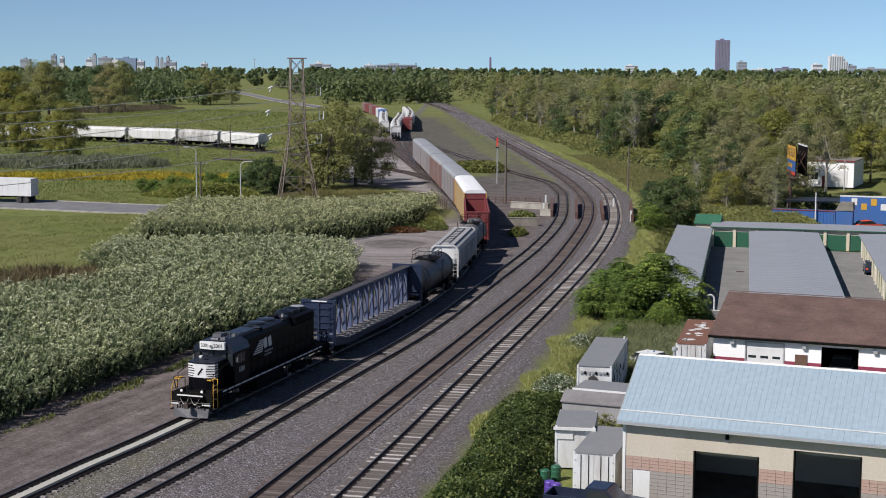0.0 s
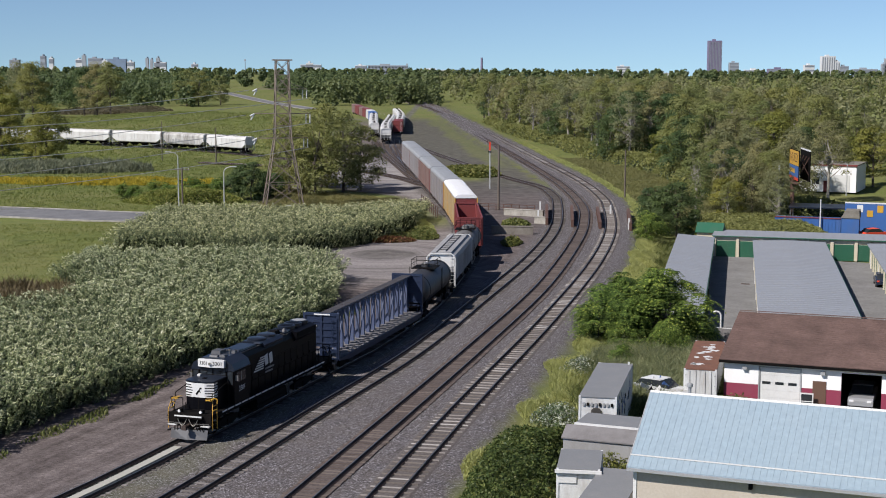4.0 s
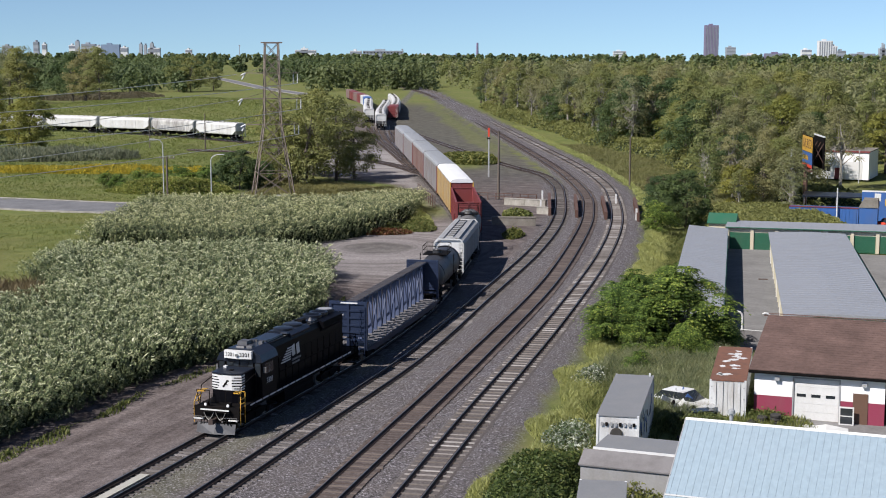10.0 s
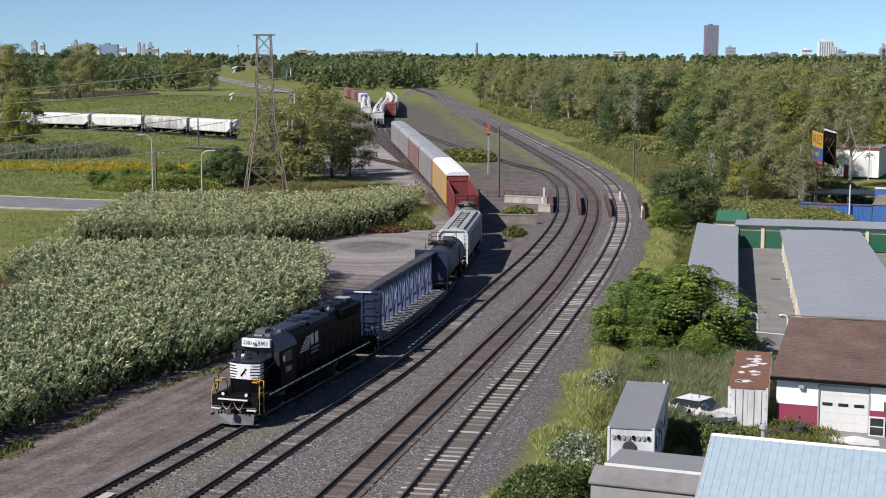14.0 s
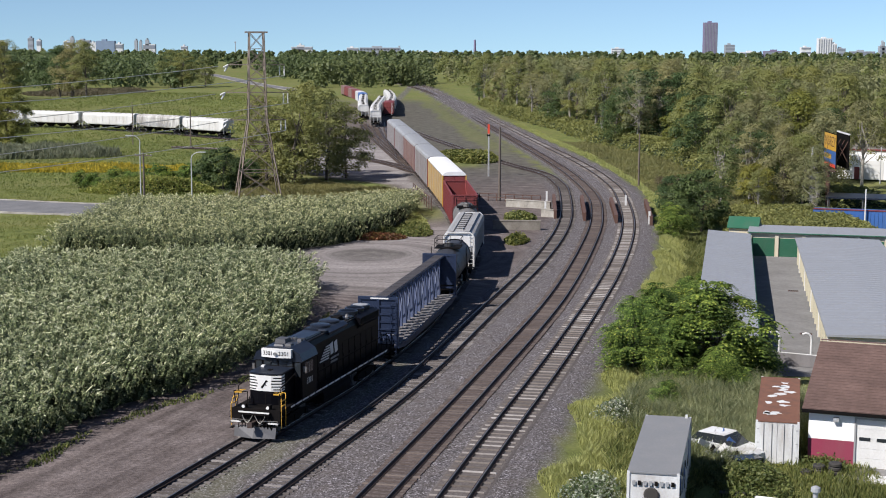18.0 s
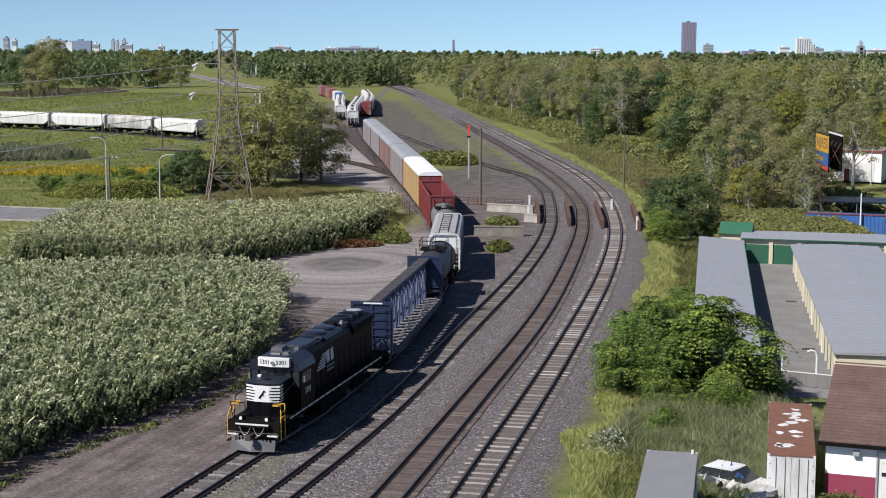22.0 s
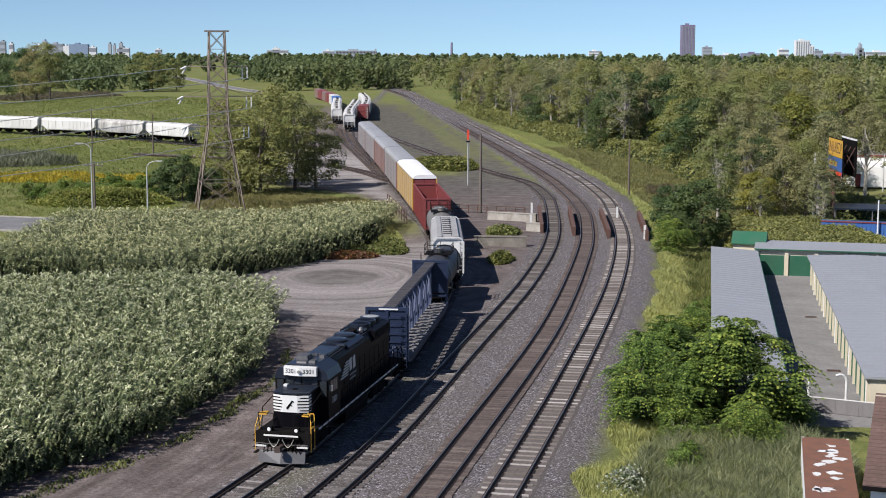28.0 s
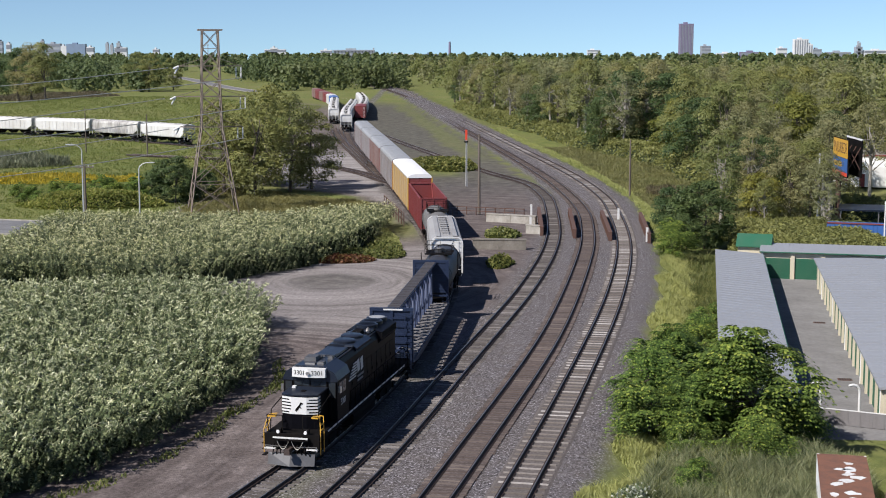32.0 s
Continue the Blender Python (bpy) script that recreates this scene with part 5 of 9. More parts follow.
def covered_hopper(body, roof, label, end="hopper_white", length=17.4, graffiti=None):
    ob = thing("covered_hopper", label, "freight car")
    h = length / 2
    zt = 4.35
    body_prof = [(-1.42, 1.5), (-1.52, 1.7), (-1.52, 3.75), (-1.40, 4.12), (-0.9, zt), (0.9, zt), (1.40, 4.12), (1.52, 3.75), (1.52, 1.7), (1.42, 1.5)]
    sh = Shape()
    n = len(body_prof)
    rings = [(-h + 0.25, 0), (-h + 0.27, 1), (h - 0.27, 1), (h - 0.25, 0)]
    lo = [(y, max(z, 2.45)) for y, z in body_prof]
    pts, fs = [], []
    for x, full in ((-h + 0.3, False), (-h + 1.7, True), (h - 1.7, True), (h - 0.3, False)):
        pts += [(x, y, z) for y, z in (body_prof if full else lo)]
    for j in range(3):
        fs += [(j * n + k, j * n + (k + 1) % n, (j + 1) * n + (k + 1) % n, (j + 1) * n + k) for k in range(n)]
    fs += [tuple(range(n)), tuple(range(3 * n, 4 * n))]
    part("body", sh.poly(pts, fs), body, ob)
    for k in range(12):
        x = -h + 2.4 + k * (length - 4.8) / 11
        for s in (-1, 1):
            part("side_rib", Shape().box(x - 0.04, x + 0.04, s * 1.54 - 0.03, s * 1.54 + 0.03, 1.7, 3.75), body, ob)
    for way in (-1, 1):
        x = way * (h - 0.28)
        part("end_sheet", Shape().box(x - 0.03, x + 0.03, -1.35, 1.35, 2.95, 4.2), end, ob)
        fr = Shape()
        xe = way * (h - 0.1)
        for y in (-1.45, 1.45):
            fr.bar((xe, y, 1.0), (xe, y, 3.95), 0.09)
        fr.bar((xe, -1.45, 3.95), (xe, -1.1, 4.35), 0.09).bar((xe, 1.45, 3.95), (xe, 1.1, 4.35), 0.09).bar((xe, -1.1, 4.35), (xe, 1.1, 4.35), 0.09)
        for y in (-0.5, 0.5):
            fr.bar((xe, y, 1.0), (way * (h - 0.4), y, 3.0), 0.09)
        part("end_frame", fr, end, ob)
        part("end_platform", Shape().box(min(way * h, way * (h - 2.6)), max(way * h, way * (h - 2.6)), -1.4, 1.4, 0.98, 1.08), "frame_black", ob)
        part("slope_sheet", Shape().poly([(way * (h - 0.35), -1.3, 2.9), (way * (h - 0.35), 1.3, 2.9), (way * (h - 2.85), 1.3, 1.45), (way * (h - 2.85), -1.3, 1.45), (way * (h - 0.55), -1.3, 2.9), (way * (h - 0.55), 1.3, 2.9), (way * (h - 2.95), 1.3, 1.55), (way * (h - 2.95), -1.3, 1.55)], [(0, 1, 2, 3), (4, 7, 6, 5), (0, 3, 7, 4), (1, 5, 6, 2)]), "frame_black", ob)
        ladder(ob, way * (h - 0.08), way * 1.15, 0.8, 4.2, "y", end, 9)
        coupler(ob, way * h, way)
        bogie(ob, way * (h - 1.9))
    for k in range(4):
        x = -h + 3.4 + k * (length - 6.8) / 3
        part("outlet", Shape().poly([(x - 1.3, -1.2, 1.55), (x + 1.3, -1.2, 1.55), (x + 1.3, 1.2, 1.55), (x - 1.3, 1.2, 1.55), (x - 0.35, -0.5, 0.55), (x + 0.35, -0.5, 0.55), (x + 0.35, 0.5, 0.55), (x - 0.35, 0.5, 0.55)], [(0, 1, 2, 3), (4, 7, 6, 5), (0, 4, 5, 1), (1, 5, 6, 2), (2, 6, 7, 3), (3, 7, 4, 0)]), "frame_black", ob)
    part("trough_hatch", Shape().box(-h + 1.6, h - 1.6, -0.32, 0.32, zt, zt + 0.11, taper=0.03), roof, ob)
    for s in (-1, 1):
        part("running_board", Shape().box(-h + 0.3, h - 0.3, s * 0.78 - 0.22, s * 0.78 + 0.22, zt + 0.06, zt + 0.10), roof, ob)
    for k in range(9):
        x = -h + 2.2 + k * (length - 4.4) / 8
        part("hatch_bar", Shape().box(x - 0.05, x + 0.05, -0.42, 0.42, zt + 0.115, zt + 0.16), "frame_black", ob)
    if graffiti:
        rng = random.Random(length)
        for s in (-1, 1):
            for k in range(9):
                x = -h + 2.6 + k * 1.3
                part("graffiti_patch", Shape().box(x, x + rng.uniform(0.7, 1.2), s * 1.578 - 0.004, s * 1.578 + 0.004, 1.8, rng.uniform(2.3, 3.0)), graffiti, ob)
    return ob


def autorack(side, roof, label, end="maroon", length=27.0):
    ob = thing("autorack", label, "freight car")
    h = length / 2
    zt = 5.55
    part("underframe", Shape().box(-h, h, -1.3, 1.3, 0.75, 1.15), "rust", ob)
    for s in (-1, 1):
        n = 24
        w = (length - 0.3) / n
        for k in range(n):
            x = -h + 0.15 + k * w
            part("side_panel", Shape().box(x + 0.02, x + w - 0.02, s * 1.5 - 0.02, s * 1.5 + 0.02, 1.1, 4.95), side, ob)
            if k % 3 == 0:
                part("side_post", Shape().box(x - 0.05, x + 0.05, s * 1.53 - 0.05, s * 1.53 + 0.05, 1.05, 5.0), side, ob)
        part("top_rail", Shape().box(-h, h, s * 1.51 - 0.05, s * 1.51 + 0.05, 4.95, 5.08), "galv", ob)
        part("end_post", Shape().box(-h - 0.02, -h + 0.14, s * 1.53 - 0.06, s * 1.53 + 0.06, 1.0, 5.1), "amber" if roof == "roof_white" else "maroon", ob)
        part("end_post", Shape().box(h - 0.14, h + 0.02, s * 1.53 - 0.06, s * 1.53 + 0.06, 1.0, 5.1), "amber" if roof == "roof_white" else "maroon", ob)
    prof = [(-1.55, 5.05), (-1.5, 5.25), (-1.2, 5.47), (-0.6, zt), (0.6, zt), (1.2, 5.47), (1.5, 5.25), (1.55, 5.05)]
    part("roof", Shape().prism(prof, -h, h), roof, ob)
    for k in range(13):
        x = -h + 0.6 + k * (length - 1.2) / 12
        part("roof_seam", Shape().prism([(y * 1.008, z + 0.02) for y, z in prof], x - 0.03, x + 0.03), roof, ob)
    for way in (-1, 1):
        x = way * (h - 0.12)
        for s in (-1, 1):
            part("end_door", Shape().box(x - 0.04, x + 0.04, min(s * 0.02, s * 1.46), max(s * 0.02, s * 1.46), 1.1, 5.04), end, ob)
        part("end_emblem", Shape().box(x + way * 0.05 - 0.01, x + way * 0.05 + 0.01, 0.45, 0.85, 3.9, 4.4), "white", ob, "plain white emblem")
        part("lettering_bar", Shape().box(x + way * 0.05 - 0.01, x + way * 0.05 + 0.01, 0.3, 1.05, 3.6, 3.72), "white", ob)
        coupler(ob, way * h, way)
        bogie(ob, way * (h - 3.0))
    return ob


# the train, from the locomotive back: builder, length over the couplers
TRAIN = []


def couple(ob, length):
    TRAIN.append((ob, sum(e[2] for e in TRAIN) + length / 2, length))


couple(locomotive(), 20.9)
TRAIN[0] = (TRAIN[0][0], TRAIN[0][1] - 0.85, TRAIN[0][2])
couple(centerbeam("centerbeam_flat_car", "beam_blue", "blue centre-beam lumber flat car, empty, with end bulkheads"), 24.0)
couple(tank_car("tank_black", "black tank car with a railed top platform"), 15.4)
couple(covered_hopper("hopper_gray", "hopper_gray", "gray covered hopper car with white ends", "white"), 18.4)
couple(tank_car("tank_gray", "grimy gray tank car"), 15.0)
couple(high_gondola("maroon", "maroon high-sided open gondola with ribbed walls"), 21.2)
FIRST_RACK = autorack("rack_yellow", "roof_white", "autorack with yellow side panels and a clean white roof")
couple(FIRST_RACK, 28.0)
couple(autorack("rack_gray", "galv", "autorack with weathered gray panels and a gray roof"), 28.0)
couple(autorack("rack_brown", "galv", "autorack with faded maroon-brown panels and a gray roof"), 28.0)
for _ in range(2):
    couple(autorack("rack_gray", "galv", "autorack with weathered gray panels and a gray roof"), 28.0)


# ---- plants ----
def tree_meshes(seed, tall, wide, leaf, clumps, per, size, bark="bark", low=0.3, limbs=14, fill=1.0):
    """Trunk with limbs, and a crown of rounded leaf clumps with gaps and an uneven outline."""
    rng = np.random.default_rng(seed)
    sh = Shape()
    r = 0.016 * tall
    top = np.array([rng.normal(0, 0.4), rng.normal(0, 0.4), tall * 0.74])
    mid = top * 0.5 + np.array([rng.normal(0, 0.3), rng.normal(0, 0.3), 0])
    sh.tube((0, 0, -0.4), mid, r * 1.25, r * 0.8, 8).tube(mid, top, r * 0.8, r * 0.25, 7)
    u = rng.uniform(0, 1, clumps) ** 0.85
    lop = rng.uniform(0, 6.283)
    a = rng.uniform(0, 6.283, clumps)
    prof = np.sin(np.pi * np.clip(0.16 + 0.80 * u, 0, 1)) ** 0.6
    rad = wide / 2 * 0.84 * prof * rng.uniform(0.25, 1.0, clumps) ** 0.45 * (1 + 0.22 * np.cos(a - lop))
    cs = np.stack([np.cos(a) * rad, np.sin(a) * rad, tall * (low + (0.92 - low) * u) + rng.normal(0, 0.025 * tall, clumps)], 1)
    for c in cs[:: max(1, clumps // limbs)]:
        base = mid + (top - mid) * rng.uniform(-0.3, 0.8)
        knee = base * 0.45 + c * 0.55 + np.array([0, 0, -0.04 * tall])
        sh.tube(base, knee, r * 0.42, r * 0.22, 5).tube(knee, c, r * 0.22, r * 0.05, 4)
    crad = rng.uniform(0.10, 0.20, clumps) * (wide * 0.6 + tall * 0.3) * fill
    d = rng.normal(size=(clumps, per, 3))
    d /= np.linalg.norm(d, axis=2)[:, :, None]
    d[:, :, 2] = np.where(d[:, :, 2] < -0.35, -d[:, :, 2], d[:, :, 2])
    rr = rng.uniform(0.45, 1.05, (clumps, per, 1)) ** 0.5
    pos = cs[:, None, :] + d * rr * crad[:, None, None] * np.array([1, 1, 0.7])
    q = leaves(rng, pos.reshape(-1, 3), size, normals=d.reshape(-1, 3) * 1.7, flat=0.34)
    return sh.mesh("trunk", MAT[bark], True), quads_mesh("crown", q, leaf)


def tree_thing(name, meshes, label, m, group=""):
    ob = thing(name, label, "tree", m, group)
    part("trunk", meshes[0], "bark", ob)
    part("crown", meshes[1], "leaf", ob)
    return ob


def scatter(rng, n, x0, x1, y0, y1, inside):
    """Random places of a rectangle at which inside(x, y) is positive."""
    x, y = rng.uniform(x0, x1, n), rng.uniform(y0, y1, n)
    d = inside(x, y)
    k = d > 0
    return x[k], y[k], d[k]


def thicket(name, label, inside, box, tall, density, size, mat, seed, core=True, rounding=2.2, aspect=0.55, lump=0.16):
    """A dense stand of leafy plants: an inner mound in a shade-dark colour and a coat of leaves."""
    rng = np.random.default_rng(seed)
    x0, x1, y0, y1 = box
    area = (x1 - x0) * (y1 - y0)
    ob = thing(name, label, "shrubs", kind="stuff")

    def canopy(x, y, d):
        lumps = 0.55 + 0.45 * wobble(x, y, 0.9, seed + 1) + 0.25 * wobble(x, y, 2.6, seed + 2)
        return tall * (1 - np.exp(-np.clip(d, 0, None) / (0.2 + tall * 0.3)) * 0.8) * (1.02 - lump + lump * lumps)

    x, y, d = scatter(rng, int(area * density), x0, x1, y0, y1, inside)
    top = canopy(x, y, d)
    depth = rng.exponential(0.16, len(x)) * tall
    edge = d < rounding * 0.55
    depth = np.where(edge, rng.uniform(0, 1, len(x)) ** 0.8 * top, depth)
    z = height(x, y) + np.clip(top - depth, 0.1, None) + rng.normal(0, 0.08, len(x))
    part("foliage", quads_mesh("foliage", leaves(rng, np.stack([x, y, z], 1), size, aspect=aspect), mat), mat, ob, kind="stuff")
    # inner mound, coloured dark for the shade between the leaves
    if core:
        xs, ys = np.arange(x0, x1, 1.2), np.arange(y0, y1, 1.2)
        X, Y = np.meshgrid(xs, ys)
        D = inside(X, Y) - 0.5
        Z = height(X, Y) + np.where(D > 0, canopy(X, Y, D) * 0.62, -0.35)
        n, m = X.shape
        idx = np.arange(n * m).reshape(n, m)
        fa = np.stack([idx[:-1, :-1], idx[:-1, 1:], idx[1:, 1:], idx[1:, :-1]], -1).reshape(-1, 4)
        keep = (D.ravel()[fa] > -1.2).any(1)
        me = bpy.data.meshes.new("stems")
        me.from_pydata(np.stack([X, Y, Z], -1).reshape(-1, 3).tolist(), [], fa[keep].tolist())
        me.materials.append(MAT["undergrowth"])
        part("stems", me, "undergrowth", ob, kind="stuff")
    return ob


def grass(name, label, inside, box, tall, density, half, mat, seed, lean=0.45, clump=0.9):
    """Upright blades that bend over at the tip, in uneven tufts."""
    rng = np.random.default_rng(seed)
    x0, x1, y0, y1 = box
    x, y, d = scatter(rng, int((x1 - x0) * (y1 - y0) * density), x0, x1, y0, y1, inside)
    n = len(x)
    tuft = wobble(x, y, clump, seed + 1) + 0.8 * wobble(x, y, clump * 3.1, seed + 2)
    h = tall * np.clip(0.72 + 0.5 * tuft, 0.25, 1.3) * rng.uniform(0.55, 1.15, n) * np.clip(0.35 + d, 0.35, 1)
    a = rng.uniform(0, 6.283, n)
    wind = rng.uniform(0, 6.283, n)
    bend = (np.stack([np.cos(wind), np.sin(wind), np.zeros(n)], 1) * (lean * rng.uniform(0.3, 1.2, n) * h)[:, None])
    side = np.stack([np.cos(a), np.sin(a), np.zeros(n)], 1) * (half * rng.uniform(0.6, 1.3, n))[:, None]
    base = np.stack([x, y, height(x, y) - 0.05], 1)
    up = np.stack([np.zeros(n), np.zeros(n), h], 1)
    mid, tip = base + up * 0.62 + bend * 0.35, base + up * 0.93 + bend
    q = np.concatenate([np.stack([base - side, base + side, mid + side * 0.9, mid - side * 0.9], 1), np.stack([mid - side * 0.9, mid + side * 0.9, tip + side * 0.15, tip - side * 0.15], 1)])
    ob = thing(name, label, "grass", kind="stuff")
    part("blades", quads_mesh("blades", q, mat), mat, ob, kind="stuff")
    return ob


def knotweed(name, label, inside, box, tall, density, per, seed):
    """Arching leafy sprays with cream flower tassels over a mound coloured as inner shade, overhanging at the edge."""
    rng = np.random.default_rng(seed)
    x0, x1, y0, y1 = box
    ob = thing(name, label, "shrubs", kind="stuff")

    def canopy(x, y, d):
        lumps = 0.5 * wobble(x, y, 1.5, seed + 1) + 0.35 * wobble(x, y, 3.4, seed + 2) + 0.5 * wobble(x, y, 0.3, seed + 3)
        return tall * (1 - 0.34 * np.exp(-np.clip(d, 0, None) / 0.4)) + 0.36 * lumps

    x, y, d = scatter(rng, int((x1 - x0) * (y1 - y0) * density), x0, x1, y0, y1, inside)
    # the outer edge hangs down in lower layers too
    xe, ye, de = scatter(rng, int((x1 - x0) * (y1 - y0) * density * 3.2), x0, x1, y0, y1, lambda x, y: np.where(inside(x, y) < 2.0, inside(x, y) - 0.55, -1.0))
    layer = np.concatenate([np.ones(len(x)), rng.uniform(0.2, 0.9, len(xe))])
    x, y, d = np.concatenate([x, xe]), np.concatenate([y, ye]), np.concatenate([d, de])
    e = 0.4
    g = np.stack([inside(x - e, y) - inside(x + e, y), inside(x, y - e) - inside(x, y + e)], 1)
    g /= np.maximum(1e-6, np.linalg.norm(g, axis=1))[:, None]
    n = len(x)
    az = rng.uniform(0, 6.283, n)
    way = np.stack([np.cos(az), np.sin(az)], 1) * 0.8 + g * (0.25 + 2.2 * np.exp(-d / 0.9))[:, None]
    way /= np.linalg.norm(way, axis=1)[:, None]
    top = canopy(x, y, d) * rng.uniform(0.86, 1.08, n) * layer
    ground = height(x, y)
    edge = np.exp(-d / 0.9)
    reach = (rng.uniform(0.35, 0.75, n) + 0.35 * edge) * np.where(layer < 1, 0.55, 1.0)
    rise = rng.uniform(0.5, 0.95, n)

    def along(s):
        p = np.empty((n, s.shape[1], 3))
        f = s ** 1.4 * reach[:, None]
        p[:, :, 0] = x[:, None] + way[:, :1] * f
        p[:, :, 1] = y[:, None] + way[:, 1:] * f
        p[:, :, 2] = (ground + top)[:, None] + rise[:, None] * (np.minimum(s, 0.72) / 0.72 - 1) - (0.25 + 0.4 * edge)[:, None] * np.clip(s - 0.6, 0, None)
        return p

    s = np.clip((np.arange(per)[None, :] + rng.uniform(0, 1, (n, per))) / per, 0, 1) * 1.05 - 0.05
    p = along(np.clip(s, 0.0, 1.0))
    side = np.where(np.arange(per) % 2 == 0, 1.0, -1.0)[None, :] * rng.uniform(0.8, 1.2, (n, per))
    turn = np.arctan2(way[:, 1], way[:, 0])[:, None] + side
    out = np.stack([np.cos(turn), np.sin(turn), rng.normal(-0.22, 0.3, (n, per))], -1)
    wide = np.stack([-np.sin(turn), np.cos(turn), rng.normal(0, 0.35, (n, per))], -1)
    size = rng.uniform(0.13, 0.24, (n, per, 1)) * (1.12 - 0.45 * np.clip(s, 0, 1))[:, :, None]
    q = np.stack([p, p + out * size * 0.5 + wide * size * 0.27, p + out * size - np.array([0, 0, 0.04]), p + out * size * 0.5 - wide * size * 0.27], 2)
    part("foliage", quads_mesh("foliage", q.reshape(-1, 4, 3), "knotweed"), "knotweed", ob, kind="stuff")
    # flower tassels stand along the outer half of most sprays
    blooms = 13
    show = rng.uniform(0, 1, n) < np.where(layer < 1, 0.15, 0.68 + 0.3 * wobble(x, y, 0.35, seed + 6))
    sb = rng.uniform(0.35, 1.0, (n, blooms))
    pb = along(sb)[show]
    m = len(pb)
    up = rng.normal(0, 0.45, (m, blooms, 3)) + np.array([0, 0, 0.38]) + np.concatenate([way[show], np.zeros((m, 1))], 1)[:, None, :] * 0.75
    lat = rng.normal(0, 1, (m, blooms, 3))
    lat[:, :, 2] *= 0.5
    lat /= np.linalg.norm(lat, axis=2)[:, :, None]
    ln = rng.uniform(0.11, 0.24, (m, blooms, 1))
    pb = pb + np.array([0, 0, 0.03])
    q = np.stack([pb, pb + up * ln * 0.5 + lat * ln * 0.22, pb + up * ln, pb + up * ln * 0.5 - lat * ln * 0.22], 2)
    part("blossom", quads_mesh("blossom", q.reshape(-1, 4, 3), "knotweed_bloom"), "knotweed_bloom", ob, kind="stuff")
    # mound below the sprays; its dark colour stands in for deep shade
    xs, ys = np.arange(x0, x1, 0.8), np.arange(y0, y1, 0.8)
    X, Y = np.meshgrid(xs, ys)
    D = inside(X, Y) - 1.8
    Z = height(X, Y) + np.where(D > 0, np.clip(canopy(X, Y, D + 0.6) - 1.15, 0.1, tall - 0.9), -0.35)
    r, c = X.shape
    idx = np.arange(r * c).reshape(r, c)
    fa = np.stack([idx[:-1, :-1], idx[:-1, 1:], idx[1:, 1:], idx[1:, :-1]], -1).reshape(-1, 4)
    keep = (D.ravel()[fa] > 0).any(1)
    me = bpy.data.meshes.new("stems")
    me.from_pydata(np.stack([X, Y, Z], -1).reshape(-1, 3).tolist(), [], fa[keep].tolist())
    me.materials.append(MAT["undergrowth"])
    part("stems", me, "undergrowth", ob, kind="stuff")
    return ob


knotweed("knotweed_thicket", "dense knotweed thicket with cream-white flower tufts", near_bush, (-50, -8, 40, 136), 3.2, 5.0, 24, 21)
knotweed("knotweed_thicket", "second dense knotweed thicket beside the dirt lot", far_bush, (-52, -2, 138, 200), 3.1, 4.2, 22, 22)


def blob(cx, cy, rx, ry, turn=0.0, seed=1, amount=0.25):
    c, s = math.cos(turn), math.sin(turn)

    def inside(x, y):
        u, v = (x - cx) * c + (y - cy) * s, -(x - cx) * s + (y - cy) * c
        return (1 - np.hypot(u / rx, v / ry)) * min(rx, ry) + amount * min(rx, ry) * wobble(x, y, 2.2 / min(rx, ry), seed)

    return inside


def along_main(lo, hi, y0, y1, seed, amount=0.5):
    """A belt beside the right-hand main track, between two distances from it."""

    def inside(x, y):
        d = x - MAIN_RIGHT.x(y)
        return np.minimum(np.minimum(d - lo, hi - d), np.minimum(y - y0, y1 - y)) + amount * wobble(x, y, 0.6, seed)

    return inside


grass("dry_grass_belt", "tall yellow-green grass along the ballast edge", along_main(3.9, 7.8, 44, 178, 31, 2.0), (-2, 36, 44, 178), 0.95, 170, 0.024, "dry_grass", 31, 0.5, 1.6)
grass("weed_belt", "mixed green weeds below the track bed", along_main(6.2, 12.5, 42, 172, 32, 1.8), (-2, 40, 42, 172), 1.35, 95, 0.035, "weeds", 32, 0.6, 1.3)
thicket("hedge", "overgrown dark green hedge beside the tracks", along_main(4.0, 9.5, 22, 53, 33, 0.8), (-6, 12, 20, 56), 2.9, 380, 0.1, "hedge_leaf", 33, lump=0.5)
grass("grass_verge", "green grass verge along the far tracks", along_main(3.6, 7.2, 176, 420, 34, 0.9), (8, 44, 176, 420), 0.6, 22, 0.05, "dry_grass", 34)
grass("gray_weed_field", "gray-green reeds and seeding weeds beside the rusty container", blob(17.5, 78.5, 6.2, 13.5, -0.2, 35), (8, 29, 62, 97), 1.6, 210, 0.019, "gray_weeds", 35, 0.6, 1.8)
thicket("flower_bush", "white-flowering bush at the bank", blob(7.6, 59, 1.7, 4.2, -0.2, 36), (4, 12, 53, 66), 1.8, 240, 0.10, "flower_white", 36)
thicket("flower_bush", "white-flowering bush beside the reeds", blob(10.7, 76.4, 1.6, 3.0, -0.2, 63), (7.7, 13.7, 71.4, 81.4), 1.5, 240, 0.10, "flower_white", 63)
thicket("weed_patch", "green weeds below the concrete wall", blob(8.0, 157, 1.3, 3.4, -0.1, 37), (5, 12, 150, 164), 1.1, 90, 0.2, "weeds", 37)
thicket("weed_patch", "green weeds behind the concrete wall", blob(9.5, 180, 2.0, 4.0, 0, 38), (6, 13, 173, 189), 0.9, 80, 0.22, "weeds", 38)
thicket("weed_patch", "low shrubs in the cinder yard", blob(3.6, 279, 5.6, 9, 0.3, 39), (-5, 12, 266, 292), 1.8, 40, 0.35, "weeds", 39)
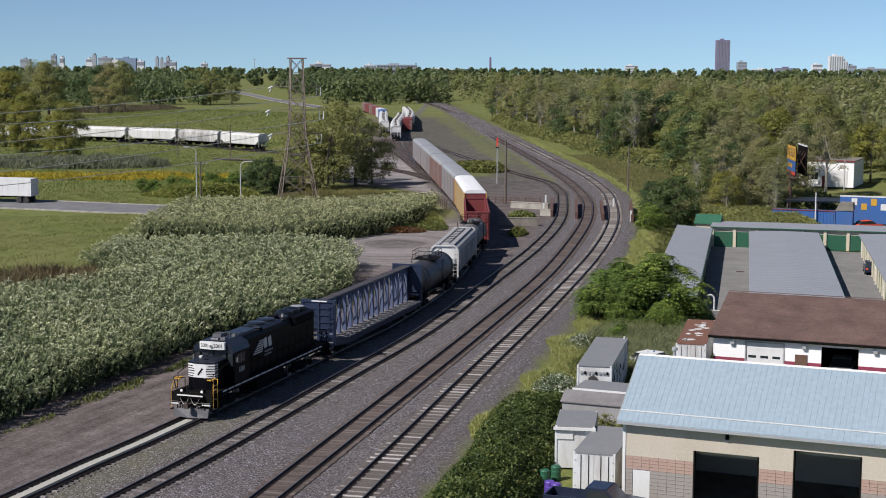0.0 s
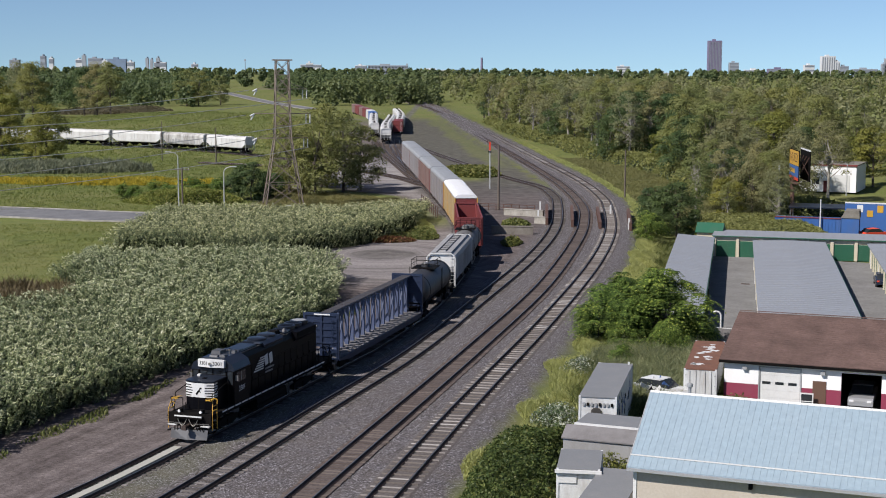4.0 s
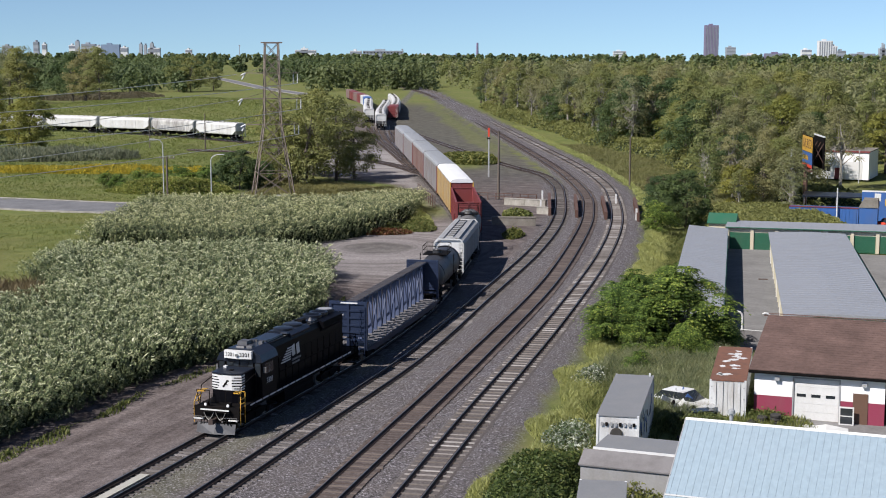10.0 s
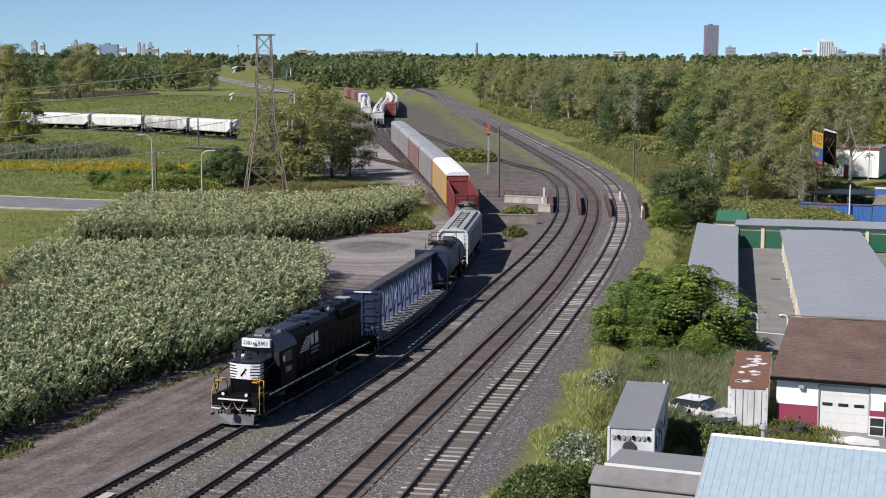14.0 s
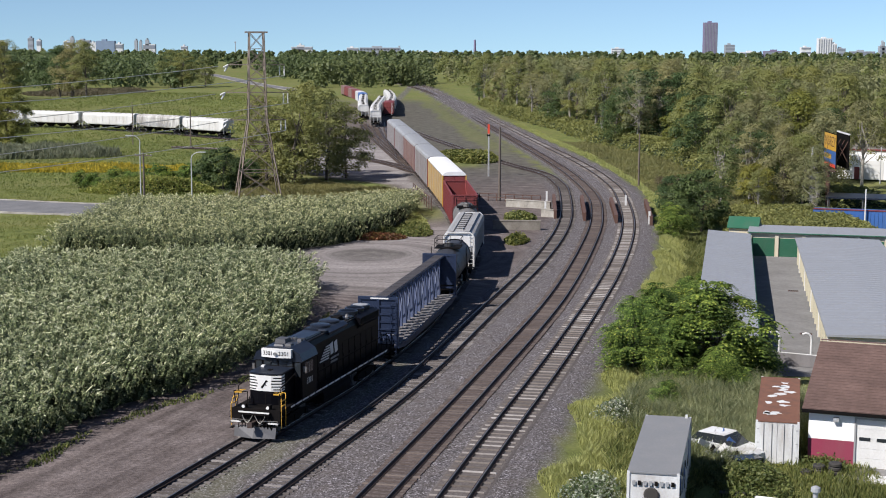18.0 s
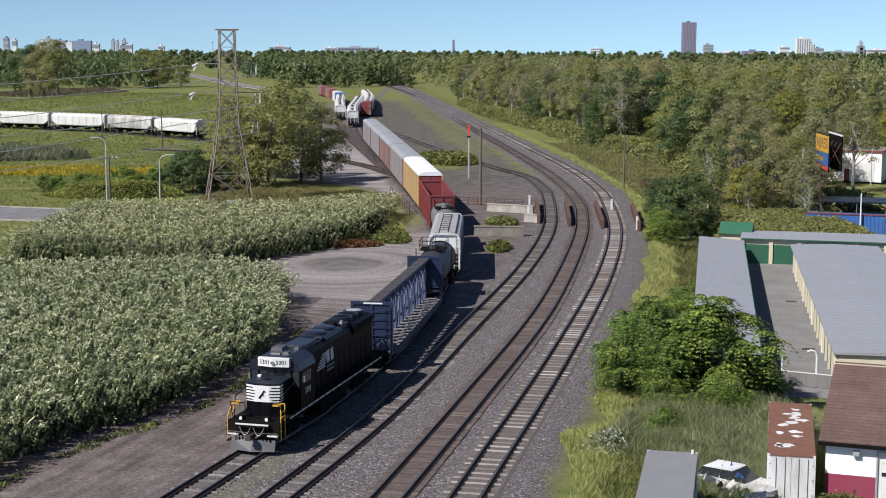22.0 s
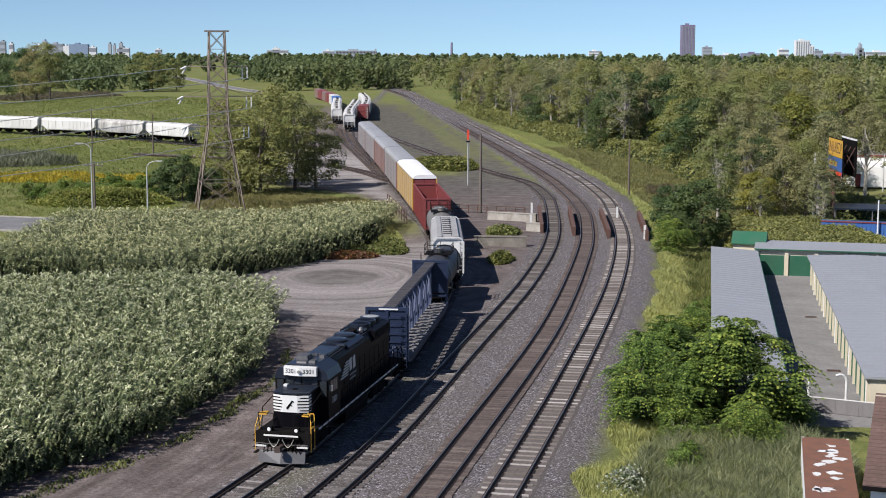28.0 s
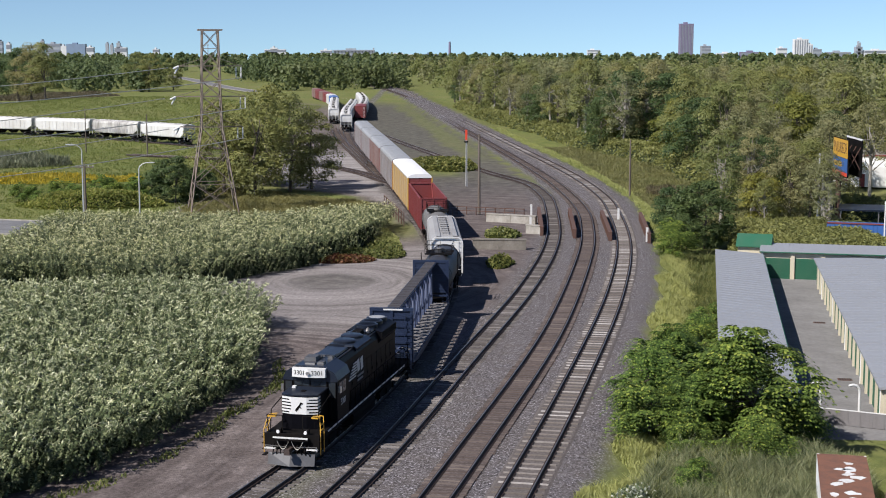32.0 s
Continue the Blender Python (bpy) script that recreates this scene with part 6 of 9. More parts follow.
thicket("weed_patch", "reddish weeds along the thicket's edge", blob(-8.5, 160.5, 3.8, 1.6, 0.2, 40), (-14, -3, 156, 166), 0.7, 120, 0.2, "red_weed", 40, core=False)
thicket("weed_patch", "green weeds at the lot's edge", blob(-4.0, 168, 2.2, 6, 0.1, 41), (-8, 0, 158, 178), 0.8, 70, 0.2, "weeds", 41, core=False)
grass("weed_fringe", "low green weeds at the thicket's foot", lambda x, y: np.minimum(near_bush(x, y) + 2.6 + 1.3 * wobble(x, y, 0.8, 71), -0.5 - near_bush(x, y)) * belt(y, 44, 112, 2) - 0.6, (-32, -8, 40, 120), 0.7, 40, 0.045, "weeds", 42, 0.7, 1.2)
thicket("shrub_row", "leafy green shrubs along the road", blob(-46, 214, 10, 4, 0.05, 43), (-60, -32, 206, 224), 2.6, 150, 0.17, "bright_weeds", 43)
grass("goldenrod_strip", "strip of yellow goldenrod across the field", blob(-74, 256, 27, 7.5, -0.03, 45), (-115, -40, 244, 268), 1.1, 40, 0.09, "goldenrod", 45, 0.3, 0.5)
grass("gray_weed_field", "gray-green weeds in the field", blob(-88, 290, 21, 14, 0, 46), (-115, -62, 270, 312), 2.2, 26, 0.1, "olive_weeds", 46, 0.4, 0.6)
grass("meadow_grass", "rough green meadow grass beyond the road", lambda x, y: np.minimum(np.minimum(-34 - x, y - 222), 335 - y), (-125, -34, 222, 335), 0.45, 5, 0.06, "meadow", 47, 0.5, 0.35)
grass("meadow_grass", "rough olive meadow grass beside the road", lambda x, y: np.minimum(np.minimum(-42 - x, y - 118), 184 - y + 0.3 * (x + 50)), (-84, -42, 118, 200), 0.3, 9, 0.04, "meadow", 48, 0.5, 0.4)

WOOD = [tree_meshes(100 + k, t, w, leaf, c, int(p * 1.25), 0.19, bark=b, low=lo, limbs=li, fill=fi) for k, (t, w, leaf, b, lo, c, p, li, fi) in enumerate(
    [(17, 11, "leaf", "bark", 0.16, 62, 120, 14, 1.0), (19, 9, "leaf", "pale_bark", 0.22, 50, 100, 24, 0.9), (14, 14, "leaf_dark", "bark", 0.10, 60, 140, 12, 1.05),
     (18, 9.5, "leaf_gray", "pale_bark", 0.24, 48, 90, 28, 0.85), (13, 10.5, "leaf_yellow", "bark", 0.14, 55, 120, 16, 1.0), (20, 11, "leaf_gray", "pale_bark", 0.28, 55, 95, 26, 0.9), (15, 12, "leaf_gray", "bark", 0.12, 60, 110, 16, 1.0)])]
WOOD_LABEL = ["tall olive-green woodland tree", "tall slender woodland tree with pale trunk", "broad dark green woodland tree", "tall airy gray-green tree with pale limbs", "woodland tree with yellow-green leaves", "tall gray-green tree with pale trunk", "rounded gray-green woodland tree"]


def wood_edge(y):
    """Where the woods on the right begin, as far as y."""
    return np.interp(y, [200, 231, 273, 302, 344, 402, 479, 800, 1200], [64, 50, 47, 44, 35, 29.5, 17, -2, -40])


rng_w = np.random.default_rng(77)
planted = []
tries = 0
while len(planted) < 150 and tries < 9000:
    tries += 1
    y = 205 + 420 * rng_w.uniform() ** 1.5
    x = wood_edge(y) + 2 + 62 * rng_w.uniform() ** 1.4
    gap = 6.6 + (y - 200) * 0.006
    if x > 52 and y < 268 and x > 40 + (y - 205) * 0.2:
        continue
    if all((x - a) ** 2 + (y - b) ** 2 > gap * gap for a, b in planted):
        planted.append((x, y))
for x, y in planted:
    k = int(rng_w.choice(7, p=(0.2, 0.12, 0.1, 0.17, 0.12, 0.13, 0.16)))
    sc = float(rng_w.uniform(0.68, 1.06)) * (0.72 if y < 235 else 1.0)
    z = float(height(x, y))
    ob = tree_thing("tree", WOOD[k], WOOD_LABEL[k], None, "woodland beside the tracks")
    ob.matrix_basis = Matrix.Translation((x, y, z)) @ Matrix.Rotation(float(rng_w.uniform(0, 6.28)), 4, "Z") @ Matrix.Diagonal((sc, sc, sc, 1))


def far_woods(name, label, seed, places, tall, mat, per=70, size=1.1):
    """Far crowns, each a heap of rounded clumps."""
    rng = np.random.default_rng(seed)
    out = []
    for x, y in places:
        t = tall * rng.uniform(0.7, 1.12)
        k = int(rng.integers(7, 11))
        a, u = rng.uniform(0, 6.283, k), rng.uniform(0, 1, k)
        w = t * rng.uniform(0.26, 0.40)
        rad = w * np.sin(np.pi * (0.25 + 0.6 * u)) * rng.uniform(0.3, 1.0, k)
        cs = np.stack([np.cos(a) * rad, np.sin(a) * rad, t * (0.12 + 0.68 * u)], 1)
        cs[0] = (0, 0, t * 0.84)
        cr = t * rng.uniform(0.13, 0.22, k)
        m = per // k
        d = rng.normal(size=(k, m, 3))
        d /= np.linalg.norm(d, axis=2)[:, :, None]
        c = cs[:, None, :] + d * cr[:, None, None] * rng.uniform(0.75, 1.05, (k, m, 1))
        z = float(height(x, y)) - 0.4
        out.append(leaves(rng, c.reshape(-1, 3) + np.array([x, y, z]), size * (1 + y / 2500), normals=d.reshape(-1, 3) * 1.8, flat=0.3, aspect=0.8))
    ob = thing(name, label, "woods", kind="stuff")
    part("crowns", quads_mesh("crowns", np.concatenate(out), mat), mat, ob, kind="stuff")
    return ob


r2 = np.random.default_rng(5)
right = [(wood_edge(y) + 60 * r2.uniform() ** 0.7 + (y - 400) * 0.25 * r2.uniform(), y) for y in r2.uniform(430, 1250, 420)]
right += [(x, y) for x, y in zip(r2.uniform(75, 420, 520), r2.uniform(300, 1200, 520)) if x > 70 + 0.05 * y]
far_woods("far_woods", "woodland stretching to the horizon", 61, right[::2], 14.5, "leaf", 190, 0.5)
far_woods("far_woods", "gray-green woodland stretching to the horizon", 65, right[1::2], 14.5, "leaf_gray", 190, 0.5)
horizon = [(x, y) for x, y in zip(r2.uniform(-900, 1500, 900), r2.uniform(1250, 2300, 900))]
far_woods("far_woods", "distant woods on the horizon", 62, horizon, 13.0, "leaf_far", 70, 1.2)
belt_far = [(x, 2300 + 220 * r2.uniform()) for x in np.arange(-1000, 1100, 4.5)]
far_woods("far_woods", "thin line of trees on the horizon", 66, belt_far, 11.0, "leaf_far", 40, 1.3)
left = [(x, y) for x, y in zip(r2.uniform(-380, -90, 620), r2.uniform(735, 1250, 620)) if x < -0.166 * (y + 23) or (y > 1130 and x > -0.13 * y)]
left += [(x, y) for x, y in zip(r2.uniform(-150, -40, 200), r2.uniform(900, 1250, 200)) if x > -0.118 * (y + 23) or y > 1180]
far_woods("far_woods", "dark woods beyond the meadow", 63, left, 15, "leaf_far", 170, 0.55)
mid = [(x, y) for x, y in zip(r2.uniform(-80, 10, 130), r2.uniform(760, 1000, 130)) if x < -8 - 0.03 * (y - 760)]
far_woods("far_woods", "dark trees at the head of the yard", 64, mid, 15, "leaf_far", 170, 0.6)

def frond_tree(seed, tall, wide, whorls, mat, low=0.12, length=0.95):
    """A small tree whose branch ends carry whorls of long, drooping, feathered leaves."""
    rng = np.random.default_rng(seed)
    sh = Shape()
    k = max(7, whorls // 8)
    u = (np.arange(k) + rng.uniform(0, 1, k)) / k
    a = np.arange(k) * 2.4 + rng.normal(0, 0.35, k)
    rad = wide / 2 * np.sin(np.pi * np.clip(0.24 + 0.7 * u, 0, 1)) ** 0.7 * rng.uniform(0.45, 1.0, k)
    limb = np.stack([np.cos(a) * rad, np.sin(a) * rad, tall * (low + (0.9 - low) * u)], 1)
    which = rng.integers(0, k, whorls)
    cs = limb[which] + rng.normal(0, 1, (whorls, 3)) * np.array([0.115, 0.115, 0.085]) * wide
    cs[:, 2] = np.maximum(cs[:, 2], 0.25)
    top = np.array([0.2, -0.1, tall * 0.6])
    sh.tube((0, 0, -0.3), top, 0.02 * tall, 0.012 * tall, 7)
    for c in limb:
        base = top * rng.uniform(0.25, 1.0)
        knee = base * 0.5 + c * 0.5 + np.array([0, 0, 0.04 * tall])
        sh.tube(base, knee, 0.045, 0.03, 5).tube(knee, c, 0.03, 0.012, 4)
    per, pairs = 10, 7
    az = (np.arange(per)[None, :] + rng.uniform(-0.35, 0.35, (whorls, per))) * 6.283 / per
    out = np.stack([np.cos(az), np.sin(az), np.zeros_like(az)], -1)
    lean = cs.copy()
    lean[:, 2] = 0
    lean /= np.maximum(0.3, np.linalg.norm(lean, axis=1))[:, None]
    way = out + lean[:, None, :] * 0.55
    ln = length * rng.uniform(0.7, 1.2, (whorls, per, 1, 1))
    rise = rng.uniform(0.15, 0.75, (whorls, per, 1))
    t = (np.linspace(0.12, 1.0, pairs))[None, None, :, None]
    p = cs[:, None, None, :] + way[:, :, None, :] * t * ln
    p[..., 2] += ((rise * t[..., 0]) - (1.25 * t[..., 0] ** 2)) * ln[..., 0]
    fwd = way / np.linalg.norm(way, axis=2)[:, :, None]
    side = np.stack([-fwd[..., 1], fwd[..., 0], np.zeros_like(az)], -1)[:, :, None, :]
    fwd = fwd[:, :, None, :]
    quads = []
    for s in (-1, 1):
        reach = length * (0.30 - 0.16 * t) * rng.uniform(0.75, 1.2, (whorls, per, pairs, 1))
        o = side * s * reach + fwd * reach * 0.45
        o = o + np.array([0, 0, 1.0]) * (-0.28 * reach + rng.normal(0, 0.02, (whorls, per, pairs, 1)))
        wv = fwd * length * 0.095 + np.array([0, 0, -0.05]) * length
        quads.append(np.stack([p, p + o * 0.5 + wv, p + o, p + o * 0.5 - wv], 3))
    inner = cs[:, None, :] * rng.uniform(0.7, 0.95, (whorls, 7, 1)) + rng.normal(0, 0.25, (whorls, 7, 3))
    inner[..., 2] += rng.uniform(-0.5, 0.0, (whorls, 7))
    quads.append(leaves(rng, inner.reshape(-1, 3), 0.17 * length, normals=lean.repeat(7, 0) * 0.6))
    q = np.concatenate([v.reshape(-1, 4, 3) for v in quads])
    return sh.mesh("trunk", MAT["bark"], True), quads_mesh("crown", q, mat)


BIG = tree_meshes(201, 15.5, 12, "leaf", 70, 130, 0.2, low=0.08)
DARK = tree_meshes(202, 8.4, 9.0, "leaf_dark", 75, 150, 0.16, low=0.06)
SUMAC = frond_tree(203, 8.0, 6.4, 150, "leaf_bright", 0.1, 1.15)
SHRUB = frond_tree(204, 3.6, 3.8, 56, "leaf_bright", 0.1, 0.75)
LONE = tree_meshes(205, 15, 11.5, "leaf_yellow", 95, 130, 0.2, low=0.04)


def plant(meshes, x, y, s, turn, label, group="", name="tree", drop=0.0):
    ob = tree_thing(name, meshes, label, None, group)
    ob.matrix_basis = Matrix.Translation((x, y, float(height(x, y)) - drop)) @ Matrix.Rotation(turn, 4, "Z") @ Matrix.Diagonal((s, s, s, 1))


for x, y, s, a in ((-24.5, 227, 1.0, 0.3), (-20.3, 236, 0.98, 2.0), (-29.5, 230, 0.92, 4.0), (-17.2, 240, 0.8, 5.2), (-25, 244, 1.02, 1.2)):
    plant(BIG, x, y, s, a, "leafy tree in the clump behind the pylon", "clump behind the pylon")
for x, y, s, a in ((-35.0, 219, 0.82, 0.5), (-32.0, 222, 0.6, 2.5), (-38.5, 221, 0.5, 4.0)):
    plant(DARK, x, y, s, a, "rounded dark green shrub beside the road", name="shrub")
for x, y, s, a in ((-54, 216, 0.8, 0.2), (-51, 219, 1.0, 1.4), (-48.5, 216, 0.9, 2.6), (-46, 220, 1.15, 3.6), (-43.5, 217, 0.95, 4.8), (-41, 221, 1.1, 5.6), (-57, 221, 0.8, 0.9)):
    plant(SHRUB, x, y, s, a, "bushy green shrub along the road", name="shrub")
for x, y, s, a in ((33.5, 183, 1.0, 0.5), (31.0, 190, 0.75, 2.5), (30.5, 178, 0.55, 1.5)):
    plant(DARK, x, y, s, a, "rounded dark green tree beside the storage sheds")
for x, y, s, a in ((19.6, 91.8, 0.95, 0.4), (15.8, 91.5, 0.6, 2.1), (16.6, 103, 0.62, 4.4), (20.8, 98.5, 0.62, 5.4)):
    plant(SUMAC, x, y, s, a, "bright green sumac tree on the bank")
for x, y, s, a in ((23.6, 97.5, 0.8, 0.2), (13.2, 90, 1.05, 1.0), (14.6, 98.5, 1.1, 2.7), (16.2, 105.5, 1.0, 3.5), (17.8, 110, 0.9, 4.9), (22.2, 93.5, 1.0, 0.6), (19.0, 86.5, 0.85, 2.2), (28.5, 173, 1.1, 1.7), (27.0, 166, 0.9, 3.1), (21.3, 118, 0.9, 1.3), (22.4, 124, 0.8, 2.3), (20.6, 110, 0.75, 3.0), (24.5, 131, 0.7, 4.0), (14.2, 80.5, 0.55, 5.0), (15.4, 88, 0.7, 0.9)):
    plant(SHRUB, x, y, s, a, "bushy green shrub on the bank", name="shrub")
for x, y, s, a in ((-99.5, 316, 0.72, 0.3), (-113, 336, 0.85, 1.8), (-94.5, 310, 0.92, 3.1), (-141, 418, 1.3, 2.9), (-153, 412, 1.2, 4.4), (-166, 425, 1.3, 0.4), (-180, 430, 1.3, 2.2)):
    plant(LONE, x, y, s, a, "spreading tree with yellow-green leaves beyond the field")
for x, y, s, a in ((-133, 742, 1.2, 0.2), (-141, 752, 1.25, 1.4), (-126, 770, 1.05, 3.3)):
    plant(BIG, x, y, s, a, "dark tree at the far end of the meadow")

# trees and scrub behind the sheds
thicket("scrub_belt", "mixed green scrub behind the storage sheds", lambda x, y: np.minimum(np.minimum(x - 34 - 0.15 * (y - 165), 66 - x), np.minimum(y - 167 + 0.25 * (x - 36), 196 - y + 0.2 * (x - 40) * 0)) + 1.5 * wobble(x, y, 0.4, 49), (30, 52, 162, 200), 2.8, 90, 0.17, "leaf", 49)
for k, (x, y, s, a) in enumerate(((44, 200, 0.62, 0.1), (49, 205, 0.7, 1.1), (40, 206, 0.66, 2.1), (46, 214, 0.72, 3.0), (52, 199, 0.55, 4.1), (53.5, 212, 0.66, 5.0), (48, 222, 0.8, 0.7), (56, 226, 0.82, 1.7), (62, 232, 0.85, 2.7), (43, 193, 0.4, 3.7), (50, 190, 0.42, 0.3), (70, 240, 0.8, 0.9), (92, 236, 0.95, 1.9), (98, 250, 1.0, 2.2), (86, 268, 1.0, 0.2), (66, 250, 0.85, 0.9), (81, 232, 0.62, 2.0), (85, 240, 0.72, 3.0), (88, 229, 0.6, 4.2))):
    plant(WOOD[(k * 2 + 4) % 7], x, y, s, a, WOOD_LABEL[(k * 2 + 4) % 7], "woodland beside the tracks")


def wood_skirt(x, y):
    d = x - wood_edge(y)
    return np.minimum(np.minimum(d + 1.5, 9 - d), np.minimum(y - 212, 560 - y)) + 1.6 * wobble(x, y, 0.35, 51)


thicket("undergrowth_belt", "dense green undergrowth along the edge of the woods", wood_skirt, (-12, 72, 212, 560), 3.4, 16, 0.34, "leaf", 51, rounding=3.0)
grass("field_grass", "tan and green grass in the field beside the main track", lambda x, y: np.minimum(np.minimum(x - MAIN_RIGHT.x(y) - 6, wood_edge(y) + 2 - x), np.minimum(y - 190, 345 - y)) + wobble(x, y, 0.5, 52), (26, 54, 186, 348), 0.7, 16, 0.06, "olive_meadow", 52, 0.5, 0.4)
grass("gray_weed_patch", "patch of gray-brown dead weeds in the field beside the track", blob(41, 250, 4.5, 9, 0.1, 53), (34, 48, 238, 262), 1.2, 40, 0.06, "brush_brown", 53, 0.5, 0.6)
grass("brown_weed_patch", "brown dry weeds at the end of the knotweed thicket", blob(-43, 103, 7.5, 11, 0.2, 54), (-54, -33, 88, 118), 2.6, 34, 0.06, "brush_brown", 54, 0.4, 0.6)
grass("brown_weed_field", "broad patch of brown weeds beyond the hopper cars", blob(-158, 655, 26, 60, 0.05, 62), (-195, -120, 585, 725), 1.5, 4.0, 0.35, "brush_brown", 62, 0.4, 0.1)

grass("dry_weed_skirt", "dry yellow-green weeds along the thicket's lot side", blob(-4.6, 178.5, 2.0, 8.5, 0.1, 71), (-8, 0, 166, 190), 0.9, 90, 0.04, "dry_grass", 71, 0.5, 0.6)
thicket("lot_weeds", "low green weeds at the foot of the thicket", blob(-7.8, 164.2, 3.0, 2.0, 0.4, 72), (-12, -3, 160, 169), 0.9, 150, 0.12, "weeds", 72, core=False)
thicket("red_weeds", "low red-leaved weeds on the edge of the dirt lot", blob(-11.2, 161.0, 2.2, 0.8, 0.5, 73), (-15, -8, 158, 165), 0.4, 160, 0.1, "weed_red", 73, core=False)

# single trees that stand out at the edge of the woods
for k, x, y, s, a in ((2, 45.5, 338, 1.25, 0.4), (2, 53, 336, 1.2, 2.2), (2, 38.5, 333, 0.8, 3.9), (4, 53.1, 302, 0.95, 1.1), (4, 67.3, 276, 1.18, 2.4), (3, 53.5, 243, 0.58, 0.8), (3, 58.0, 246, 0.62, 2.8), (1, 50.0, 250, 0.6, 4.4), (5, 33.5, 402, 0.9, 1.9), (6, 60, 258, 0.62, 0.6)):
    plant(WOOD[k], x, y, s, a, WOOD_LABEL[k], "woodland beside the tracks")
for x, y, s, a in ((-117.5, 356, 1.0, 0.6), (-124, 358, 0.8, 2.6)):
    plant(LONE, x, y, s, a, "spreading yellow-green tree before the hopper cars")
for k, (x, y) in enumerate([(-128 - 6.5 * j - 3 * (j % 3), 520 + 19 * (j % 4)) for j in range(10)]):
    plant(WOOD[(0, 6, 2, 4)[k % 4]], x, y, 1.15 + 0.12 * (k % 3), 1.3 * k, "dark green tree behind the hopper cars", "trees behind the hopper cars")
thicket("vine_hedge", "vine-covered reddish-green hedge between the sheds", blob(9.9, 46.2, 3.4, 1.3, -0.37, 55), (5, 14, 43, 50), 2.6, 300, 0.11, "weeds", 55)
thicket("yard_weeds", "green weeds before the garage", blob(21.3, 66.9, 1.7, 0.9, -0.35, 56), (18, 25, 64, 70), 1.1, 260, 0.10, "weeds", 56, core=False)
thicket("yard_weeds", "tall weeds in the scrap yard", blob(16.5, 63.5, 2.4, 3.6, 0.1, 57), (12, 21, 58, 70), 1.0, 150, 0.11, "weeds", 57, core=False)
grass("meadow_grass", "rough grass between the road and the field", lambda x, y: np.minimum(np.minimum(-30 - x, y - 199), 224 - y), (-100, -30, 199, 224), 0.35, 9, 0.05, "meadow", 58)
grass("meadow_grass", "patchy green grass beyond the yard tracks", lambda x, y: np.minimum(np.minimum(-34 - x, y - 335), 520 - y), (-150, -34, 335, 520), 0.5, 2.5, 0.1, "meadow", 59, 0.5, 0.3)
grass("yard_weeds", "rough grass round the garage yard", lambda x, y: np.minimum(np.minimum(x - 14, 24 - x), np.minimum(y - 56, 92 - y)), (13, 25, 55, 93), 0.6, 90, 0.025, "weeds", 60)
grass("grass_verge", "brownish grass behind the second thicket", lambda x, y: np.minimum(np.minimum(x + 33, -7 - x), np.minimum(y - 180, 228 - y - 0.9 * (x + 18))) + wobble(x, y, 0.5, 64), (-34, -5, 178, 244), 0.8, 42, 0.05, "olive_meadow", 61, 0.5, 0.7)


# ---- parked cars in the yard ----
def park(ob, line, s, length):
    ob.matrix_basis = car_pose(line, s, length)
    return ob


HOP = covered_hopper("hopper_white", "hopper_white", "white covered hopper car with dark underframe", "hopper_white", 17.4)
HOP_G = covered_hopper("hopper_grime", "hopper_white", "white covered hopper car with rust-stained, graffitied sides", "hopper_white", 17.2, "hopper_gray")
s0 = FAR_LINE.near_y(340.6) + 8.7
for k in range(8):
    src = HOP_G if k in (1,) else HOP
    pose_k = car_pose(FAR_LINE, s0 + k * 18.5, 17.4)
    if k == 0:
        HOP.matrix_basis = pose_k
        tagged(HOP, group="white hoppers on the far line")
    elif k == 1:
        HOP_G.matrix_basis = pose_k
        tagged(HOP_G, group="white hoppers on the far line")
    else:
        copy_thing(src, pose_k)
for line, y0, first, count in ((YARD_ONE, 427, 0, 5), (YARD_TWO, 443, 1, 7), (YARD_THREE, 392, 0, 6)):
    s = line.near_y(y0) + 9
    for k in range(first, count):
        tagged(copy_thing(HOP, car_pose(line, s + k * 18.6, 17.4)), group="parked yard cars")


def boxcar(mat, label, length=17.0):
    ob = thing("boxcar", label, "freight car", group="parked yard cars")
    h = length / 2
    part("body", Shape().box(-h, h, -1.5, 1.5, 1.05, 4.3), mat, ob)
    part("roof", Shape().prism([(-1.55, 4.25), (-1.5, 4.38), (0, 4.55), (1.5, 4.38), (1.55, 4.25)], -h, h), mat, ob)
    for s in (-1, 1):
        part("door", Shape().box(-1.5, 1.5, s * 1.53 - 0.03, s * 1.53 + 0.03, 1.1, 4.1), mat, ob)
    for way in (-1, 1):
        ladder(ob, way * (h + 0.06), 1.1, 0.8, 4.2, "y", "white", 9)
        part("end_rib", Shape().box(way * h - 0.06, way * h + 0.06, -1.3, 1.3, 2.0, 2.15).box(way * h - 0.06, way * h + 0.06, -1.3, 1.3, 3.0, 3.15), mat, ob)
        coupler(ob, way * h, way)
        bogie(ob, way * (h - 2))
    return ob


for k, (mat, lab) in enumerate((("cont_blue", "blue boxcar parked in the yard"), ("cont_white", "white boxcar parked in the yard"), ("maroon", "dark red boxcar parked in the yard"), ("rack_brown", "orange-brown boxcar parked in the yard"), ("maroon", "dark red boxcar parked in the yard"), ("rack_brown", "orange-brown boxcar parked in the yard"))):
    park(boxcar(mat, lab), YARD_ONE, YARD_ONE.near_y(427) + 9 + (5 + k) * 18.6, 17.0)
park(boxcar("maroon", "dark red boxcar behind the autoracks"), YARD_TWO, YARD_TWO.near_y(443) + 9, 17.0)

# ---- tracks laid out ----
def span_y(track, y0, y1):
    return track.near_y(y0), track.near_y(y1)


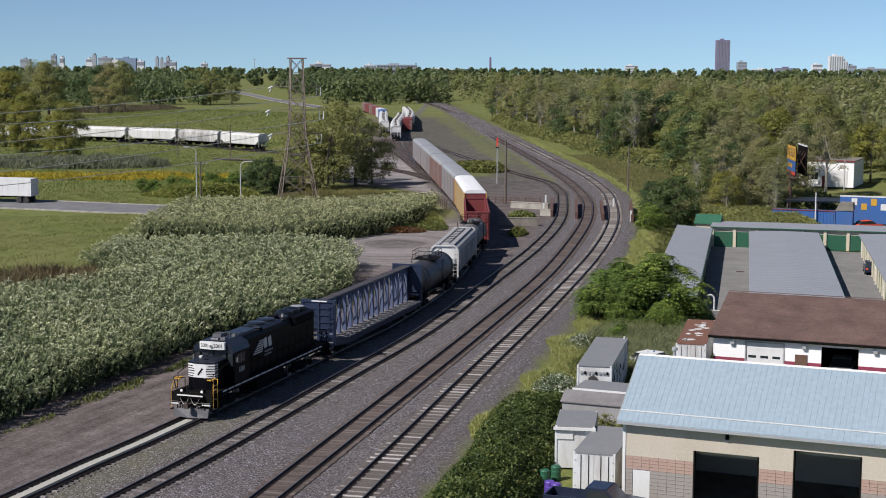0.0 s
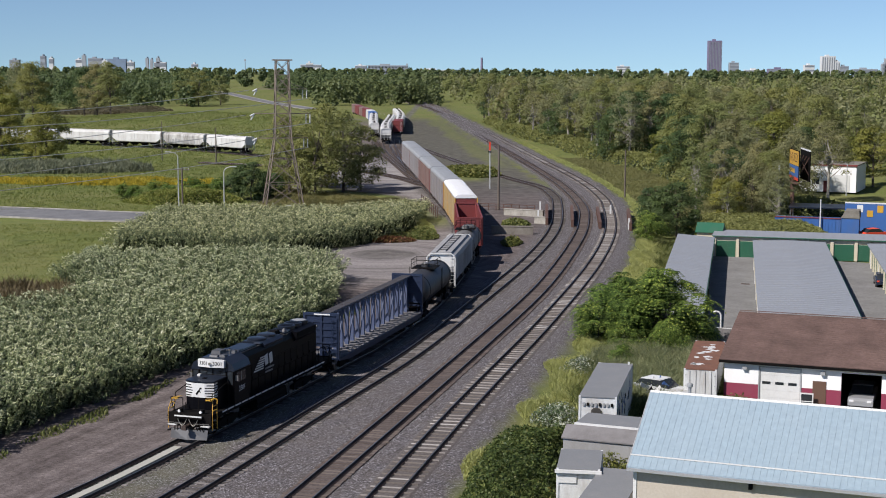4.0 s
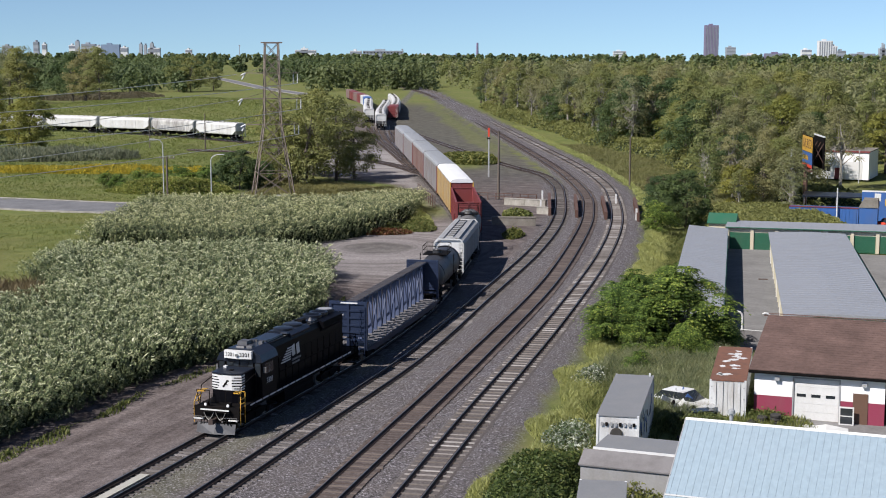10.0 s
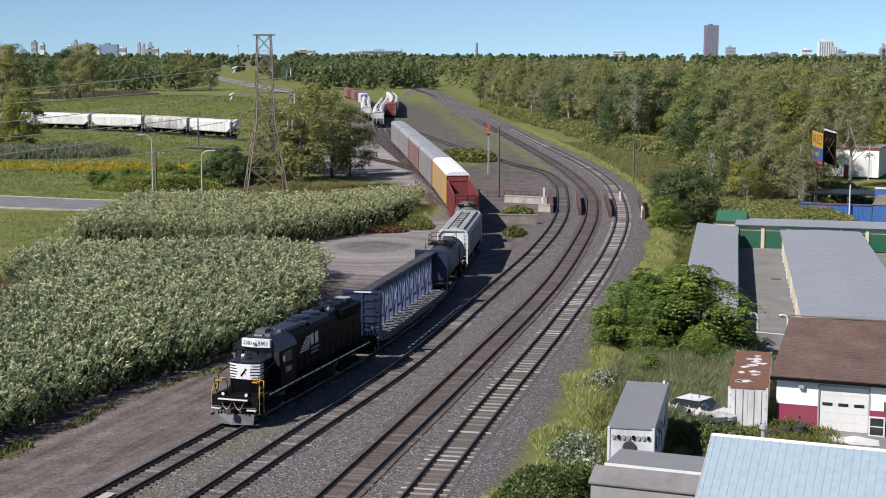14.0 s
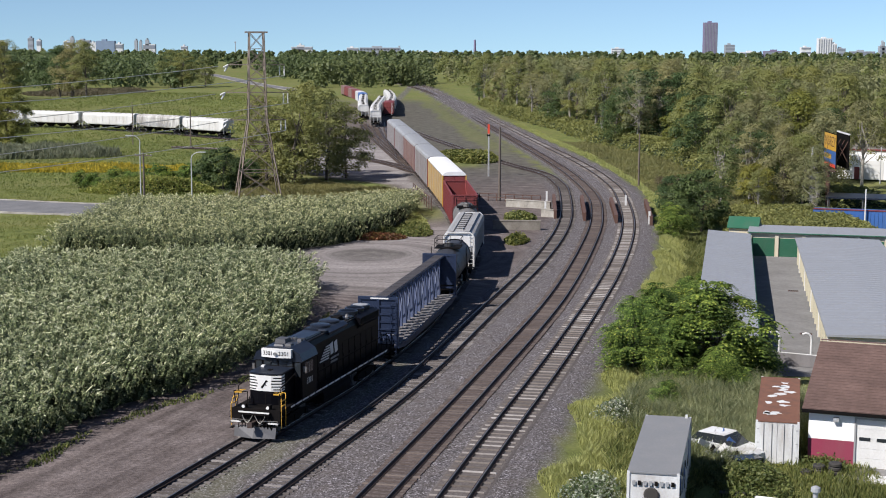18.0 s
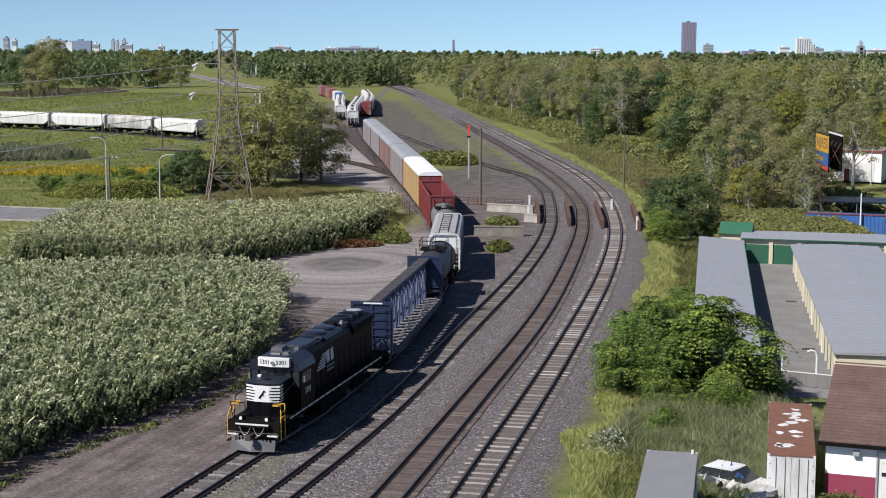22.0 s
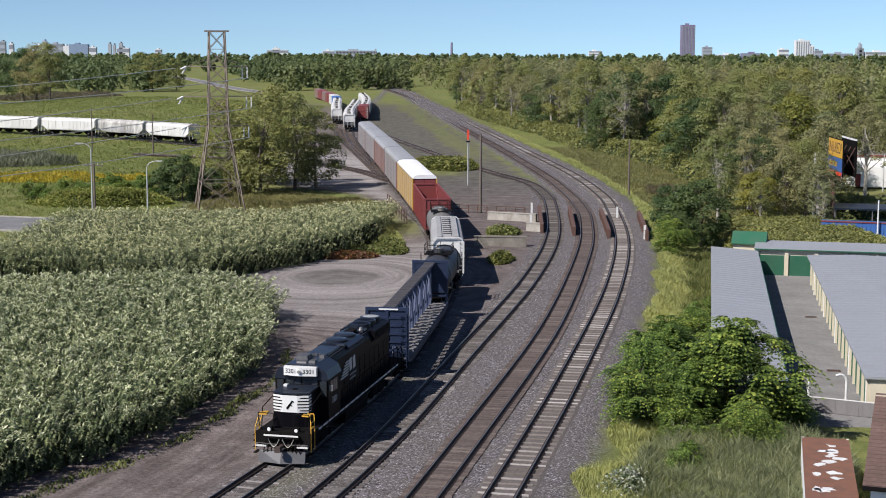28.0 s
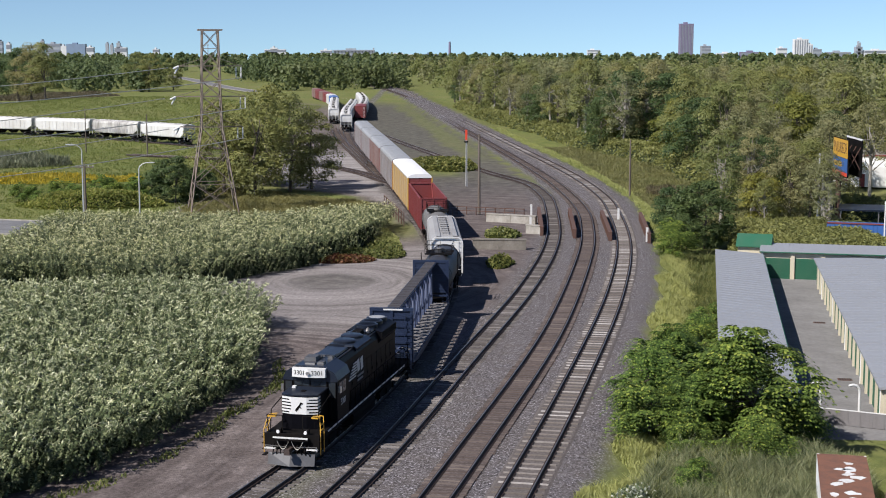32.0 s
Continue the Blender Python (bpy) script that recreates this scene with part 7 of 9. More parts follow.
a, b = span_y(TRAIN_LINE, 20, 100)
lay_track("track_1", TRAIN_LINE, 1, TRAIN_LINE.length - 1, "tie_gray", "dusty track with a pale strip between its rails", a, b, tie_up=-0.07)
a, b = span_y(SIDING, 22, 160)
lay_track("track_2", SIDING, 1, SIDING.length - 1, "tie_gray", "siding track with weathered gray ties", a, b, tie_up=-0.065)
a, b = span_y(MAIN_LEFT, 24, 160)
lay_track("track_3", MAIN_LEFT, 1, MAIN_LEFT.length - 1, "tie_brown", "main track with dark brown oily ties", a, b, tie_up=-0.035)
a, b = span_y(MAIN_RIGHT, 28, 190)
lay_track("track_4", MAIN_RIGHT, 1, MAIN_RIGHT.length - 1, "tie_pale", "main track with pale wooden ties", a, b, 0.9, tie_up=-0.01)
lay_track("track_5", WYE, 0.5, WYE.length - 1, "tie_brown", "track curving away to the wye")
lay_track("track_6", YARD_ONE, 0.5, YARD_ONE.length - 1, "tie_brown", "rusty yard track with dark ties")
lay_track("track_7", YARD_TWO, 0.5, YARD_TWO.length - 1, "tie_brown", "rusty yard track with dark ties")
lay_track("track_9", YARD_THREE, 0.5, YARD_THREE.length - 1, "tie_brown", "rusty yard track between the parked cars")
lay_track("track_8", FAR_LINE, 0.5, FAR_LINE.length - 1, "tie_brown", "track under the parked hoppers")
part("pale_strip", sweep(TRAIN_LINE, 1, TRAIN_LINE.near_y(49), 3.0, [(-0.28, -0.16), (0.28, -0.16), (0.28, -0.035), (-0.28, -0.035)]), "pale_rail", thing("grease_mat", "pale absorbent mat laid between the rails", "track mat"))
strip = sweep(MAIN_LEFT, 1, MAIN_LEFT.length - 1, 4.0, [(-1.25, -0.17), (1.25, -0.17), (1.25, -0.105), (-1.25, -0.105)])
part("oily_strip", strip, "bed_oily", thing("oily_ballast", "brown oil-stained ballast between the rails", "ballast", kind="structure"))

part("bed", sweep(MAIN_RIGHT, 1, MAIN_RIGHT.length - 1, 4.0, [(-1.5, -0.17), (1.5, -0.17), (1.35, -0.12), (-1.35, -0.12)]), "bed_brown", thing("tie_bed", "dusty brown bed between the pale ties", "ballast", kind="structure"))

# ---- bridge girders, walls and posts over the underpass ----
for x0, y0, x1, y1 in ((14.0, 180, 15.3, 202), (17.6, 177.5, 19.2, 200.5), (21.4, 175, 23.1, 198), (25.6, 173.5, 27.7, 195.5)):
    g = thing("bridge_girder", "rust-brown riveted plate girder beside the track", "girder", group="bridge girders")
    d = Vector((x1 - x0, y1 - y0, 0))
    n = d.normalized()
    turn = math.atan2(d.y, d.x)
    L = d.length
    c = Matrix.Translation((x0, y0, 0)) @ Matrix.Rotation(turn, 4, "Z")
    g.matrix_basis = c
    part("web", Shape().box(0, L, -0.05, 0.05, -0.3, 0.85), "rust", g)
    part("top_flange", Shape().box(0, L, -0.22, 0.22, 0.85, 0.92), "rust", g)
    for k in range(13):
        x = L * k / 12
        part("stiffener", Shape().box(x - 0.03, x + 0.03, -0.2, 0.2, -0.3, 0.85), "rust", g)


def block_wall(label, x0, y0, x1, y1, z0, z1, w, mat):
    d = Vector((x1 - x0, y1 - y0, 0))
    g = thing("concrete_wall", label, "wall")
    g.matrix_basis = Matrix.Translation((x0, y0, 0)) @ Matrix.Rotation(math.atan2(d.y, d.x), 4, "Z")
    n = max(1, int(d.length / 3.2))
    for k in range(n):
        a = d.length * k / n
        part("wall_panel", Shape().box(a + 0.015, a + d.length / n - 0.015, -w / 2, w / 2, z0, z1 - 0.12), mat, g)
    part("coping", Shape().box(-0.05, d.length + 0.05, -w / 2 - 0.05, w / 2 + 0.05, z1 - 0.12, z1), mat, g)
    return g


block_wall("weathered gray concrete wing wall of the underpass", 5.6, 168.5, 11.4, 168.0, -1.5, 1.0, 0.6, "dark_concrete")
block_wall("pale concrete parapet of the underpass", 8.2, 194.5, 14.2, 191.6, -1.5, 0.9, 0.5, "concrete")
block_wall("short pale parapet end by the siding", 12.4, 182.5, 14.2, 181.5, -1.5, 0.9, 0.5, "concrete")
for x, y, h in ((13.9, 196, 2.0), (12.9, 183, 1.9), (25.0, 196, 1.5), (25.5, 174.5, 1.6)):
    p = thing("marker_post", "white marker post beside the track", "post", pose(x, y, float(height(x, y))), "marker posts")
    part("post", Shape().box(-0.13, 0.13, -0.13, 0.13, -0.3, h, taper=0.01), "white", p)


def railing(label, x0, y0, x1, y1, h, mat, posts, z=None):
    g = thing("railing", label, "railing")
    d = Vector((x1 - x0, y1 - y0, 0))
    zz = float(height((x0 + x1) / 2, (y0 + y1) / 2)) if z is None else z
    g.matrix_basis = Matrix.Translation((x0, y0, zz)) @ Matrix.Rotation(math.atan2(d.y, d.x), 4, "Z")
    for k in range(posts):
        x = d.length * k / (posts - 1)
        part("post", Shape().box(x - 0.05, x + 0.05, -0.05, 0.05, -0.3, h), mat, g)
    for zr in (h * 0.5, h - 0.05):
        part("rail", Shape().box(0, d.length, -0.03, 0.03, zr - 0.04, zr + 0.04), mat, g)
    return g


railing("rusty railing above the underpass", -5.2, 212, -2.2, 190, 1.8, "rust", 9)
railing("rusty railing above the underpass wall", 3.4, 203, 13.2, 199, 1.1, "rust", 9)


# ---- poles, signal, lamps ----
def utility_pole(label, x, y, h, r=0.16, arm=0.0, mat="pole_wood"):
    p = thing("utility_pole", label, "pole", pose(x, y, float(height(x, y))))
    part("pole", Shape().tube((0, 0, -0.5), (0, 0, h), r, r * 0.7, 10), mat, p, smooth=True)
    if arm:
        part("crossarm", Shape().box(-arm / 2, arm / 2, -0.06, 0.06, h - 0.55, h - 0.4), mat, p)
        for dx in (-arm * 0.45, -arm * 0.2, arm * 0.2, arm * 0.45):
            part("insulator", Shape().tube((dx, 0, h - 0.4), (dx, 0, h - 0.2), 0.05, n=6), "glaze", p)
    return p


utility_pole("bare dark wooden pole beside the yard", 7.5, 202.5, 10.6, 0.2)
utility_pole("bare wooden pole beside the main track", 30.9, 229, 8.6)
utility_pole("wooden pole with crossarm behind the road", -43.2, 199, 7.2, 0.17, 2.4)
utility_pole("thin wooden pole in the field", -55.4, 309.7, 8.5)
utility_pole("thin wooden pole in the field", -70, 320, 9.5, 0.13)
utility_pole("pale pole in the trees", 55.7, 216, 9.0, 0.2, 0, "lamp_metal")

sig = thing("signal_mast", "slender railway signal mast with a red-orange head", "signal", pose(6.9, 242.5, float(height(6.9, 242.5))))
part("mast", Shape().tube((0, 0, -0.4), (0, 0, 8.6), 0.11, 0.09, 10), "lamp_metal", sig)
part("signal_head", Shape().box(-0.17, 0.17, -0.1, 0.1, 7.3, 8.9), "red", sig, "red-orange signal head")
part("lamp_unit", Shape().box(-0.3, 0.3, -0.15, 0.15, 6.9, 7.15), "frame_black", sig)
part("ladder", Shape().bar((0.16, 0, 0), (0.16, 0, 6.6), 0.04), "lamp_metal", sig)


def street_lamp(x, y, h, way):
    p = thing("street_lamp", "gray aluminium street lamp with a curved arm", "street lamp", pose(x, y, float(height(x, y))), "street lamps by the road")
    part("pole", Shape().tube((0, 0, -0.4), (0, 0, h), 0.12, 0.08, 10), "lamp_metal", p)
    arm = Shape()
    pts = [(way * (1 - math.cos(a)) * 1.4, 0, h + math.sin(a) * 0.9) for a in (0, 0.4, 0.8, 1.2, 1.57)]
    for q0, q1 in zip(pts, pts[1:]):
        arm.tube(q0, q1, 0.06, n=8)
    part("arm", arm, "lamp_metal", p)
    part("lamp_head", Shape().box(way * 1.4 - 0.1, way * 1.4 + way * 0.7 if way > 0 else way * 1.4 + 0.1, -0.14, 0.14, h + 0.82, h + 0.96) if way > 0 else Shape().box(way * 2.1, way * 1.4 + 0.1, -0.14, 0.14, h + 0.82, h + 0.96), "lamp_metal", p)


street_lamp(-45.3, 207, 8.2, -1)
street_lamp(-37.6, 206, 5.9, 1)


# ---- power pylon and cables ----
def pylon(x, y, turn, detail=True):
    p = thing("power_pylon", "rusty lattice steel power pylon with three pairs of arms", "pylon")
    z = float(height(x, y))
    p.matrix_basis = Matrix.Translation((x, y, z)) @ Matrix.Rotation(turn, 4, "Z")
    levels = [(0, 3.2), (4.0, 2.55), (8.0, 1.9), (11.5, 1.35), (13.5, 1.28), (15.5, 1.22), (17.5, 1.18), (19.5, 1.14), (21.8, 1.08), (24.1, 1.02)]
    for sx, sy in ((-1, -1), (1, -1), (1, 1), (-1, 1)):
        for (z0, w0), (z1, w1) in zip(levels, levels[1:]):
            part("leg_section", Shape().bar((sx * w0, sy * w0, z0 - (0.3 if z0 == 0 else 0)), (sx * w1, sy * w1, z1), 0.13), "pylon", p)
    for (z0, w0), (z1, w1) in zip(levels, levels[1:]):
        for k in range(4):
            c = [(-1, -1), (1, -1), (1, 1), (-1, 1)]
            (ax, ay), (bx, by) = c[k], c[(k + 1) % 4]
            for e0, e1 in (((ax * w0, ay * w0, z0), (bx * w1, by * w1, z1)), ((bx * w0, by * w0, z0), (ax * w1, ay * w1, z1)), ((ax * w1, ay * w1, z1), (bx * w1, by * w1, z1))):
                part("brace", Shape().bar(e0, e1, 0.08), "pylon", p)
    part("top_bridge", Shape().box(-1.6, 1.6, -0.85, -0.65, 24.1, 24.3).box(-1.6, 1.6, 0.65, 0.85, 24.1, 24.3).box(-1.6, -1.45, -0.65, 0.65, 24.12, 24.28).box(1.45, 1.6, -0.65, 0.65, 24.12, 24.28), "pylon", p)
    for za, reach in ((19.5, 4.1), (15.5, 4.6), (11.5, 4.2)):
        for s in (-1, 1):
            arm = part("arm", Shape().bar((s * 1.1, 1.0, za), (s * reach, 0, za), 0.11).bar((s * 1.1, -1.0, za), (s * reach, 0, za), 0.11).bar((s * 1.05, 0, za + 1.0), (s * reach, 0, za), 0.07), "pylon", p)
            for back in (0.1, 0.75):
                rows = []
                for k in range(9):
                    z = za - 0.15 - k * 0.16
                    rows += [(z, 0.05), (z - 0.05, 0.13), (z - 0.12, 0.05)]
                string = Shape().lathe(rows, 8, "z")
                turned = Matrix.Translation((s * (reach - back), 0, 0))
                if s < 0:
                    # the strings on this side are pulled out level by the cables
                    turned = Matrix.Translation((s * reach, -0.2 * back, za)) @ Matrix.Rotation(radians(58), 4, "Z") @ Matrix.Rotation(radians(82 - 40 * back), 4, "Y") @ Matrix.Translation((0, 0, -za))
                part("insulator_string", string, "glaze", arm, "white porcelain insulator string", m=turned)
    return p


PYLON = pylon(-27.9, 206.5, 0.22)


def cable(label, a, b, sag, r=0.05, n=24):
    a, b = Vector(a), Vector(b)
    side = (b - a).cross(Vector((0, 0, 1))).normalized()
    pts = []
    for k in range(n + 1):
        c = a.lerp(b, k / n) - Vector((0, 0, sag * 4 * (k / n) * (1 - k / n)))
        pts += [c + side * r * math.cos(q * 1.2566) + Vector((0, 0, r * math.sin(q * 1.2566))) for q in range(5)]
    sh = Shape().poly(pts, [(j * 5 + q, j * 5 + (q + 1) % 5, j * 5 + 5 + (q + 1) % 5, j * 5 + 5 + q) for j in range(n) for q in range(5)])
    ob = thing("power_cable", label, "cable", group="power cables")
    part("conductor", sh, "wire", ob)


for za, reach in ((19.5, 4.1), (15.5, 4.6), (11.5, 4.2)):
    for s in (-1, 1):
        cable("bare power cable strung from the pylon", (-27.9 + s * reach * 0.976 - (1.3 if s < 0 else 0), 206.5 + s * reach * 0.22 - (0.9 if s < 0 else 0), za - (1.6 if s > 0 else 0.25) - 0.3), (-140 + s * reach, 20, za + 4), 5.0)


# ---- road on the left ----
def strip_road(name, label, pts, width, mat, z):
    sh = Shape()
    tr = Track(pts)
    prof = [(-width / 2, z - 0.15), (width / 2, z - 0.15), (width / 2, z), (-width / 2, z)]
    ob = thing(name, label, "road", kind="structure")
    part("surface", sweep(tr, 0, tr.length, 4.0, prof), mat, ob)
    kerb = [(width / 2, z - 0.15), (width / 2 + 0.3, z - 0.15), (width / 2 + 0.3, z + 0.13), (width / 2, z + 0.13)]
    part("kerb", sweep(tr, 0, tr.length, 4.0, kerb), "concrete", ob)
    part("kerb", sweep(tr, 0, tr.length, 4.0, [(-o, zz) for o, zz in kerb]), "concrete", ob)
    return tr


ROAD = strip_road("road", "gray asphalt road with concrete kerbs", [(-190, 214), (-130, 207), (-78, 198.3), (-50, 189.5), (-25, 188)], 13.0, "asphalt", -0.2)


strip_road("far_road", "pale gravel road winding between the far woods", [(-70, 700), (-107, 820), (-159, 1022), (-191, 1119), (-240, 1230)], 8.0, "asphalt", 0.02)


# ---- sheds and yards on the right ----
LOT_Z = -2.02


def frame_of(x, y, dx, dy, z):
    return Matrix.Translation((x, y, z)) @ Matrix.Rotation(math.atan2(dy, dx), 4, "Z")


def roller_door(parent, x0, x1, z1, y, mat="green_door"):
    d = part("roller_door", Shape().box(x0, x1, y - 0.03, y + 0.03, 0.02, z1), mat, parent, "dark green roller door" if mat == "green_door" else "")
    for k in range(9):
        z = 0.15 + k * (z1 - 0.2) / 9
        part("slat_edge", Shape().box(x0 + 0.02, x1 - 0.02, y - 0.045, y + 0.045, z, z + 0.03), mat, d)


def storage_shed(name, label, x, y, dx, dy, length, width, eave, ridge, doors="right", mono=False, doors_from=0.4):
    """A long low storage shed; x runs along it, its right-hand long side at y = 0."""
    ob = thing(name, label, "storage shed")
    ob.matrix_basis = frame_of(x, y, dx, dy, LOT_Z)
    part("wall", Shape().box(0.15, length - 0.15, 0.2, width - 0.2, 0, eave), "cream", ob)
    if mono:
        rp = [(-0.15, eave), (-0.15, eave + 0.14), (width + 0.1, ridge + 0.1), (width + 0.1, ridge - 0.04)]
    else:
        rp = [(-0.15, eave), (-0.15, eave + 0.14), (width / 2, ridge + 0.1), (width + 0.15, eave + 0.14), (width + 0.15, eave)]
    roof = part("roof", Shape().prism(rp, -0.1, length + 0.1), "roof_gray", ob, "gray standing-seam metal roof")
    n = int(length / 1.25)
    for k in range(n):
        xx = 0.3 + k * (length - 0.6) / (n - 1)
        sh = Shape()
        top = [p for p in rp if p[1] > eave + 0.05]
        for (y0, z0), (y1, z1) in zip(top, top[1:]):
            sh.bar((xx, y0, z0 + 0.004), (xx, y1, z1 + 0.004), 0.03, 0.02)
        part("roof_seam", sh, "roof_gray", roof)
    part("gutter", Shape().box(-0.1, length + 0.1, -0.22, -0.15, eave - 0.01, eave + 0.09), "green_door", ob, "dark green gutter")
    step = 3.05
    k = 0
    while doors_from + (k + 1) * step < length:
        x0 = doors_from + k * step
        if doors in ("right", "both"):
            roller_door(ob, x0 + 0.25, x0 + step - 0.25, 2.15, 0.19)
        if doors in ("left", "both"):
            roller_door(ob, x0 + 0.25, x0 + step - 0.25, 2.15, width - 0.19)
        for yy in ((0.1,) if doors == "right" else (width - 0.1,) if doors == "left" else (0.1, width - 0.1)):
            part("pier", Shape().box(x0 - 0.2, x0 + 0.2, yy - 0.1, yy + 0.1, 0, eave), "cream", ob)
            part("downpipe", Shape().box(x0 - 0.05, x0 + 0.05, yy - 0.16 if yy < 1 else yy + 0.1, yy - 0.1 if yy < 1 else yy + 0.16, 0, eave), "white", ob) if k % 4 == 0 else None
        k += 1
    return ob


storage_shed("storage_shed", "long low storage shed with gray metal roof", 22.9, 94.0, 12.1, 64.8, 65.5, 4.6, 2.55, 2.95, "right", True)
storage_shed("storage_shed", "wide storage shed with gray metal roof and cream piers", 37.9, 96.2, 10.8, 58.4, 59.0, 9.0, 2.45, 2.62, "both")
storage_shed("storage_shed", "wide storage shed with gray metal roof and cream piers", 52.6, 98.0, 10.2, 53.0, 54.0, 9.0, 2.45, 2.62, "left")
storage_shed("storage_shed", "storage shed across the lot with dark green roller doors", 35.0, 159.3, 19.4, -4.9, 40.0, 5.0, 2.75, 3.0, "right", True, 0.2)
lot = thing("storage_lot", "pale asphalt paving between the storage sheds", "pavement", kind="structure")
part("paving", Shape().poly([(23.2, 92, LOT_Z + 0.02), (50, 84, LOT_Z + 0.02), (74, 146, LOT_Z + 0.02), (35.0, 160.5, LOT_Z + 0.02), (23.2, 92, LOT_Z - 0.5), (50, 84, LOT_Z - 0.5), (74, 146, LOT_Z - 0.5), (35.0, 160.5, LOT_Z - 0.5)], [(0, 1, 2, 3), (0, 4, 5, 1), (1, 5, 6, 2), (2, 6, 7, 3), (3, 7, 4, 0)]), "lot", lot)
for x, y in ((34.6, 134), (30.6, 111.5)):
    g = thing("drain_grate", "rusty drain grate in the paving", "drain", frame_of(x, y, 12, 65, LOT_Z + 0.024))
    part("frame", Shape().box(-0.35, 0.35, -0.5, 0.5, 0, 0.02), "rust", g)
    for k in range(5):
        part("slot", Shape().box(-0.28, 0.28, -0.42 + k * 0.18, -0.34 + k * 0.18, 0.021, 0.03), "dark", g)

gate = thing("sliding_gate", "gray sliding gate with white top rail across the lot entrance", "gate", frame_of(25.0, 99.2, 4.6, -2.3, LOT_Z))
part("panel", Shape().box(0, 8.5, -0.04, 0.04, 0.05, 1.0), "deck_gray", gate)
part("top_rail", Shape().box(0, 8.5, -0.05, 0.05, 1.0, 1.05), "white", gate)
for k in range(12):
    part("picket", Shape().box(0.1 + k * 0.74, 0.16 + k * 0.74, -0.055, 0.055, 0.05, 1.0), "deck_gray", gate)
for x, y, tall in ((25.9, 100.4, 1.9), (28.2, 99.6, 1.9)):
    kp = thing("keypad_post", "white gooseneck keypad post at the gate", "post", pose(x, y, LOT_Z))
    arm = Shape().tube((0, 0, 0), (0, 0, tall), 0.09, n=8)
    q = [(-(1 - math.cos(a)) * 0.45, 0, tall + math.sin(a) * 0.45) for a in (0, 0.5, 1.0, 1.57, 2.2)]
    for q0, q1 in zip(q, q[1:]):
        arm.tube(q0, q1, 0.09, n=8)
    part("post", arm, "white", kp)
    part("base", Shape().box(-0.2, 0.2, -0.2, 0.2, 0, 0.45, taper=0.04), "white", kp)


def gable_hall(name, label, x, y, dx, dy, base, length, depth, eave, ridge, roof_mat, walls):
    """A shed hall; x along the front eave, y to the back; walls(ob) adds the front's openings."""
    ob = thing(name, label, "building")
    ob.matrix_basis = frame_of(x, y, dx, dy, base)
    over = 0.35
    k = (ridge - eave) / (depth / 2)
    rp = [(-over, eave - over * k), (-over, eave - over * k + 0.16), (depth / 2, ridge + 0.16), (depth + over, eave - over * k + 0.16), (depth + over, eave - over * k), (depth / 2, ridge)]
    roof = part("roof", Shape().prism(rp, -over, length + over), roof_mat, ob)
    part("gable", Shape().prism([(0.02, 0), (0.02, eave), (depth / 2, ridge - 0.02), (depth - 0.02, eave), (depth - 0.02, 0)], 0, 0.25), "white_wall" if roof_mat == "shingle" else "tan_block", ob)
    part("gable", Shape().prism([(0.02, 0), (0.02, eave), (depth / 2, ridge - 0.02), (depth - 0.02, eave), (depth - 0.02, 0)], length - 0.25, length), "white_wall" if roof_mat == "shingle" else "tan_block", ob)
    part("back_wall", Shape().box(0, length, depth - 0.25, depth - 0.02, 0, eave), "tan_block", ob)
    part("floor_slab", Shape().box(0, length, 0, depth, -0.3, 0.03), "dark_concrete", ob)
    walls(ob, roof, k, over)
    return ob


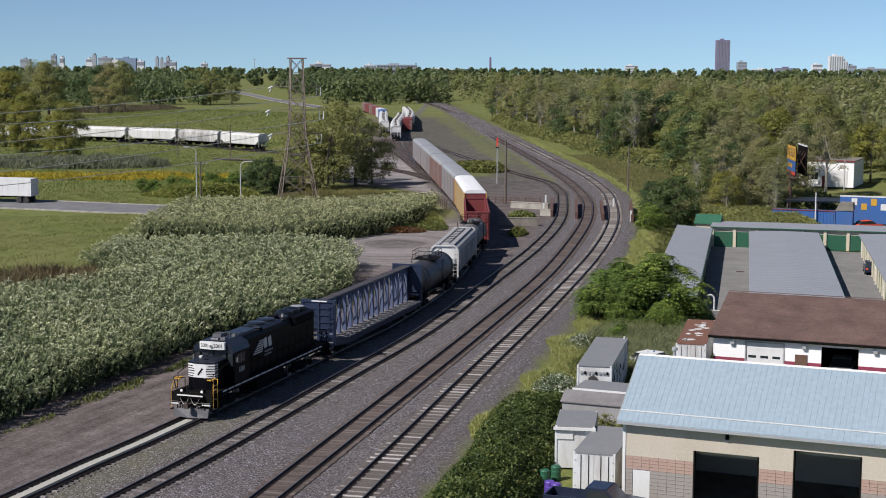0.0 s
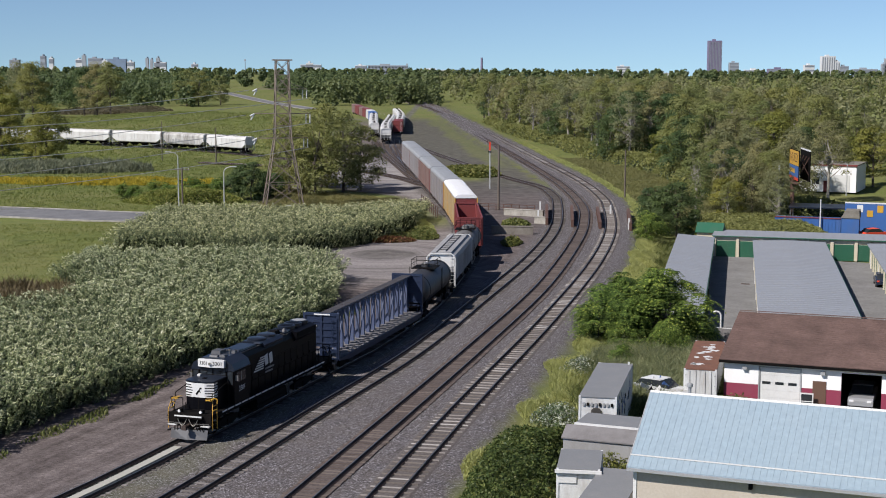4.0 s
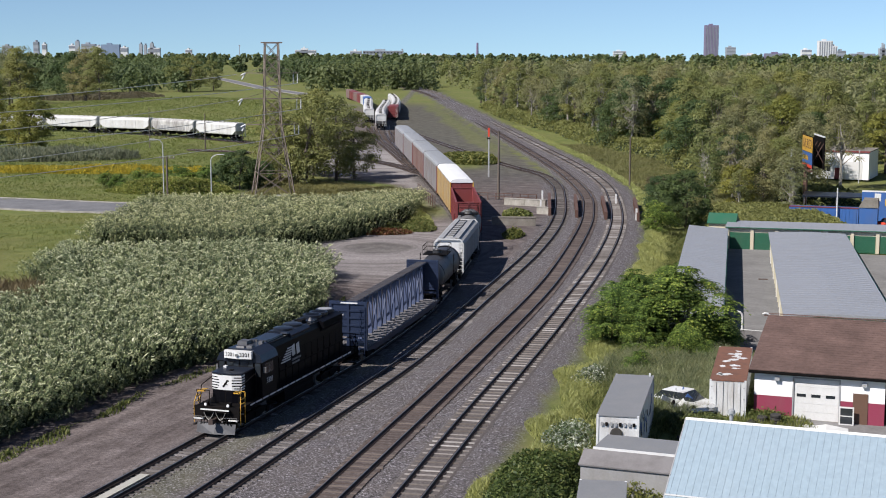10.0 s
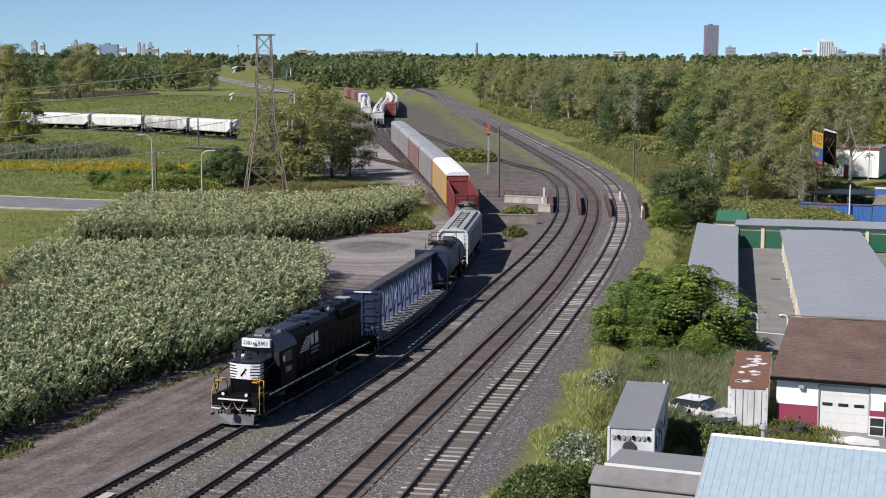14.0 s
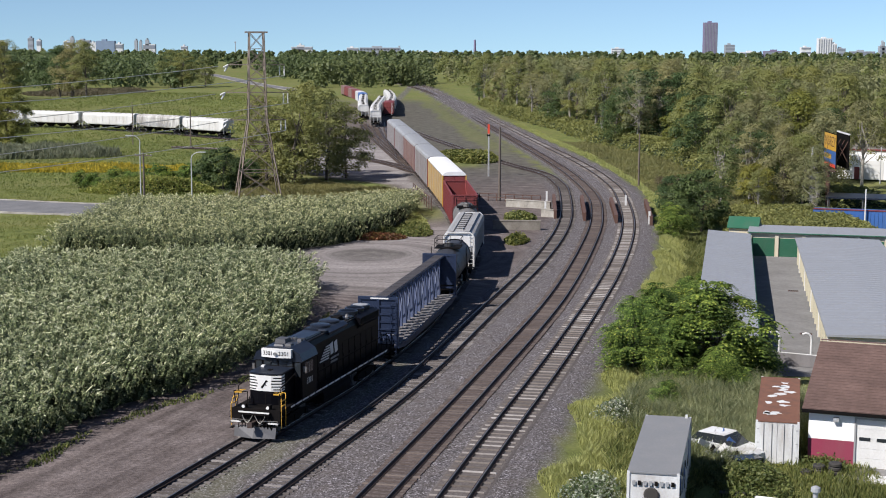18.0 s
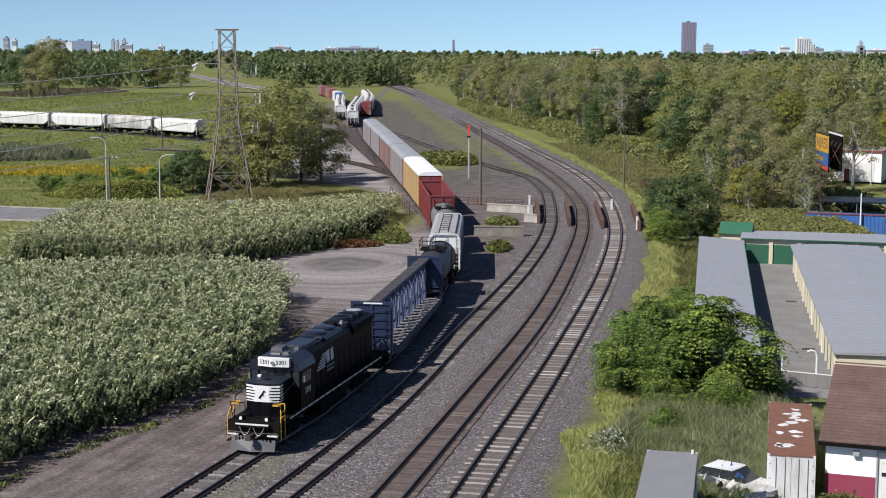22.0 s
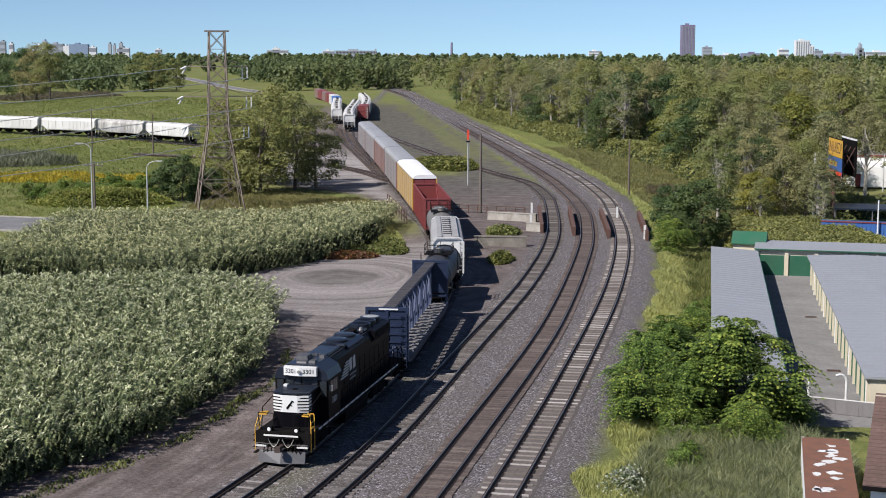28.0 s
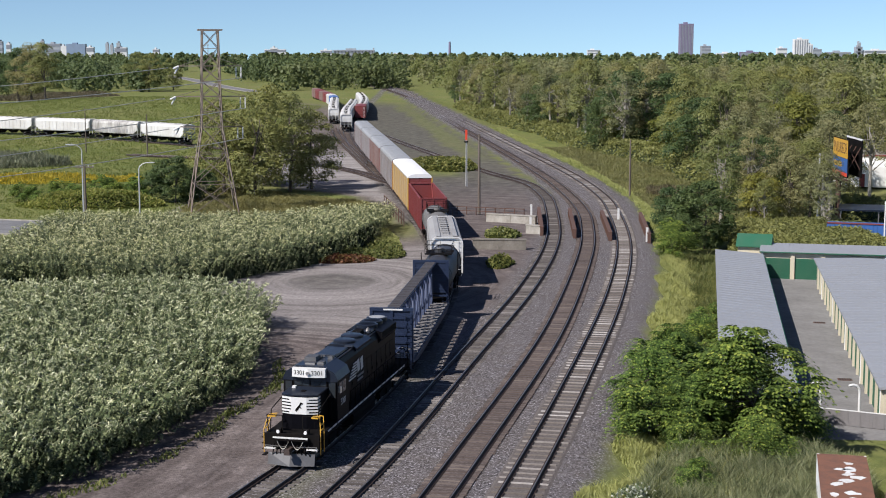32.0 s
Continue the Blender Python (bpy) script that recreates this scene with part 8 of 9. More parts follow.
def blue_front(ob, roof, k, over):
    e, rg, half, ln = 4.93, 7.58, 4.37, 25.0
    for n in range(80):
        x = -0.2 + n * 0.315
        part("roof_rib", Shape().bar((x, -0.34, e - 0.34 * k + 0.162), (x, half - 0.02, rg + 0.15), 0.028, 0.022), "roof_blue", roof)
    part("ridge_cap", Shape().prism([(half - 0.12, rg + 0.17 - 0.12 * k), (half, rg + 0.19), (half + 0.12, rg + 0.17 - 0.12 * k), (half, rg + 0.15)], -0.36, ln + 0.36), "white", roof)
    part("snow_rail", Shape().box(-0.35, ln + 0.35, 0.30, 0.36, e + 0.33 * k + 0.17, e + 0.33 * k + 0.225), "white", roof, "white snow rail near the eave")
    part("barge_board", Shape().prism([(-0.36, e - 0.36 * k + 0.06), (-0.36, e - 0.36 * k + 0.17), (half, rg + 0.17), (half, rg + 0.06)], -0.4, -0.355), "galv", roof)
    for x in (1.6, 15.5):
        part("roof_vent", Shape().lathe([(rg - 0.1, 0.09), (rg + 0.45, 0.09), (rg + 0.46, 0.17), (rg + 0.6, 0.16), (rg + 0.66, 0.05)], 12, "z", (x, half + 0.35, 0)), "galv", roof)
    part("gutter", Shape().box(-0.35, ln + 0.35, -0.5, -0.36, e - 0.36 * k - 0.02, e - 0.36 * k + 0.11), "galv", ob)
    spans = [(0.0, 0.47), (1.43, 3.85), (7.4, 9.22), (12.75, ln)]
    for z0, z1, mat in ((0, 2.1, "gray_block"), (2.1, 2.84, "pink_block"), (2.84, e, "tan_block")):
        for x0, x1 in spans + ([(0.47, 1.43)] if z0 >= 2.1 else []):
            if mat == "tan_block":
                part("wall_panel", Shape().box(x0, x1, 0, 0.24, z0, z1), mat, ob)
                continue
            nb = max(1, int((x1 - x0) / 0.42))
            rows = int(round((z1 - z0) / 0.21))
            w, hh = (x1 - x0) / nb, (z1 - z0) / rows
            one = Shape().box(0.006, w - 0.006, -0.004, 0.24, 0.006, hh - 0.006).mesh("block", MAT[mat])
            far = Shape()
            for r in range(rows):
                for b in range(nb):
                    if x0 > 12:
                        far.box(x0 + b * w + 0.006, x0 + (b + 1) * w - 0.006, -0.004, 0.24, z0 + r * hh + 0.006, z0 + (r + 1) * hh - 0.006)
                    else:
                        part("block", one, mat, ob, m=Matrix.Translation((x0 + b * w, 0, z0 + r * hh)))
            if far.v:
                part("block_course", far, mat, ob, kind="stuff")
    for x0, x1, zt in ((3.85, 7.4, 3.47), (9.22, 12.75, 4.03)):
        part("lintel", Shape().box(x0, x1, 0, 0.24, zt, e), "tan_block", ob)
        for xx in (x0, x1 - 0.08):
            part("door_jamb", Shape().box(xx, xx + 0.08, -0.03, 0.27, 0, zt), "frame_black", ob)
        part("rolled_door", Shape().box(x0 + 0.1, x1 - 0.1, 0.5, 0.9, zt - 0.3, zt + 0.1), "steel", ob)
    part("service_door", Shape().box(0.47, 1.43, 0.03, 0.1, 0, 2.08), "white", ob, "white service door")
    part("wall_lamp", Shape().box(5.6, 5.78, -0.2, 0.02, 4.3, 4.58), "frame_black", ob)
    part("corner_post", Shape().box(-0.12, 0.05, -0.05, 0.12, 0, e - 0.2), "white", ob)


def brown_front(ob, roof, k, over):
    e, ln = GARAGE_EAVE, 20.0
    for x0, x1 in ((0.0, 2.6), (5.5, 8.4), (11.2, ln)):
        part("wall_panel", Shape().box(x0, x1, 0, 0.24, 1.47, e), "white_wall", ob)
        part("lower_band", Shape().box(x0, x1, -0.006, 0.245, 0, 1.47), "burgundy", ob, "burgundy painted lower wall")
    for x0, x1 in ((2.6, 5.5), (8.4, 11.2)):
        part("lintel", Shape().box(x0, x1, 0, 0.24, 2.77, e), "white_wall", ob)
    d = part("overhead_door", Shape().box(2.6, 5.5, 0.06, 0.14, 0, 2.77), "white", ob, "white overhead door with small windows")
    for n in range(5):
        part("door_panel", Shape().box(2.65, 5.45, 0.045, 0.10, n * 0.554 + 0.015, n * 0.554 + 0.54), "white", d)
    for n in range(3):
        part("door_window", Shape().box(2.78 + n * 0.94, 3.38 + n * 0.94, 0.03, 0.05, 1.55, 1.75), "glass", d)
    for x0, x1, z0, z1 in ((2.5, 2.6, 0, 2.87), (5.5, 5.6, 0, 2.87), (2.6, 5.5, 2.77, 2.87)):
        part("door_frame", Shape().box(x0, x1, -0.04, 0.1, z0, z1), "galv", ob)
    part("side_door", Shape().box(6.4, 7.35, -0.05, -0.01, 0, 2.05), "brown_door", ob, "brown timber door")
    for x in (1.35, 6.95, 12.3):
        part("wall_lamp", Shape().box(x, x + 0.32, -0.25, 0.02, 2.55, 2.78), "galv", ob)
    for n in range(26):
        y = 0.0 + n * 0.36
        part("shingle_course", Shape().box(-0.36, ln + 0.36, y - 0.36, y - 0.015, e + (y - 0.36) * k + 0.165, e + (y - 0.36) * k + 0.178), "shingle", roof)
    part("fascia", Shape().box(-0.36, ln + 0.3, -0.42, -0.36, e - 0.35 * k - 0.08, e - 0.35 * k + 0.12), "frame_black", ob)


GARAGE_EAVE = 3.17
YARD_Z = -1.05
gable_hall("workshop_building", "block workshop with pale blue ribbed metal roof and open bays", 9.66, 31.5, 0.934, -0.357, -0.85, 25.0, 8.74, 4.93, 7.58, "roof_blue", blue_front)
gable_hall("garage_building", "white and burgundy garage with brown shingle roof", 20.52, 68.1, 0.942, -0.336, YARD_Z, 20.0, 17.0, GARAGE_EAVE, 5.25, "shingle", brown_front)
wf = thing("storm_window", "white framed window leaning on the garage wall", "window", frame_of(25.7, 66.0, 0.942, -0.336, YARD_Z + 0.02))
part("frame", Shape().box(0, 0.95, -0.3, -0.22, 0, 1.2), "white", wf)
for z in (0.08, 0.63):
    part("pane", Shape().box(0.09, 0.86, -0.31, -0.3, z, z + 0.48), "glass", wf)
apron = thing("garage_apron", "pale concrete apron in front of the garage", "pavement", kind="structure")
part("slab", Shape().box(2, 24, -3.2, -0.02, -0.3, 0.02), "lot", apron)
apron.matrix_basis = frame_of(20.52, 68.1, 0.942, -0.336, YARD_Z)


def container(name, label, x, y, dx, dy, z, length, width, tall, mat, roof, doors=True, bars=0, ribbed=True):
    ob = thing(name, label, "container")
    ob.matrix_basis = frame_of(x, y, dx, dy, z)
    part("body", Shape().box(0.05, length - 0.05, 0.05, width - 0.05, 0.1, tall - 0.06), mat, ob)
    n = int(length / 0.36)
    for s in (0, 1):
        for k in range(n if ribbed else 0):
            xx = 0.12 + k * (length - 0.24) / n
            part("corrugation", Shape().box(xx, xx + 0.19, s * (width - 0.05) + (0.02 if s == 0 else 0.0), s * (width - 0.05) + (0.05 if s == 0 else 0.03), 0.15, tall - 0.12), mat, ob)
    part("roof", Shape().box(0, length, 0, width, tall - 0.06, tall), roof, ob)
    for xx in (0.0, length - 0.12):
        for yy in (0.0, width - 0.12):
            part("corner_post", Shape().box(xx - 0.005, xx + 0.125, yy - 0.005, yy + 0.125, 0, tall + 0.01), mat, ob)
    if doors:
        for yy in (0.08, width / 2 + 0.01):
            d = part("door", Shape().box(-0.02, 0.05, yy, yy + width / 2 - 0.09, 0.12, tall - 0.12), mat, ob)
            for o in (0.3, 0.75):
                part("lock_rod", Shape().tube((-0.05, yy + o, 0.12), (-0.05, yy + o, tall - 0.12), 0.02, n=6), "frame_black" if name == "storage_trailer" else "galv", d)
            for zz in (0.5, tall * 0.5, tall - 0.5):
                part("hinge", Shape().box(-0.035, -0.018, yy + (0.0 if yy < 1 else width / 2 - 0.2), yy + (0.1 if yy < 1 else width / 2 - 0.1), zz, zz + 0.06), "galv", d)
    for k in range(bars):
        part("lettering_bar", Shape().box(-0.03, -0.01, 0.22 + k * 0.26, 0.38 + k * 0.26, tall - 0.62, tall - 0.4), "frame_black" if k % 3 == 0 else "galv", ob)
    return ob


tr = container("box_trailer", "weathered white box trailer with gray roof and graffiti", 11.05, 53.6, 2.3, 11.0, YARD_Z - 0.05, 11.2, 2.45, 3.55, "cont_white", "trailer_roof", False, 8, False)
rg = random.Random(8)
for k in range(26):
    x, z = rg.uniform(0.4, 10.4), rg.uniform(1.3, 2.9)
    part("graffiti_stroke", Shape().bar((x, 0.04, z), (x + rg.uniform(-0.5, 0.5), 0.04, z + rg.uniform(-0.7, 0.7)), 0.035, 0.17), ("cont_blue", "frame_black", "city_blue")[k % 3], tr)
part("landing_gear", Shape().lathe([(-0.045, 0.30), (-0.02, 0.36), (-0.02, 0.30)], 18, "x", (0.0, 1.3, 2.5)), "tyre", tr)
part("corner_lamp", Shape().box(10.9, 11.05, 0.2, 0.32, 3.55, 3.72), "white", tr)
rc = container("shipping_container", "white shipping container with rusted roof beside the garage", 19.85, 67.4, 2.6, 11.2, YARD_Z - 0.05, 11.6, 2.4, 2.55, "cont_white", "cont_rust")
for k in range(15):
    x, y = rg.uniform(0.9, 10.6), rg.uniform(0.5, 1.9)
    ring = [(x + rg.uniform(0.1, 0.42) * math.cos(a), y + rg.uniform(0.2, 0.62) * math.sin(a) * (0.8 if y < 1.8 else 0.5)) for a in np.arange(9) * 0.698]
    flake = Shape().poly([(u, min(2.35, max(0.05, v)), z) for z in (2.552, 2.558) for u, v in ring], [tuple(range(9))[::-1], tuple(range(9, 18))] + [(q, (q + 1) % 9, 9 + (q + 1) % 9, 9 + q) for q in range(9)])
    part("paint_flake", flake, "cont_white", rc, "pale flake of remaining roof paint")
container("storage_trailer", "white container with dark door rods and weedy gray roof", 9.35, 33.5, 0.28, 0.96, YARD_Z, 6.6, 2.45, 2.5, "cont_white", "trailer_roof")
gs = container("garden_shed", "white shed with sagging gray roof", 8.65, 39.2, 0.55, 4.2, YARD_Z, 4.3, 2.4, 2.7, "cont_white", "trailer_roof", False, 0, False)
part("eave_board", Shape().box(-0.2, -0.02, -0.08, 2.48, 2.5, 2.66), "white", gs)
part("board", Shape().box(-0.02, 0.04, 1.3, 2.3, 1.9, 2.4), "white", gs)
fs = thing("flat_shed", "low shed with dark flat roof and pale front", "shed", frame_of(8.0, 48.9, 0.934, -0.357, YARD_Z))
part("body", Shape().box(0.1, 5.9, 0.1, 2.9, 0, 2.9), "hopper_gray", fs)
part("roof", Shape().box(0, 6, 0, 3.0, 2.9, 2.98), "trailer_roof", fs)
part("edge_strip", Shape().box(-0.02, 6.02, -0.04, 0.06, 2.9, 3.02), "white", fs)
part("front_slope", Shape().prism([(-1.2, 2.25), (-1.2, 2.33), (-0.05, 2.9), (-0.05, 2.8)], -0.5, 5.8), "deck_gray", fs)
part("front_wall", Shape().box(-0.4, 5.7, -1.1, 0.1, 0, 2.25), "hopper_gray", fs)

# loose things in the yard
def tyre_stack(x, y, n, turn=0.0):
    ob = thing("tyre_stack" if n > 1 else "old_tyre", "stack of old black tyres" if n > 1 else "old black tyre on the ground", "tyres", pose(x, y, float(height(x, y)), 0, 0, turn), "old tyres in the yard")
    for k in range(n):
        part("tyre", Shape().lathe([(0.02 + k * 0.23, 0.2), (0.0 + k * 0.23, 0.3), (0.06 + k * 0.23, 0.36), (0.18 + k * 0.23, 0.36), (0.23 + k * 0.23, 0.3), (0.21 + k * 0.23, 0.2)], 18, "z"), "tyre", ob, smooth=True)


for x, y, n in ((20.7, 66.2, 2), (21.5, 65.8, 3), (14.8, 61.9, 1), (15.5, 61.6, 1), (19.9, 65.9, 1)):
    tyre_stack(x, y, n)
jk = thing("scrap_heap", "heap of white and blue scrap panels", "scrap", pose(15.6, 68.6, float(height(15.6, 68.6))))
for k in range(13):
    x, y, z = rg.uniform(-1.3, 1.3), rg.uniform(-1.5, 1.5), rg.uniform(0.15, 0.9)
    part("scrap_panel", Shape().bar((x, y, z), (x + rg.uniform(-0.9, 0.9), y + rg.uniform(-0.9, 0.9), z + rg.uniform(-0.15, 0.8)), 0.05, rg.uniform(0.12, 0.35)), ("white", "cont_blue", "galv", "white", "frame_black")[k % 5], jk)
sp = thing("dark_panel", "dark panel leaning among the weeds", "panel", pose(16.7, 66.4, float(height(16.7, 66.4)), 0, 0, 20))
part("sheet", Shape().box(-0.8, 0.8, -0.5, 0.5, 0.75, 0.82), "glass", sp)
for x in (-0.6, 0.6):
    part("leg", Shape().box(x - 0.04, x + 0.04, -0.3, 0.3, 0, 0.75), "galv", sp)
tp = thing("tarpaulin", "crumpled white tarpaulin on the ground", "tarpaulin", pose(24.3, 64.2, float(height(24.3, 64.2)) + 0.05, 0, 0, -15))
part("sheet", Shape().side_prism([(-1.5, 0), (-1.1, 0.14), (-0.5, 0.08), (0.1, 0.2), (0.8, 0.1), (1.5, 0.0)], -0.7, 0.7), "white", tp)
pk = thing("pickup_truck", "dark pickup truck with white cab roof beside the workshop", "truck", frame_of(8.0, 29.5, 0.934, -0.357, YARD_Z + 0.1))
part("bed", Shape().box(-2.8, -0.6, -0.92, 0.92, 0.45, 0.75), "car_navy", pk)
for y in (-0.92, 0.84):
    part("bed_side", Shape().box(-2.8, -0.6, y, y + 0.08, 0.75, 1.2), "car_navy", pk)
part("tailgate", Shape().box(-2.82, -2.74, -0.84, 0.84, 0.75, 1.2), "car_navy", pk)
part("cab", Shape().side_prism([(-0.6, 0.45), (-0.6, 1.15), (-0.45, 1.78), (0.75, 1.78), (1.35, 1.2), (2.6, 1.1), (2.7, 0.45)], -0.9, 0.9), "car_navy", pk)
part("cab_roof", Shape().box(-0.4, 0.7, -0.75, 0.75, 1.782, 1.82), "car_navy", pk)
for y in (-0.91, 0.89):
    part("side_window", Shape().side_prism([(-0.35, 1.2), (-0.3, 1.68), (0.7, 1.68), (1.1, 1.2)], y, y + 0.02), "glass", pk)
for x in (-1.9, 1.75):
    for s in (-1, 1):
        part("wheel", Shape().lathe([(s * 0.7, 0.2), (s * 0.7, 0.36), (s * 0.93, 0.36), (s * 0.93, 0.2)], 16, "y", (x, 0, 0.36)), "tyre", pk)
pl = thing("bucket_pile", "pile of orange and yellow buckets", "buckets", pose(6.1, 41.9, float(height(6.1, 41.9))))
for k in range(9):
    part("bucket", Shape().lathe([(0, 0.14), (0.36, 0.17), (0.36, 0.14)], 12, "z", (rg.uniform(-0.7, 0.7), rg.uniform(-0.5, 0.5), 0.35 * (k % 3))), ("amber", "rust", "cont_blue", "white")[k % 4], pl)

# things beyond the sheds
cy = thing("blue_container_wall", "blue corrugated container wall with a red cap", "container", frame_of(48.4, 184.0, 8.8, -2.9, -1.9))
part("body", Shape().box(0, 9.6, 0, 2.4, 0, 2.7), "cont_blue", cy)
for k in range(19):
    part("corrugation", Shape().box(0.1 + k * 0.5, 0.35 + k * 0.5, -0.05, 0.01, 0.1, 2.6), "cont_blue", cy)
part("cap", Shape().box(0, 9.6, -0.08, 0.2, 2.7, 2.84), "maroon", cy)
bh = thing("blue_hut", "small blue hut with greenish sloping roof", "hut", frame_of(57.6, 181.0, 8.8, -2.9, -1.9))
part("wall", Shape().box(0, 2.5, 0, 3.4, 0, 2.9), "cont_blue", bh)
part("roof", Shape().side_prism([(-0.1, 2.88), (0.5, 4.0), (2.5, 4.0), (2.6, 2.88)], -0.1, 3.5), "dark_concrete", bh)
pw = thing("panel_wall", "blue wall with yellow and white panels", "wall", frame_of(60.5, 190.5, 8.8, -2.9, -1.9))
part("wall", Shape().box(0, 14, 0, 0.3, 0, 4.2), "cont_blue", pw)
part("top_band", Shape().box(0, 14, -0.02, 0.32, 4.2, 4.4), "white", pw)
for k in range(9):
    part("panel", Shape().box(0.3 + k * 1.5, 1.2 + k * 1.5, -0.04, 0.0, (2.2, 2.9)[k % 2], (3.2, 4.0)[k % 2]), ("amber", "white", "amber")[k % 3], pw)

bb = thing("billboard", "two-sided billboard on a rusty pole, yellow and blue panel", "billboard", frame_of(56.8, 212.5, -0.5, -8.8, -1.5))
part("pole", Shape().tube((4.5, -0.3, -0.5), (4.5, -0.3, 6.5), 0.35, 0.35, 12), "rust", bb)
part("catwalk", Shape().box(0, 9, -0.75, -0.05, 5.6, 5.72), "rust", bb)
pn = part("panel", Shape().box(0, 9, -0.16, 0, 6.0, 11.0), "frame_black", bb)
part("upper_field", Shape().box(0.1, 8.9, -0.20, -0.162, 8.5, 10.9), "amber", pn, "yellow upper field of the poster")
part("lower_field", Shape().box(0.1, 8.9, -0.20, -0.162, 6.1, 8.45), "cont_blue", pn, "blue lower field of the poster")
head = part("headline", text_mesh("INJURED?", 2.1, "rust"), "rust", pn, "red-brown poster headline")
head.matrix_basis = Matrix.Translation((4.5, -0.205, 9.7)) @ Euler((radians(90), 0, 0)).to_matrix().to_4x4() @ Matrix.Diagonal((0.92, 1, 1, 1))
part("foot_band", Shape().box(0.1, 8.9, -0.21, -0.2, 6.1, 6.6), "red", pn, "orange-red band at the poster foot")
part("headline_bar", Shape().box(0.6, 5.6, -0.22, -0.2, 7.2, 7.9), "amber", pn)
p2 = part("panel", Shape().box(0, 9, 1.6, 1.76, 6.0, 11.0), "frame_black", bb)
part("frame", Shape().box(0, 9, 1.58, 1.78, 10.9, 11.1), "white", p2)
for x in (0.5, 3.2, 5.9, 8.5):
    part("strut", Shape().bar((x, 0, 7), (x, 1.6, 10), 0.1).bar((x, 0, 10), (x, 1.6, 7), 0.1), "rust", bb)

wb = thing("white_building", "white flat-roofed workshop behind the trees", "building", frame_of(68.8, 258.5, 8.0, -3.5, -1.6))
part("wall", Shape().box(0, 11, 0, 12, 0, 5.2), "white_wall", wb)
part("roof", Shape().box(-0.1, 11.1, 0.1, 12.2, 5.2, 5.4), "dark_concrete", wb)
part("roof_edge", Shape().box(-0.2, 11.2, -0.2, 0.1, 5.15, 5.45), "maroon", wb)
for x in (0.7, 2.5):
    w = part("window", Shape().box(x, x + 1.4, -0.06, 0.02, 1.5, 2.8), "glass", wb)
    part("window_frame", Shape().box(x - 0.08, x, -0.09, 0.02, 1.42, 2.88).box(x + 1.4, x + 1.48, -0.09, 0.02, 1.42, 2.88).box(x, x + 1.4, -0.09, 0.02, 2.8, 2.88).box(x, x + 1.4, -0.09, 0.02, 1.42, 1.5).box(x + 0.67, x + 0.73, -0.09, -0.05, 1.5, 2.8), "white", w)
part("door", Shape().box(4.7, 5.6, -0.06, 0.02, 0, 2.2), "maroon", wb)
od = part("overhead_door", Shape().box(6.4, 9.8, -0.06, 0.02, 0, 3.4), "white", wb)
for k in range(4):
    part("door_panel", Shape().box(6.45, 9.75, -0.085, -0.06, 0.05 + k * 0.85, 0.82 + k * 0.85), "white", od)

cp = thing("carport", "dark flat carport roof on thin posts", "shelter", frame_of(53.0, 196.0, 8.8, -2.6, -1.9))
part("roof", Shape().box(0, 15, 0, 7, 2.9, 3.1), "roof_black", cp)
for x in (0.3, 5, 10, 14.7):
    for y in (0.3, 6.7):
        part("post", Shape().box(x - 0.07, x + 0.07, y - 0.07, y + 0.07, 0, 2.9), "steel", cp)
utility_pole("white pole beside the blue container wall", 54.6, 181.5, 5.8, 0.12, 0, "white")
utility_pole("white pole at the workshop", 76.5, 252, 6.5, 0.12, 0, "lamp_metal")
utility_pole("white pole in the trees behind the sheds", 53.6, 206, 6.8, 0.16, 0, "lamp_metal")


# ---- vehicles ----
def motor_car(name, label, mat, m, van=False):
    ob = thing(name, label, "car", m)
    body = Shape().side_prism([(-2.25, 0.35), (-2.3, 0.75), (-2.15, 0.98), (-1.0, 1.02), (1.0, 0.98), (2.0, 0.88), (2.25, 0.7), (2.25, 0.35)], -0.88, 0.88)
    part("body", body, mat, ob)
    part("cabin", Shape().side_prism([(-1.95, 0.98), (-1.45, 1.46), (0.2, 1.5), (1.05, 0.97)], -0.76, 0.76), "glass", ob)
    part("roof", Shape().side_prism([(-1.45, 1.455), (-1.4, 1.5), (0.15, 1.54), (0.25, 1.49)], -0.74, 0.74), mat, ob)
    for x in (-1.4, 1.4):
        for s in (-1, 1):
            w = part("wheel", Shape().lathe([(s * 0.72, 0.2), (s * 0.72, 0.33), (s * 0.9, 0.33), (s * 0.9, 0.2)], 14, "y", (x, 0, 0.33)), "tyre", ob)
            part("rim", Shape().lathe([(s * 0.89, 0.2), (s * 0.91, 0.18)], 10, "y", (x, 0, 0.33)), "chrome", w)
    for s in (-1, 1):
        part("headlight", Shape().box(2.2, 2.27, s * 0.62 - 0.16, s * 0.62 + 0.16, 0.62, 0.78), "glaze", ob)
        part("tail_light", Shape().box(-2.31, -2.24, s * 0.66 - 0.14, s * 0.66 + 0.14, 0.68, 0.86), "red", ob)
    return ob


motor_car("parked_car", "dark navy car parked between the storage sheds", "car_navy", frame_of(50.5, 133.5, 0.2, 1, LOT_Z + 0.02))
motor_car("parked_car", "silver car standing inside the open garage bay", "car_silver", frame_of(30.55, 67.2, -0.336, -0.942, YARD_Z + 0.035))
motor_car("wrecked_car", "stripped white car standing among the weeds", "cont_white", frame_of(16.1, 69.0, 0.75, -0.66, float(height(16.1, 68.4))))
motor_car("parked_car", "red car parked beside the blue hut", "red", frame_of(62.8, 181.5, 0.9, 0.3, float(height(62.8, 181.5))))
motor_car("parked_car", "old maroon car behind the blue container wall", "maroon", frame_of(51.5, 189.5, 0.5, 0.8, float(height(51.5, 189.5))))
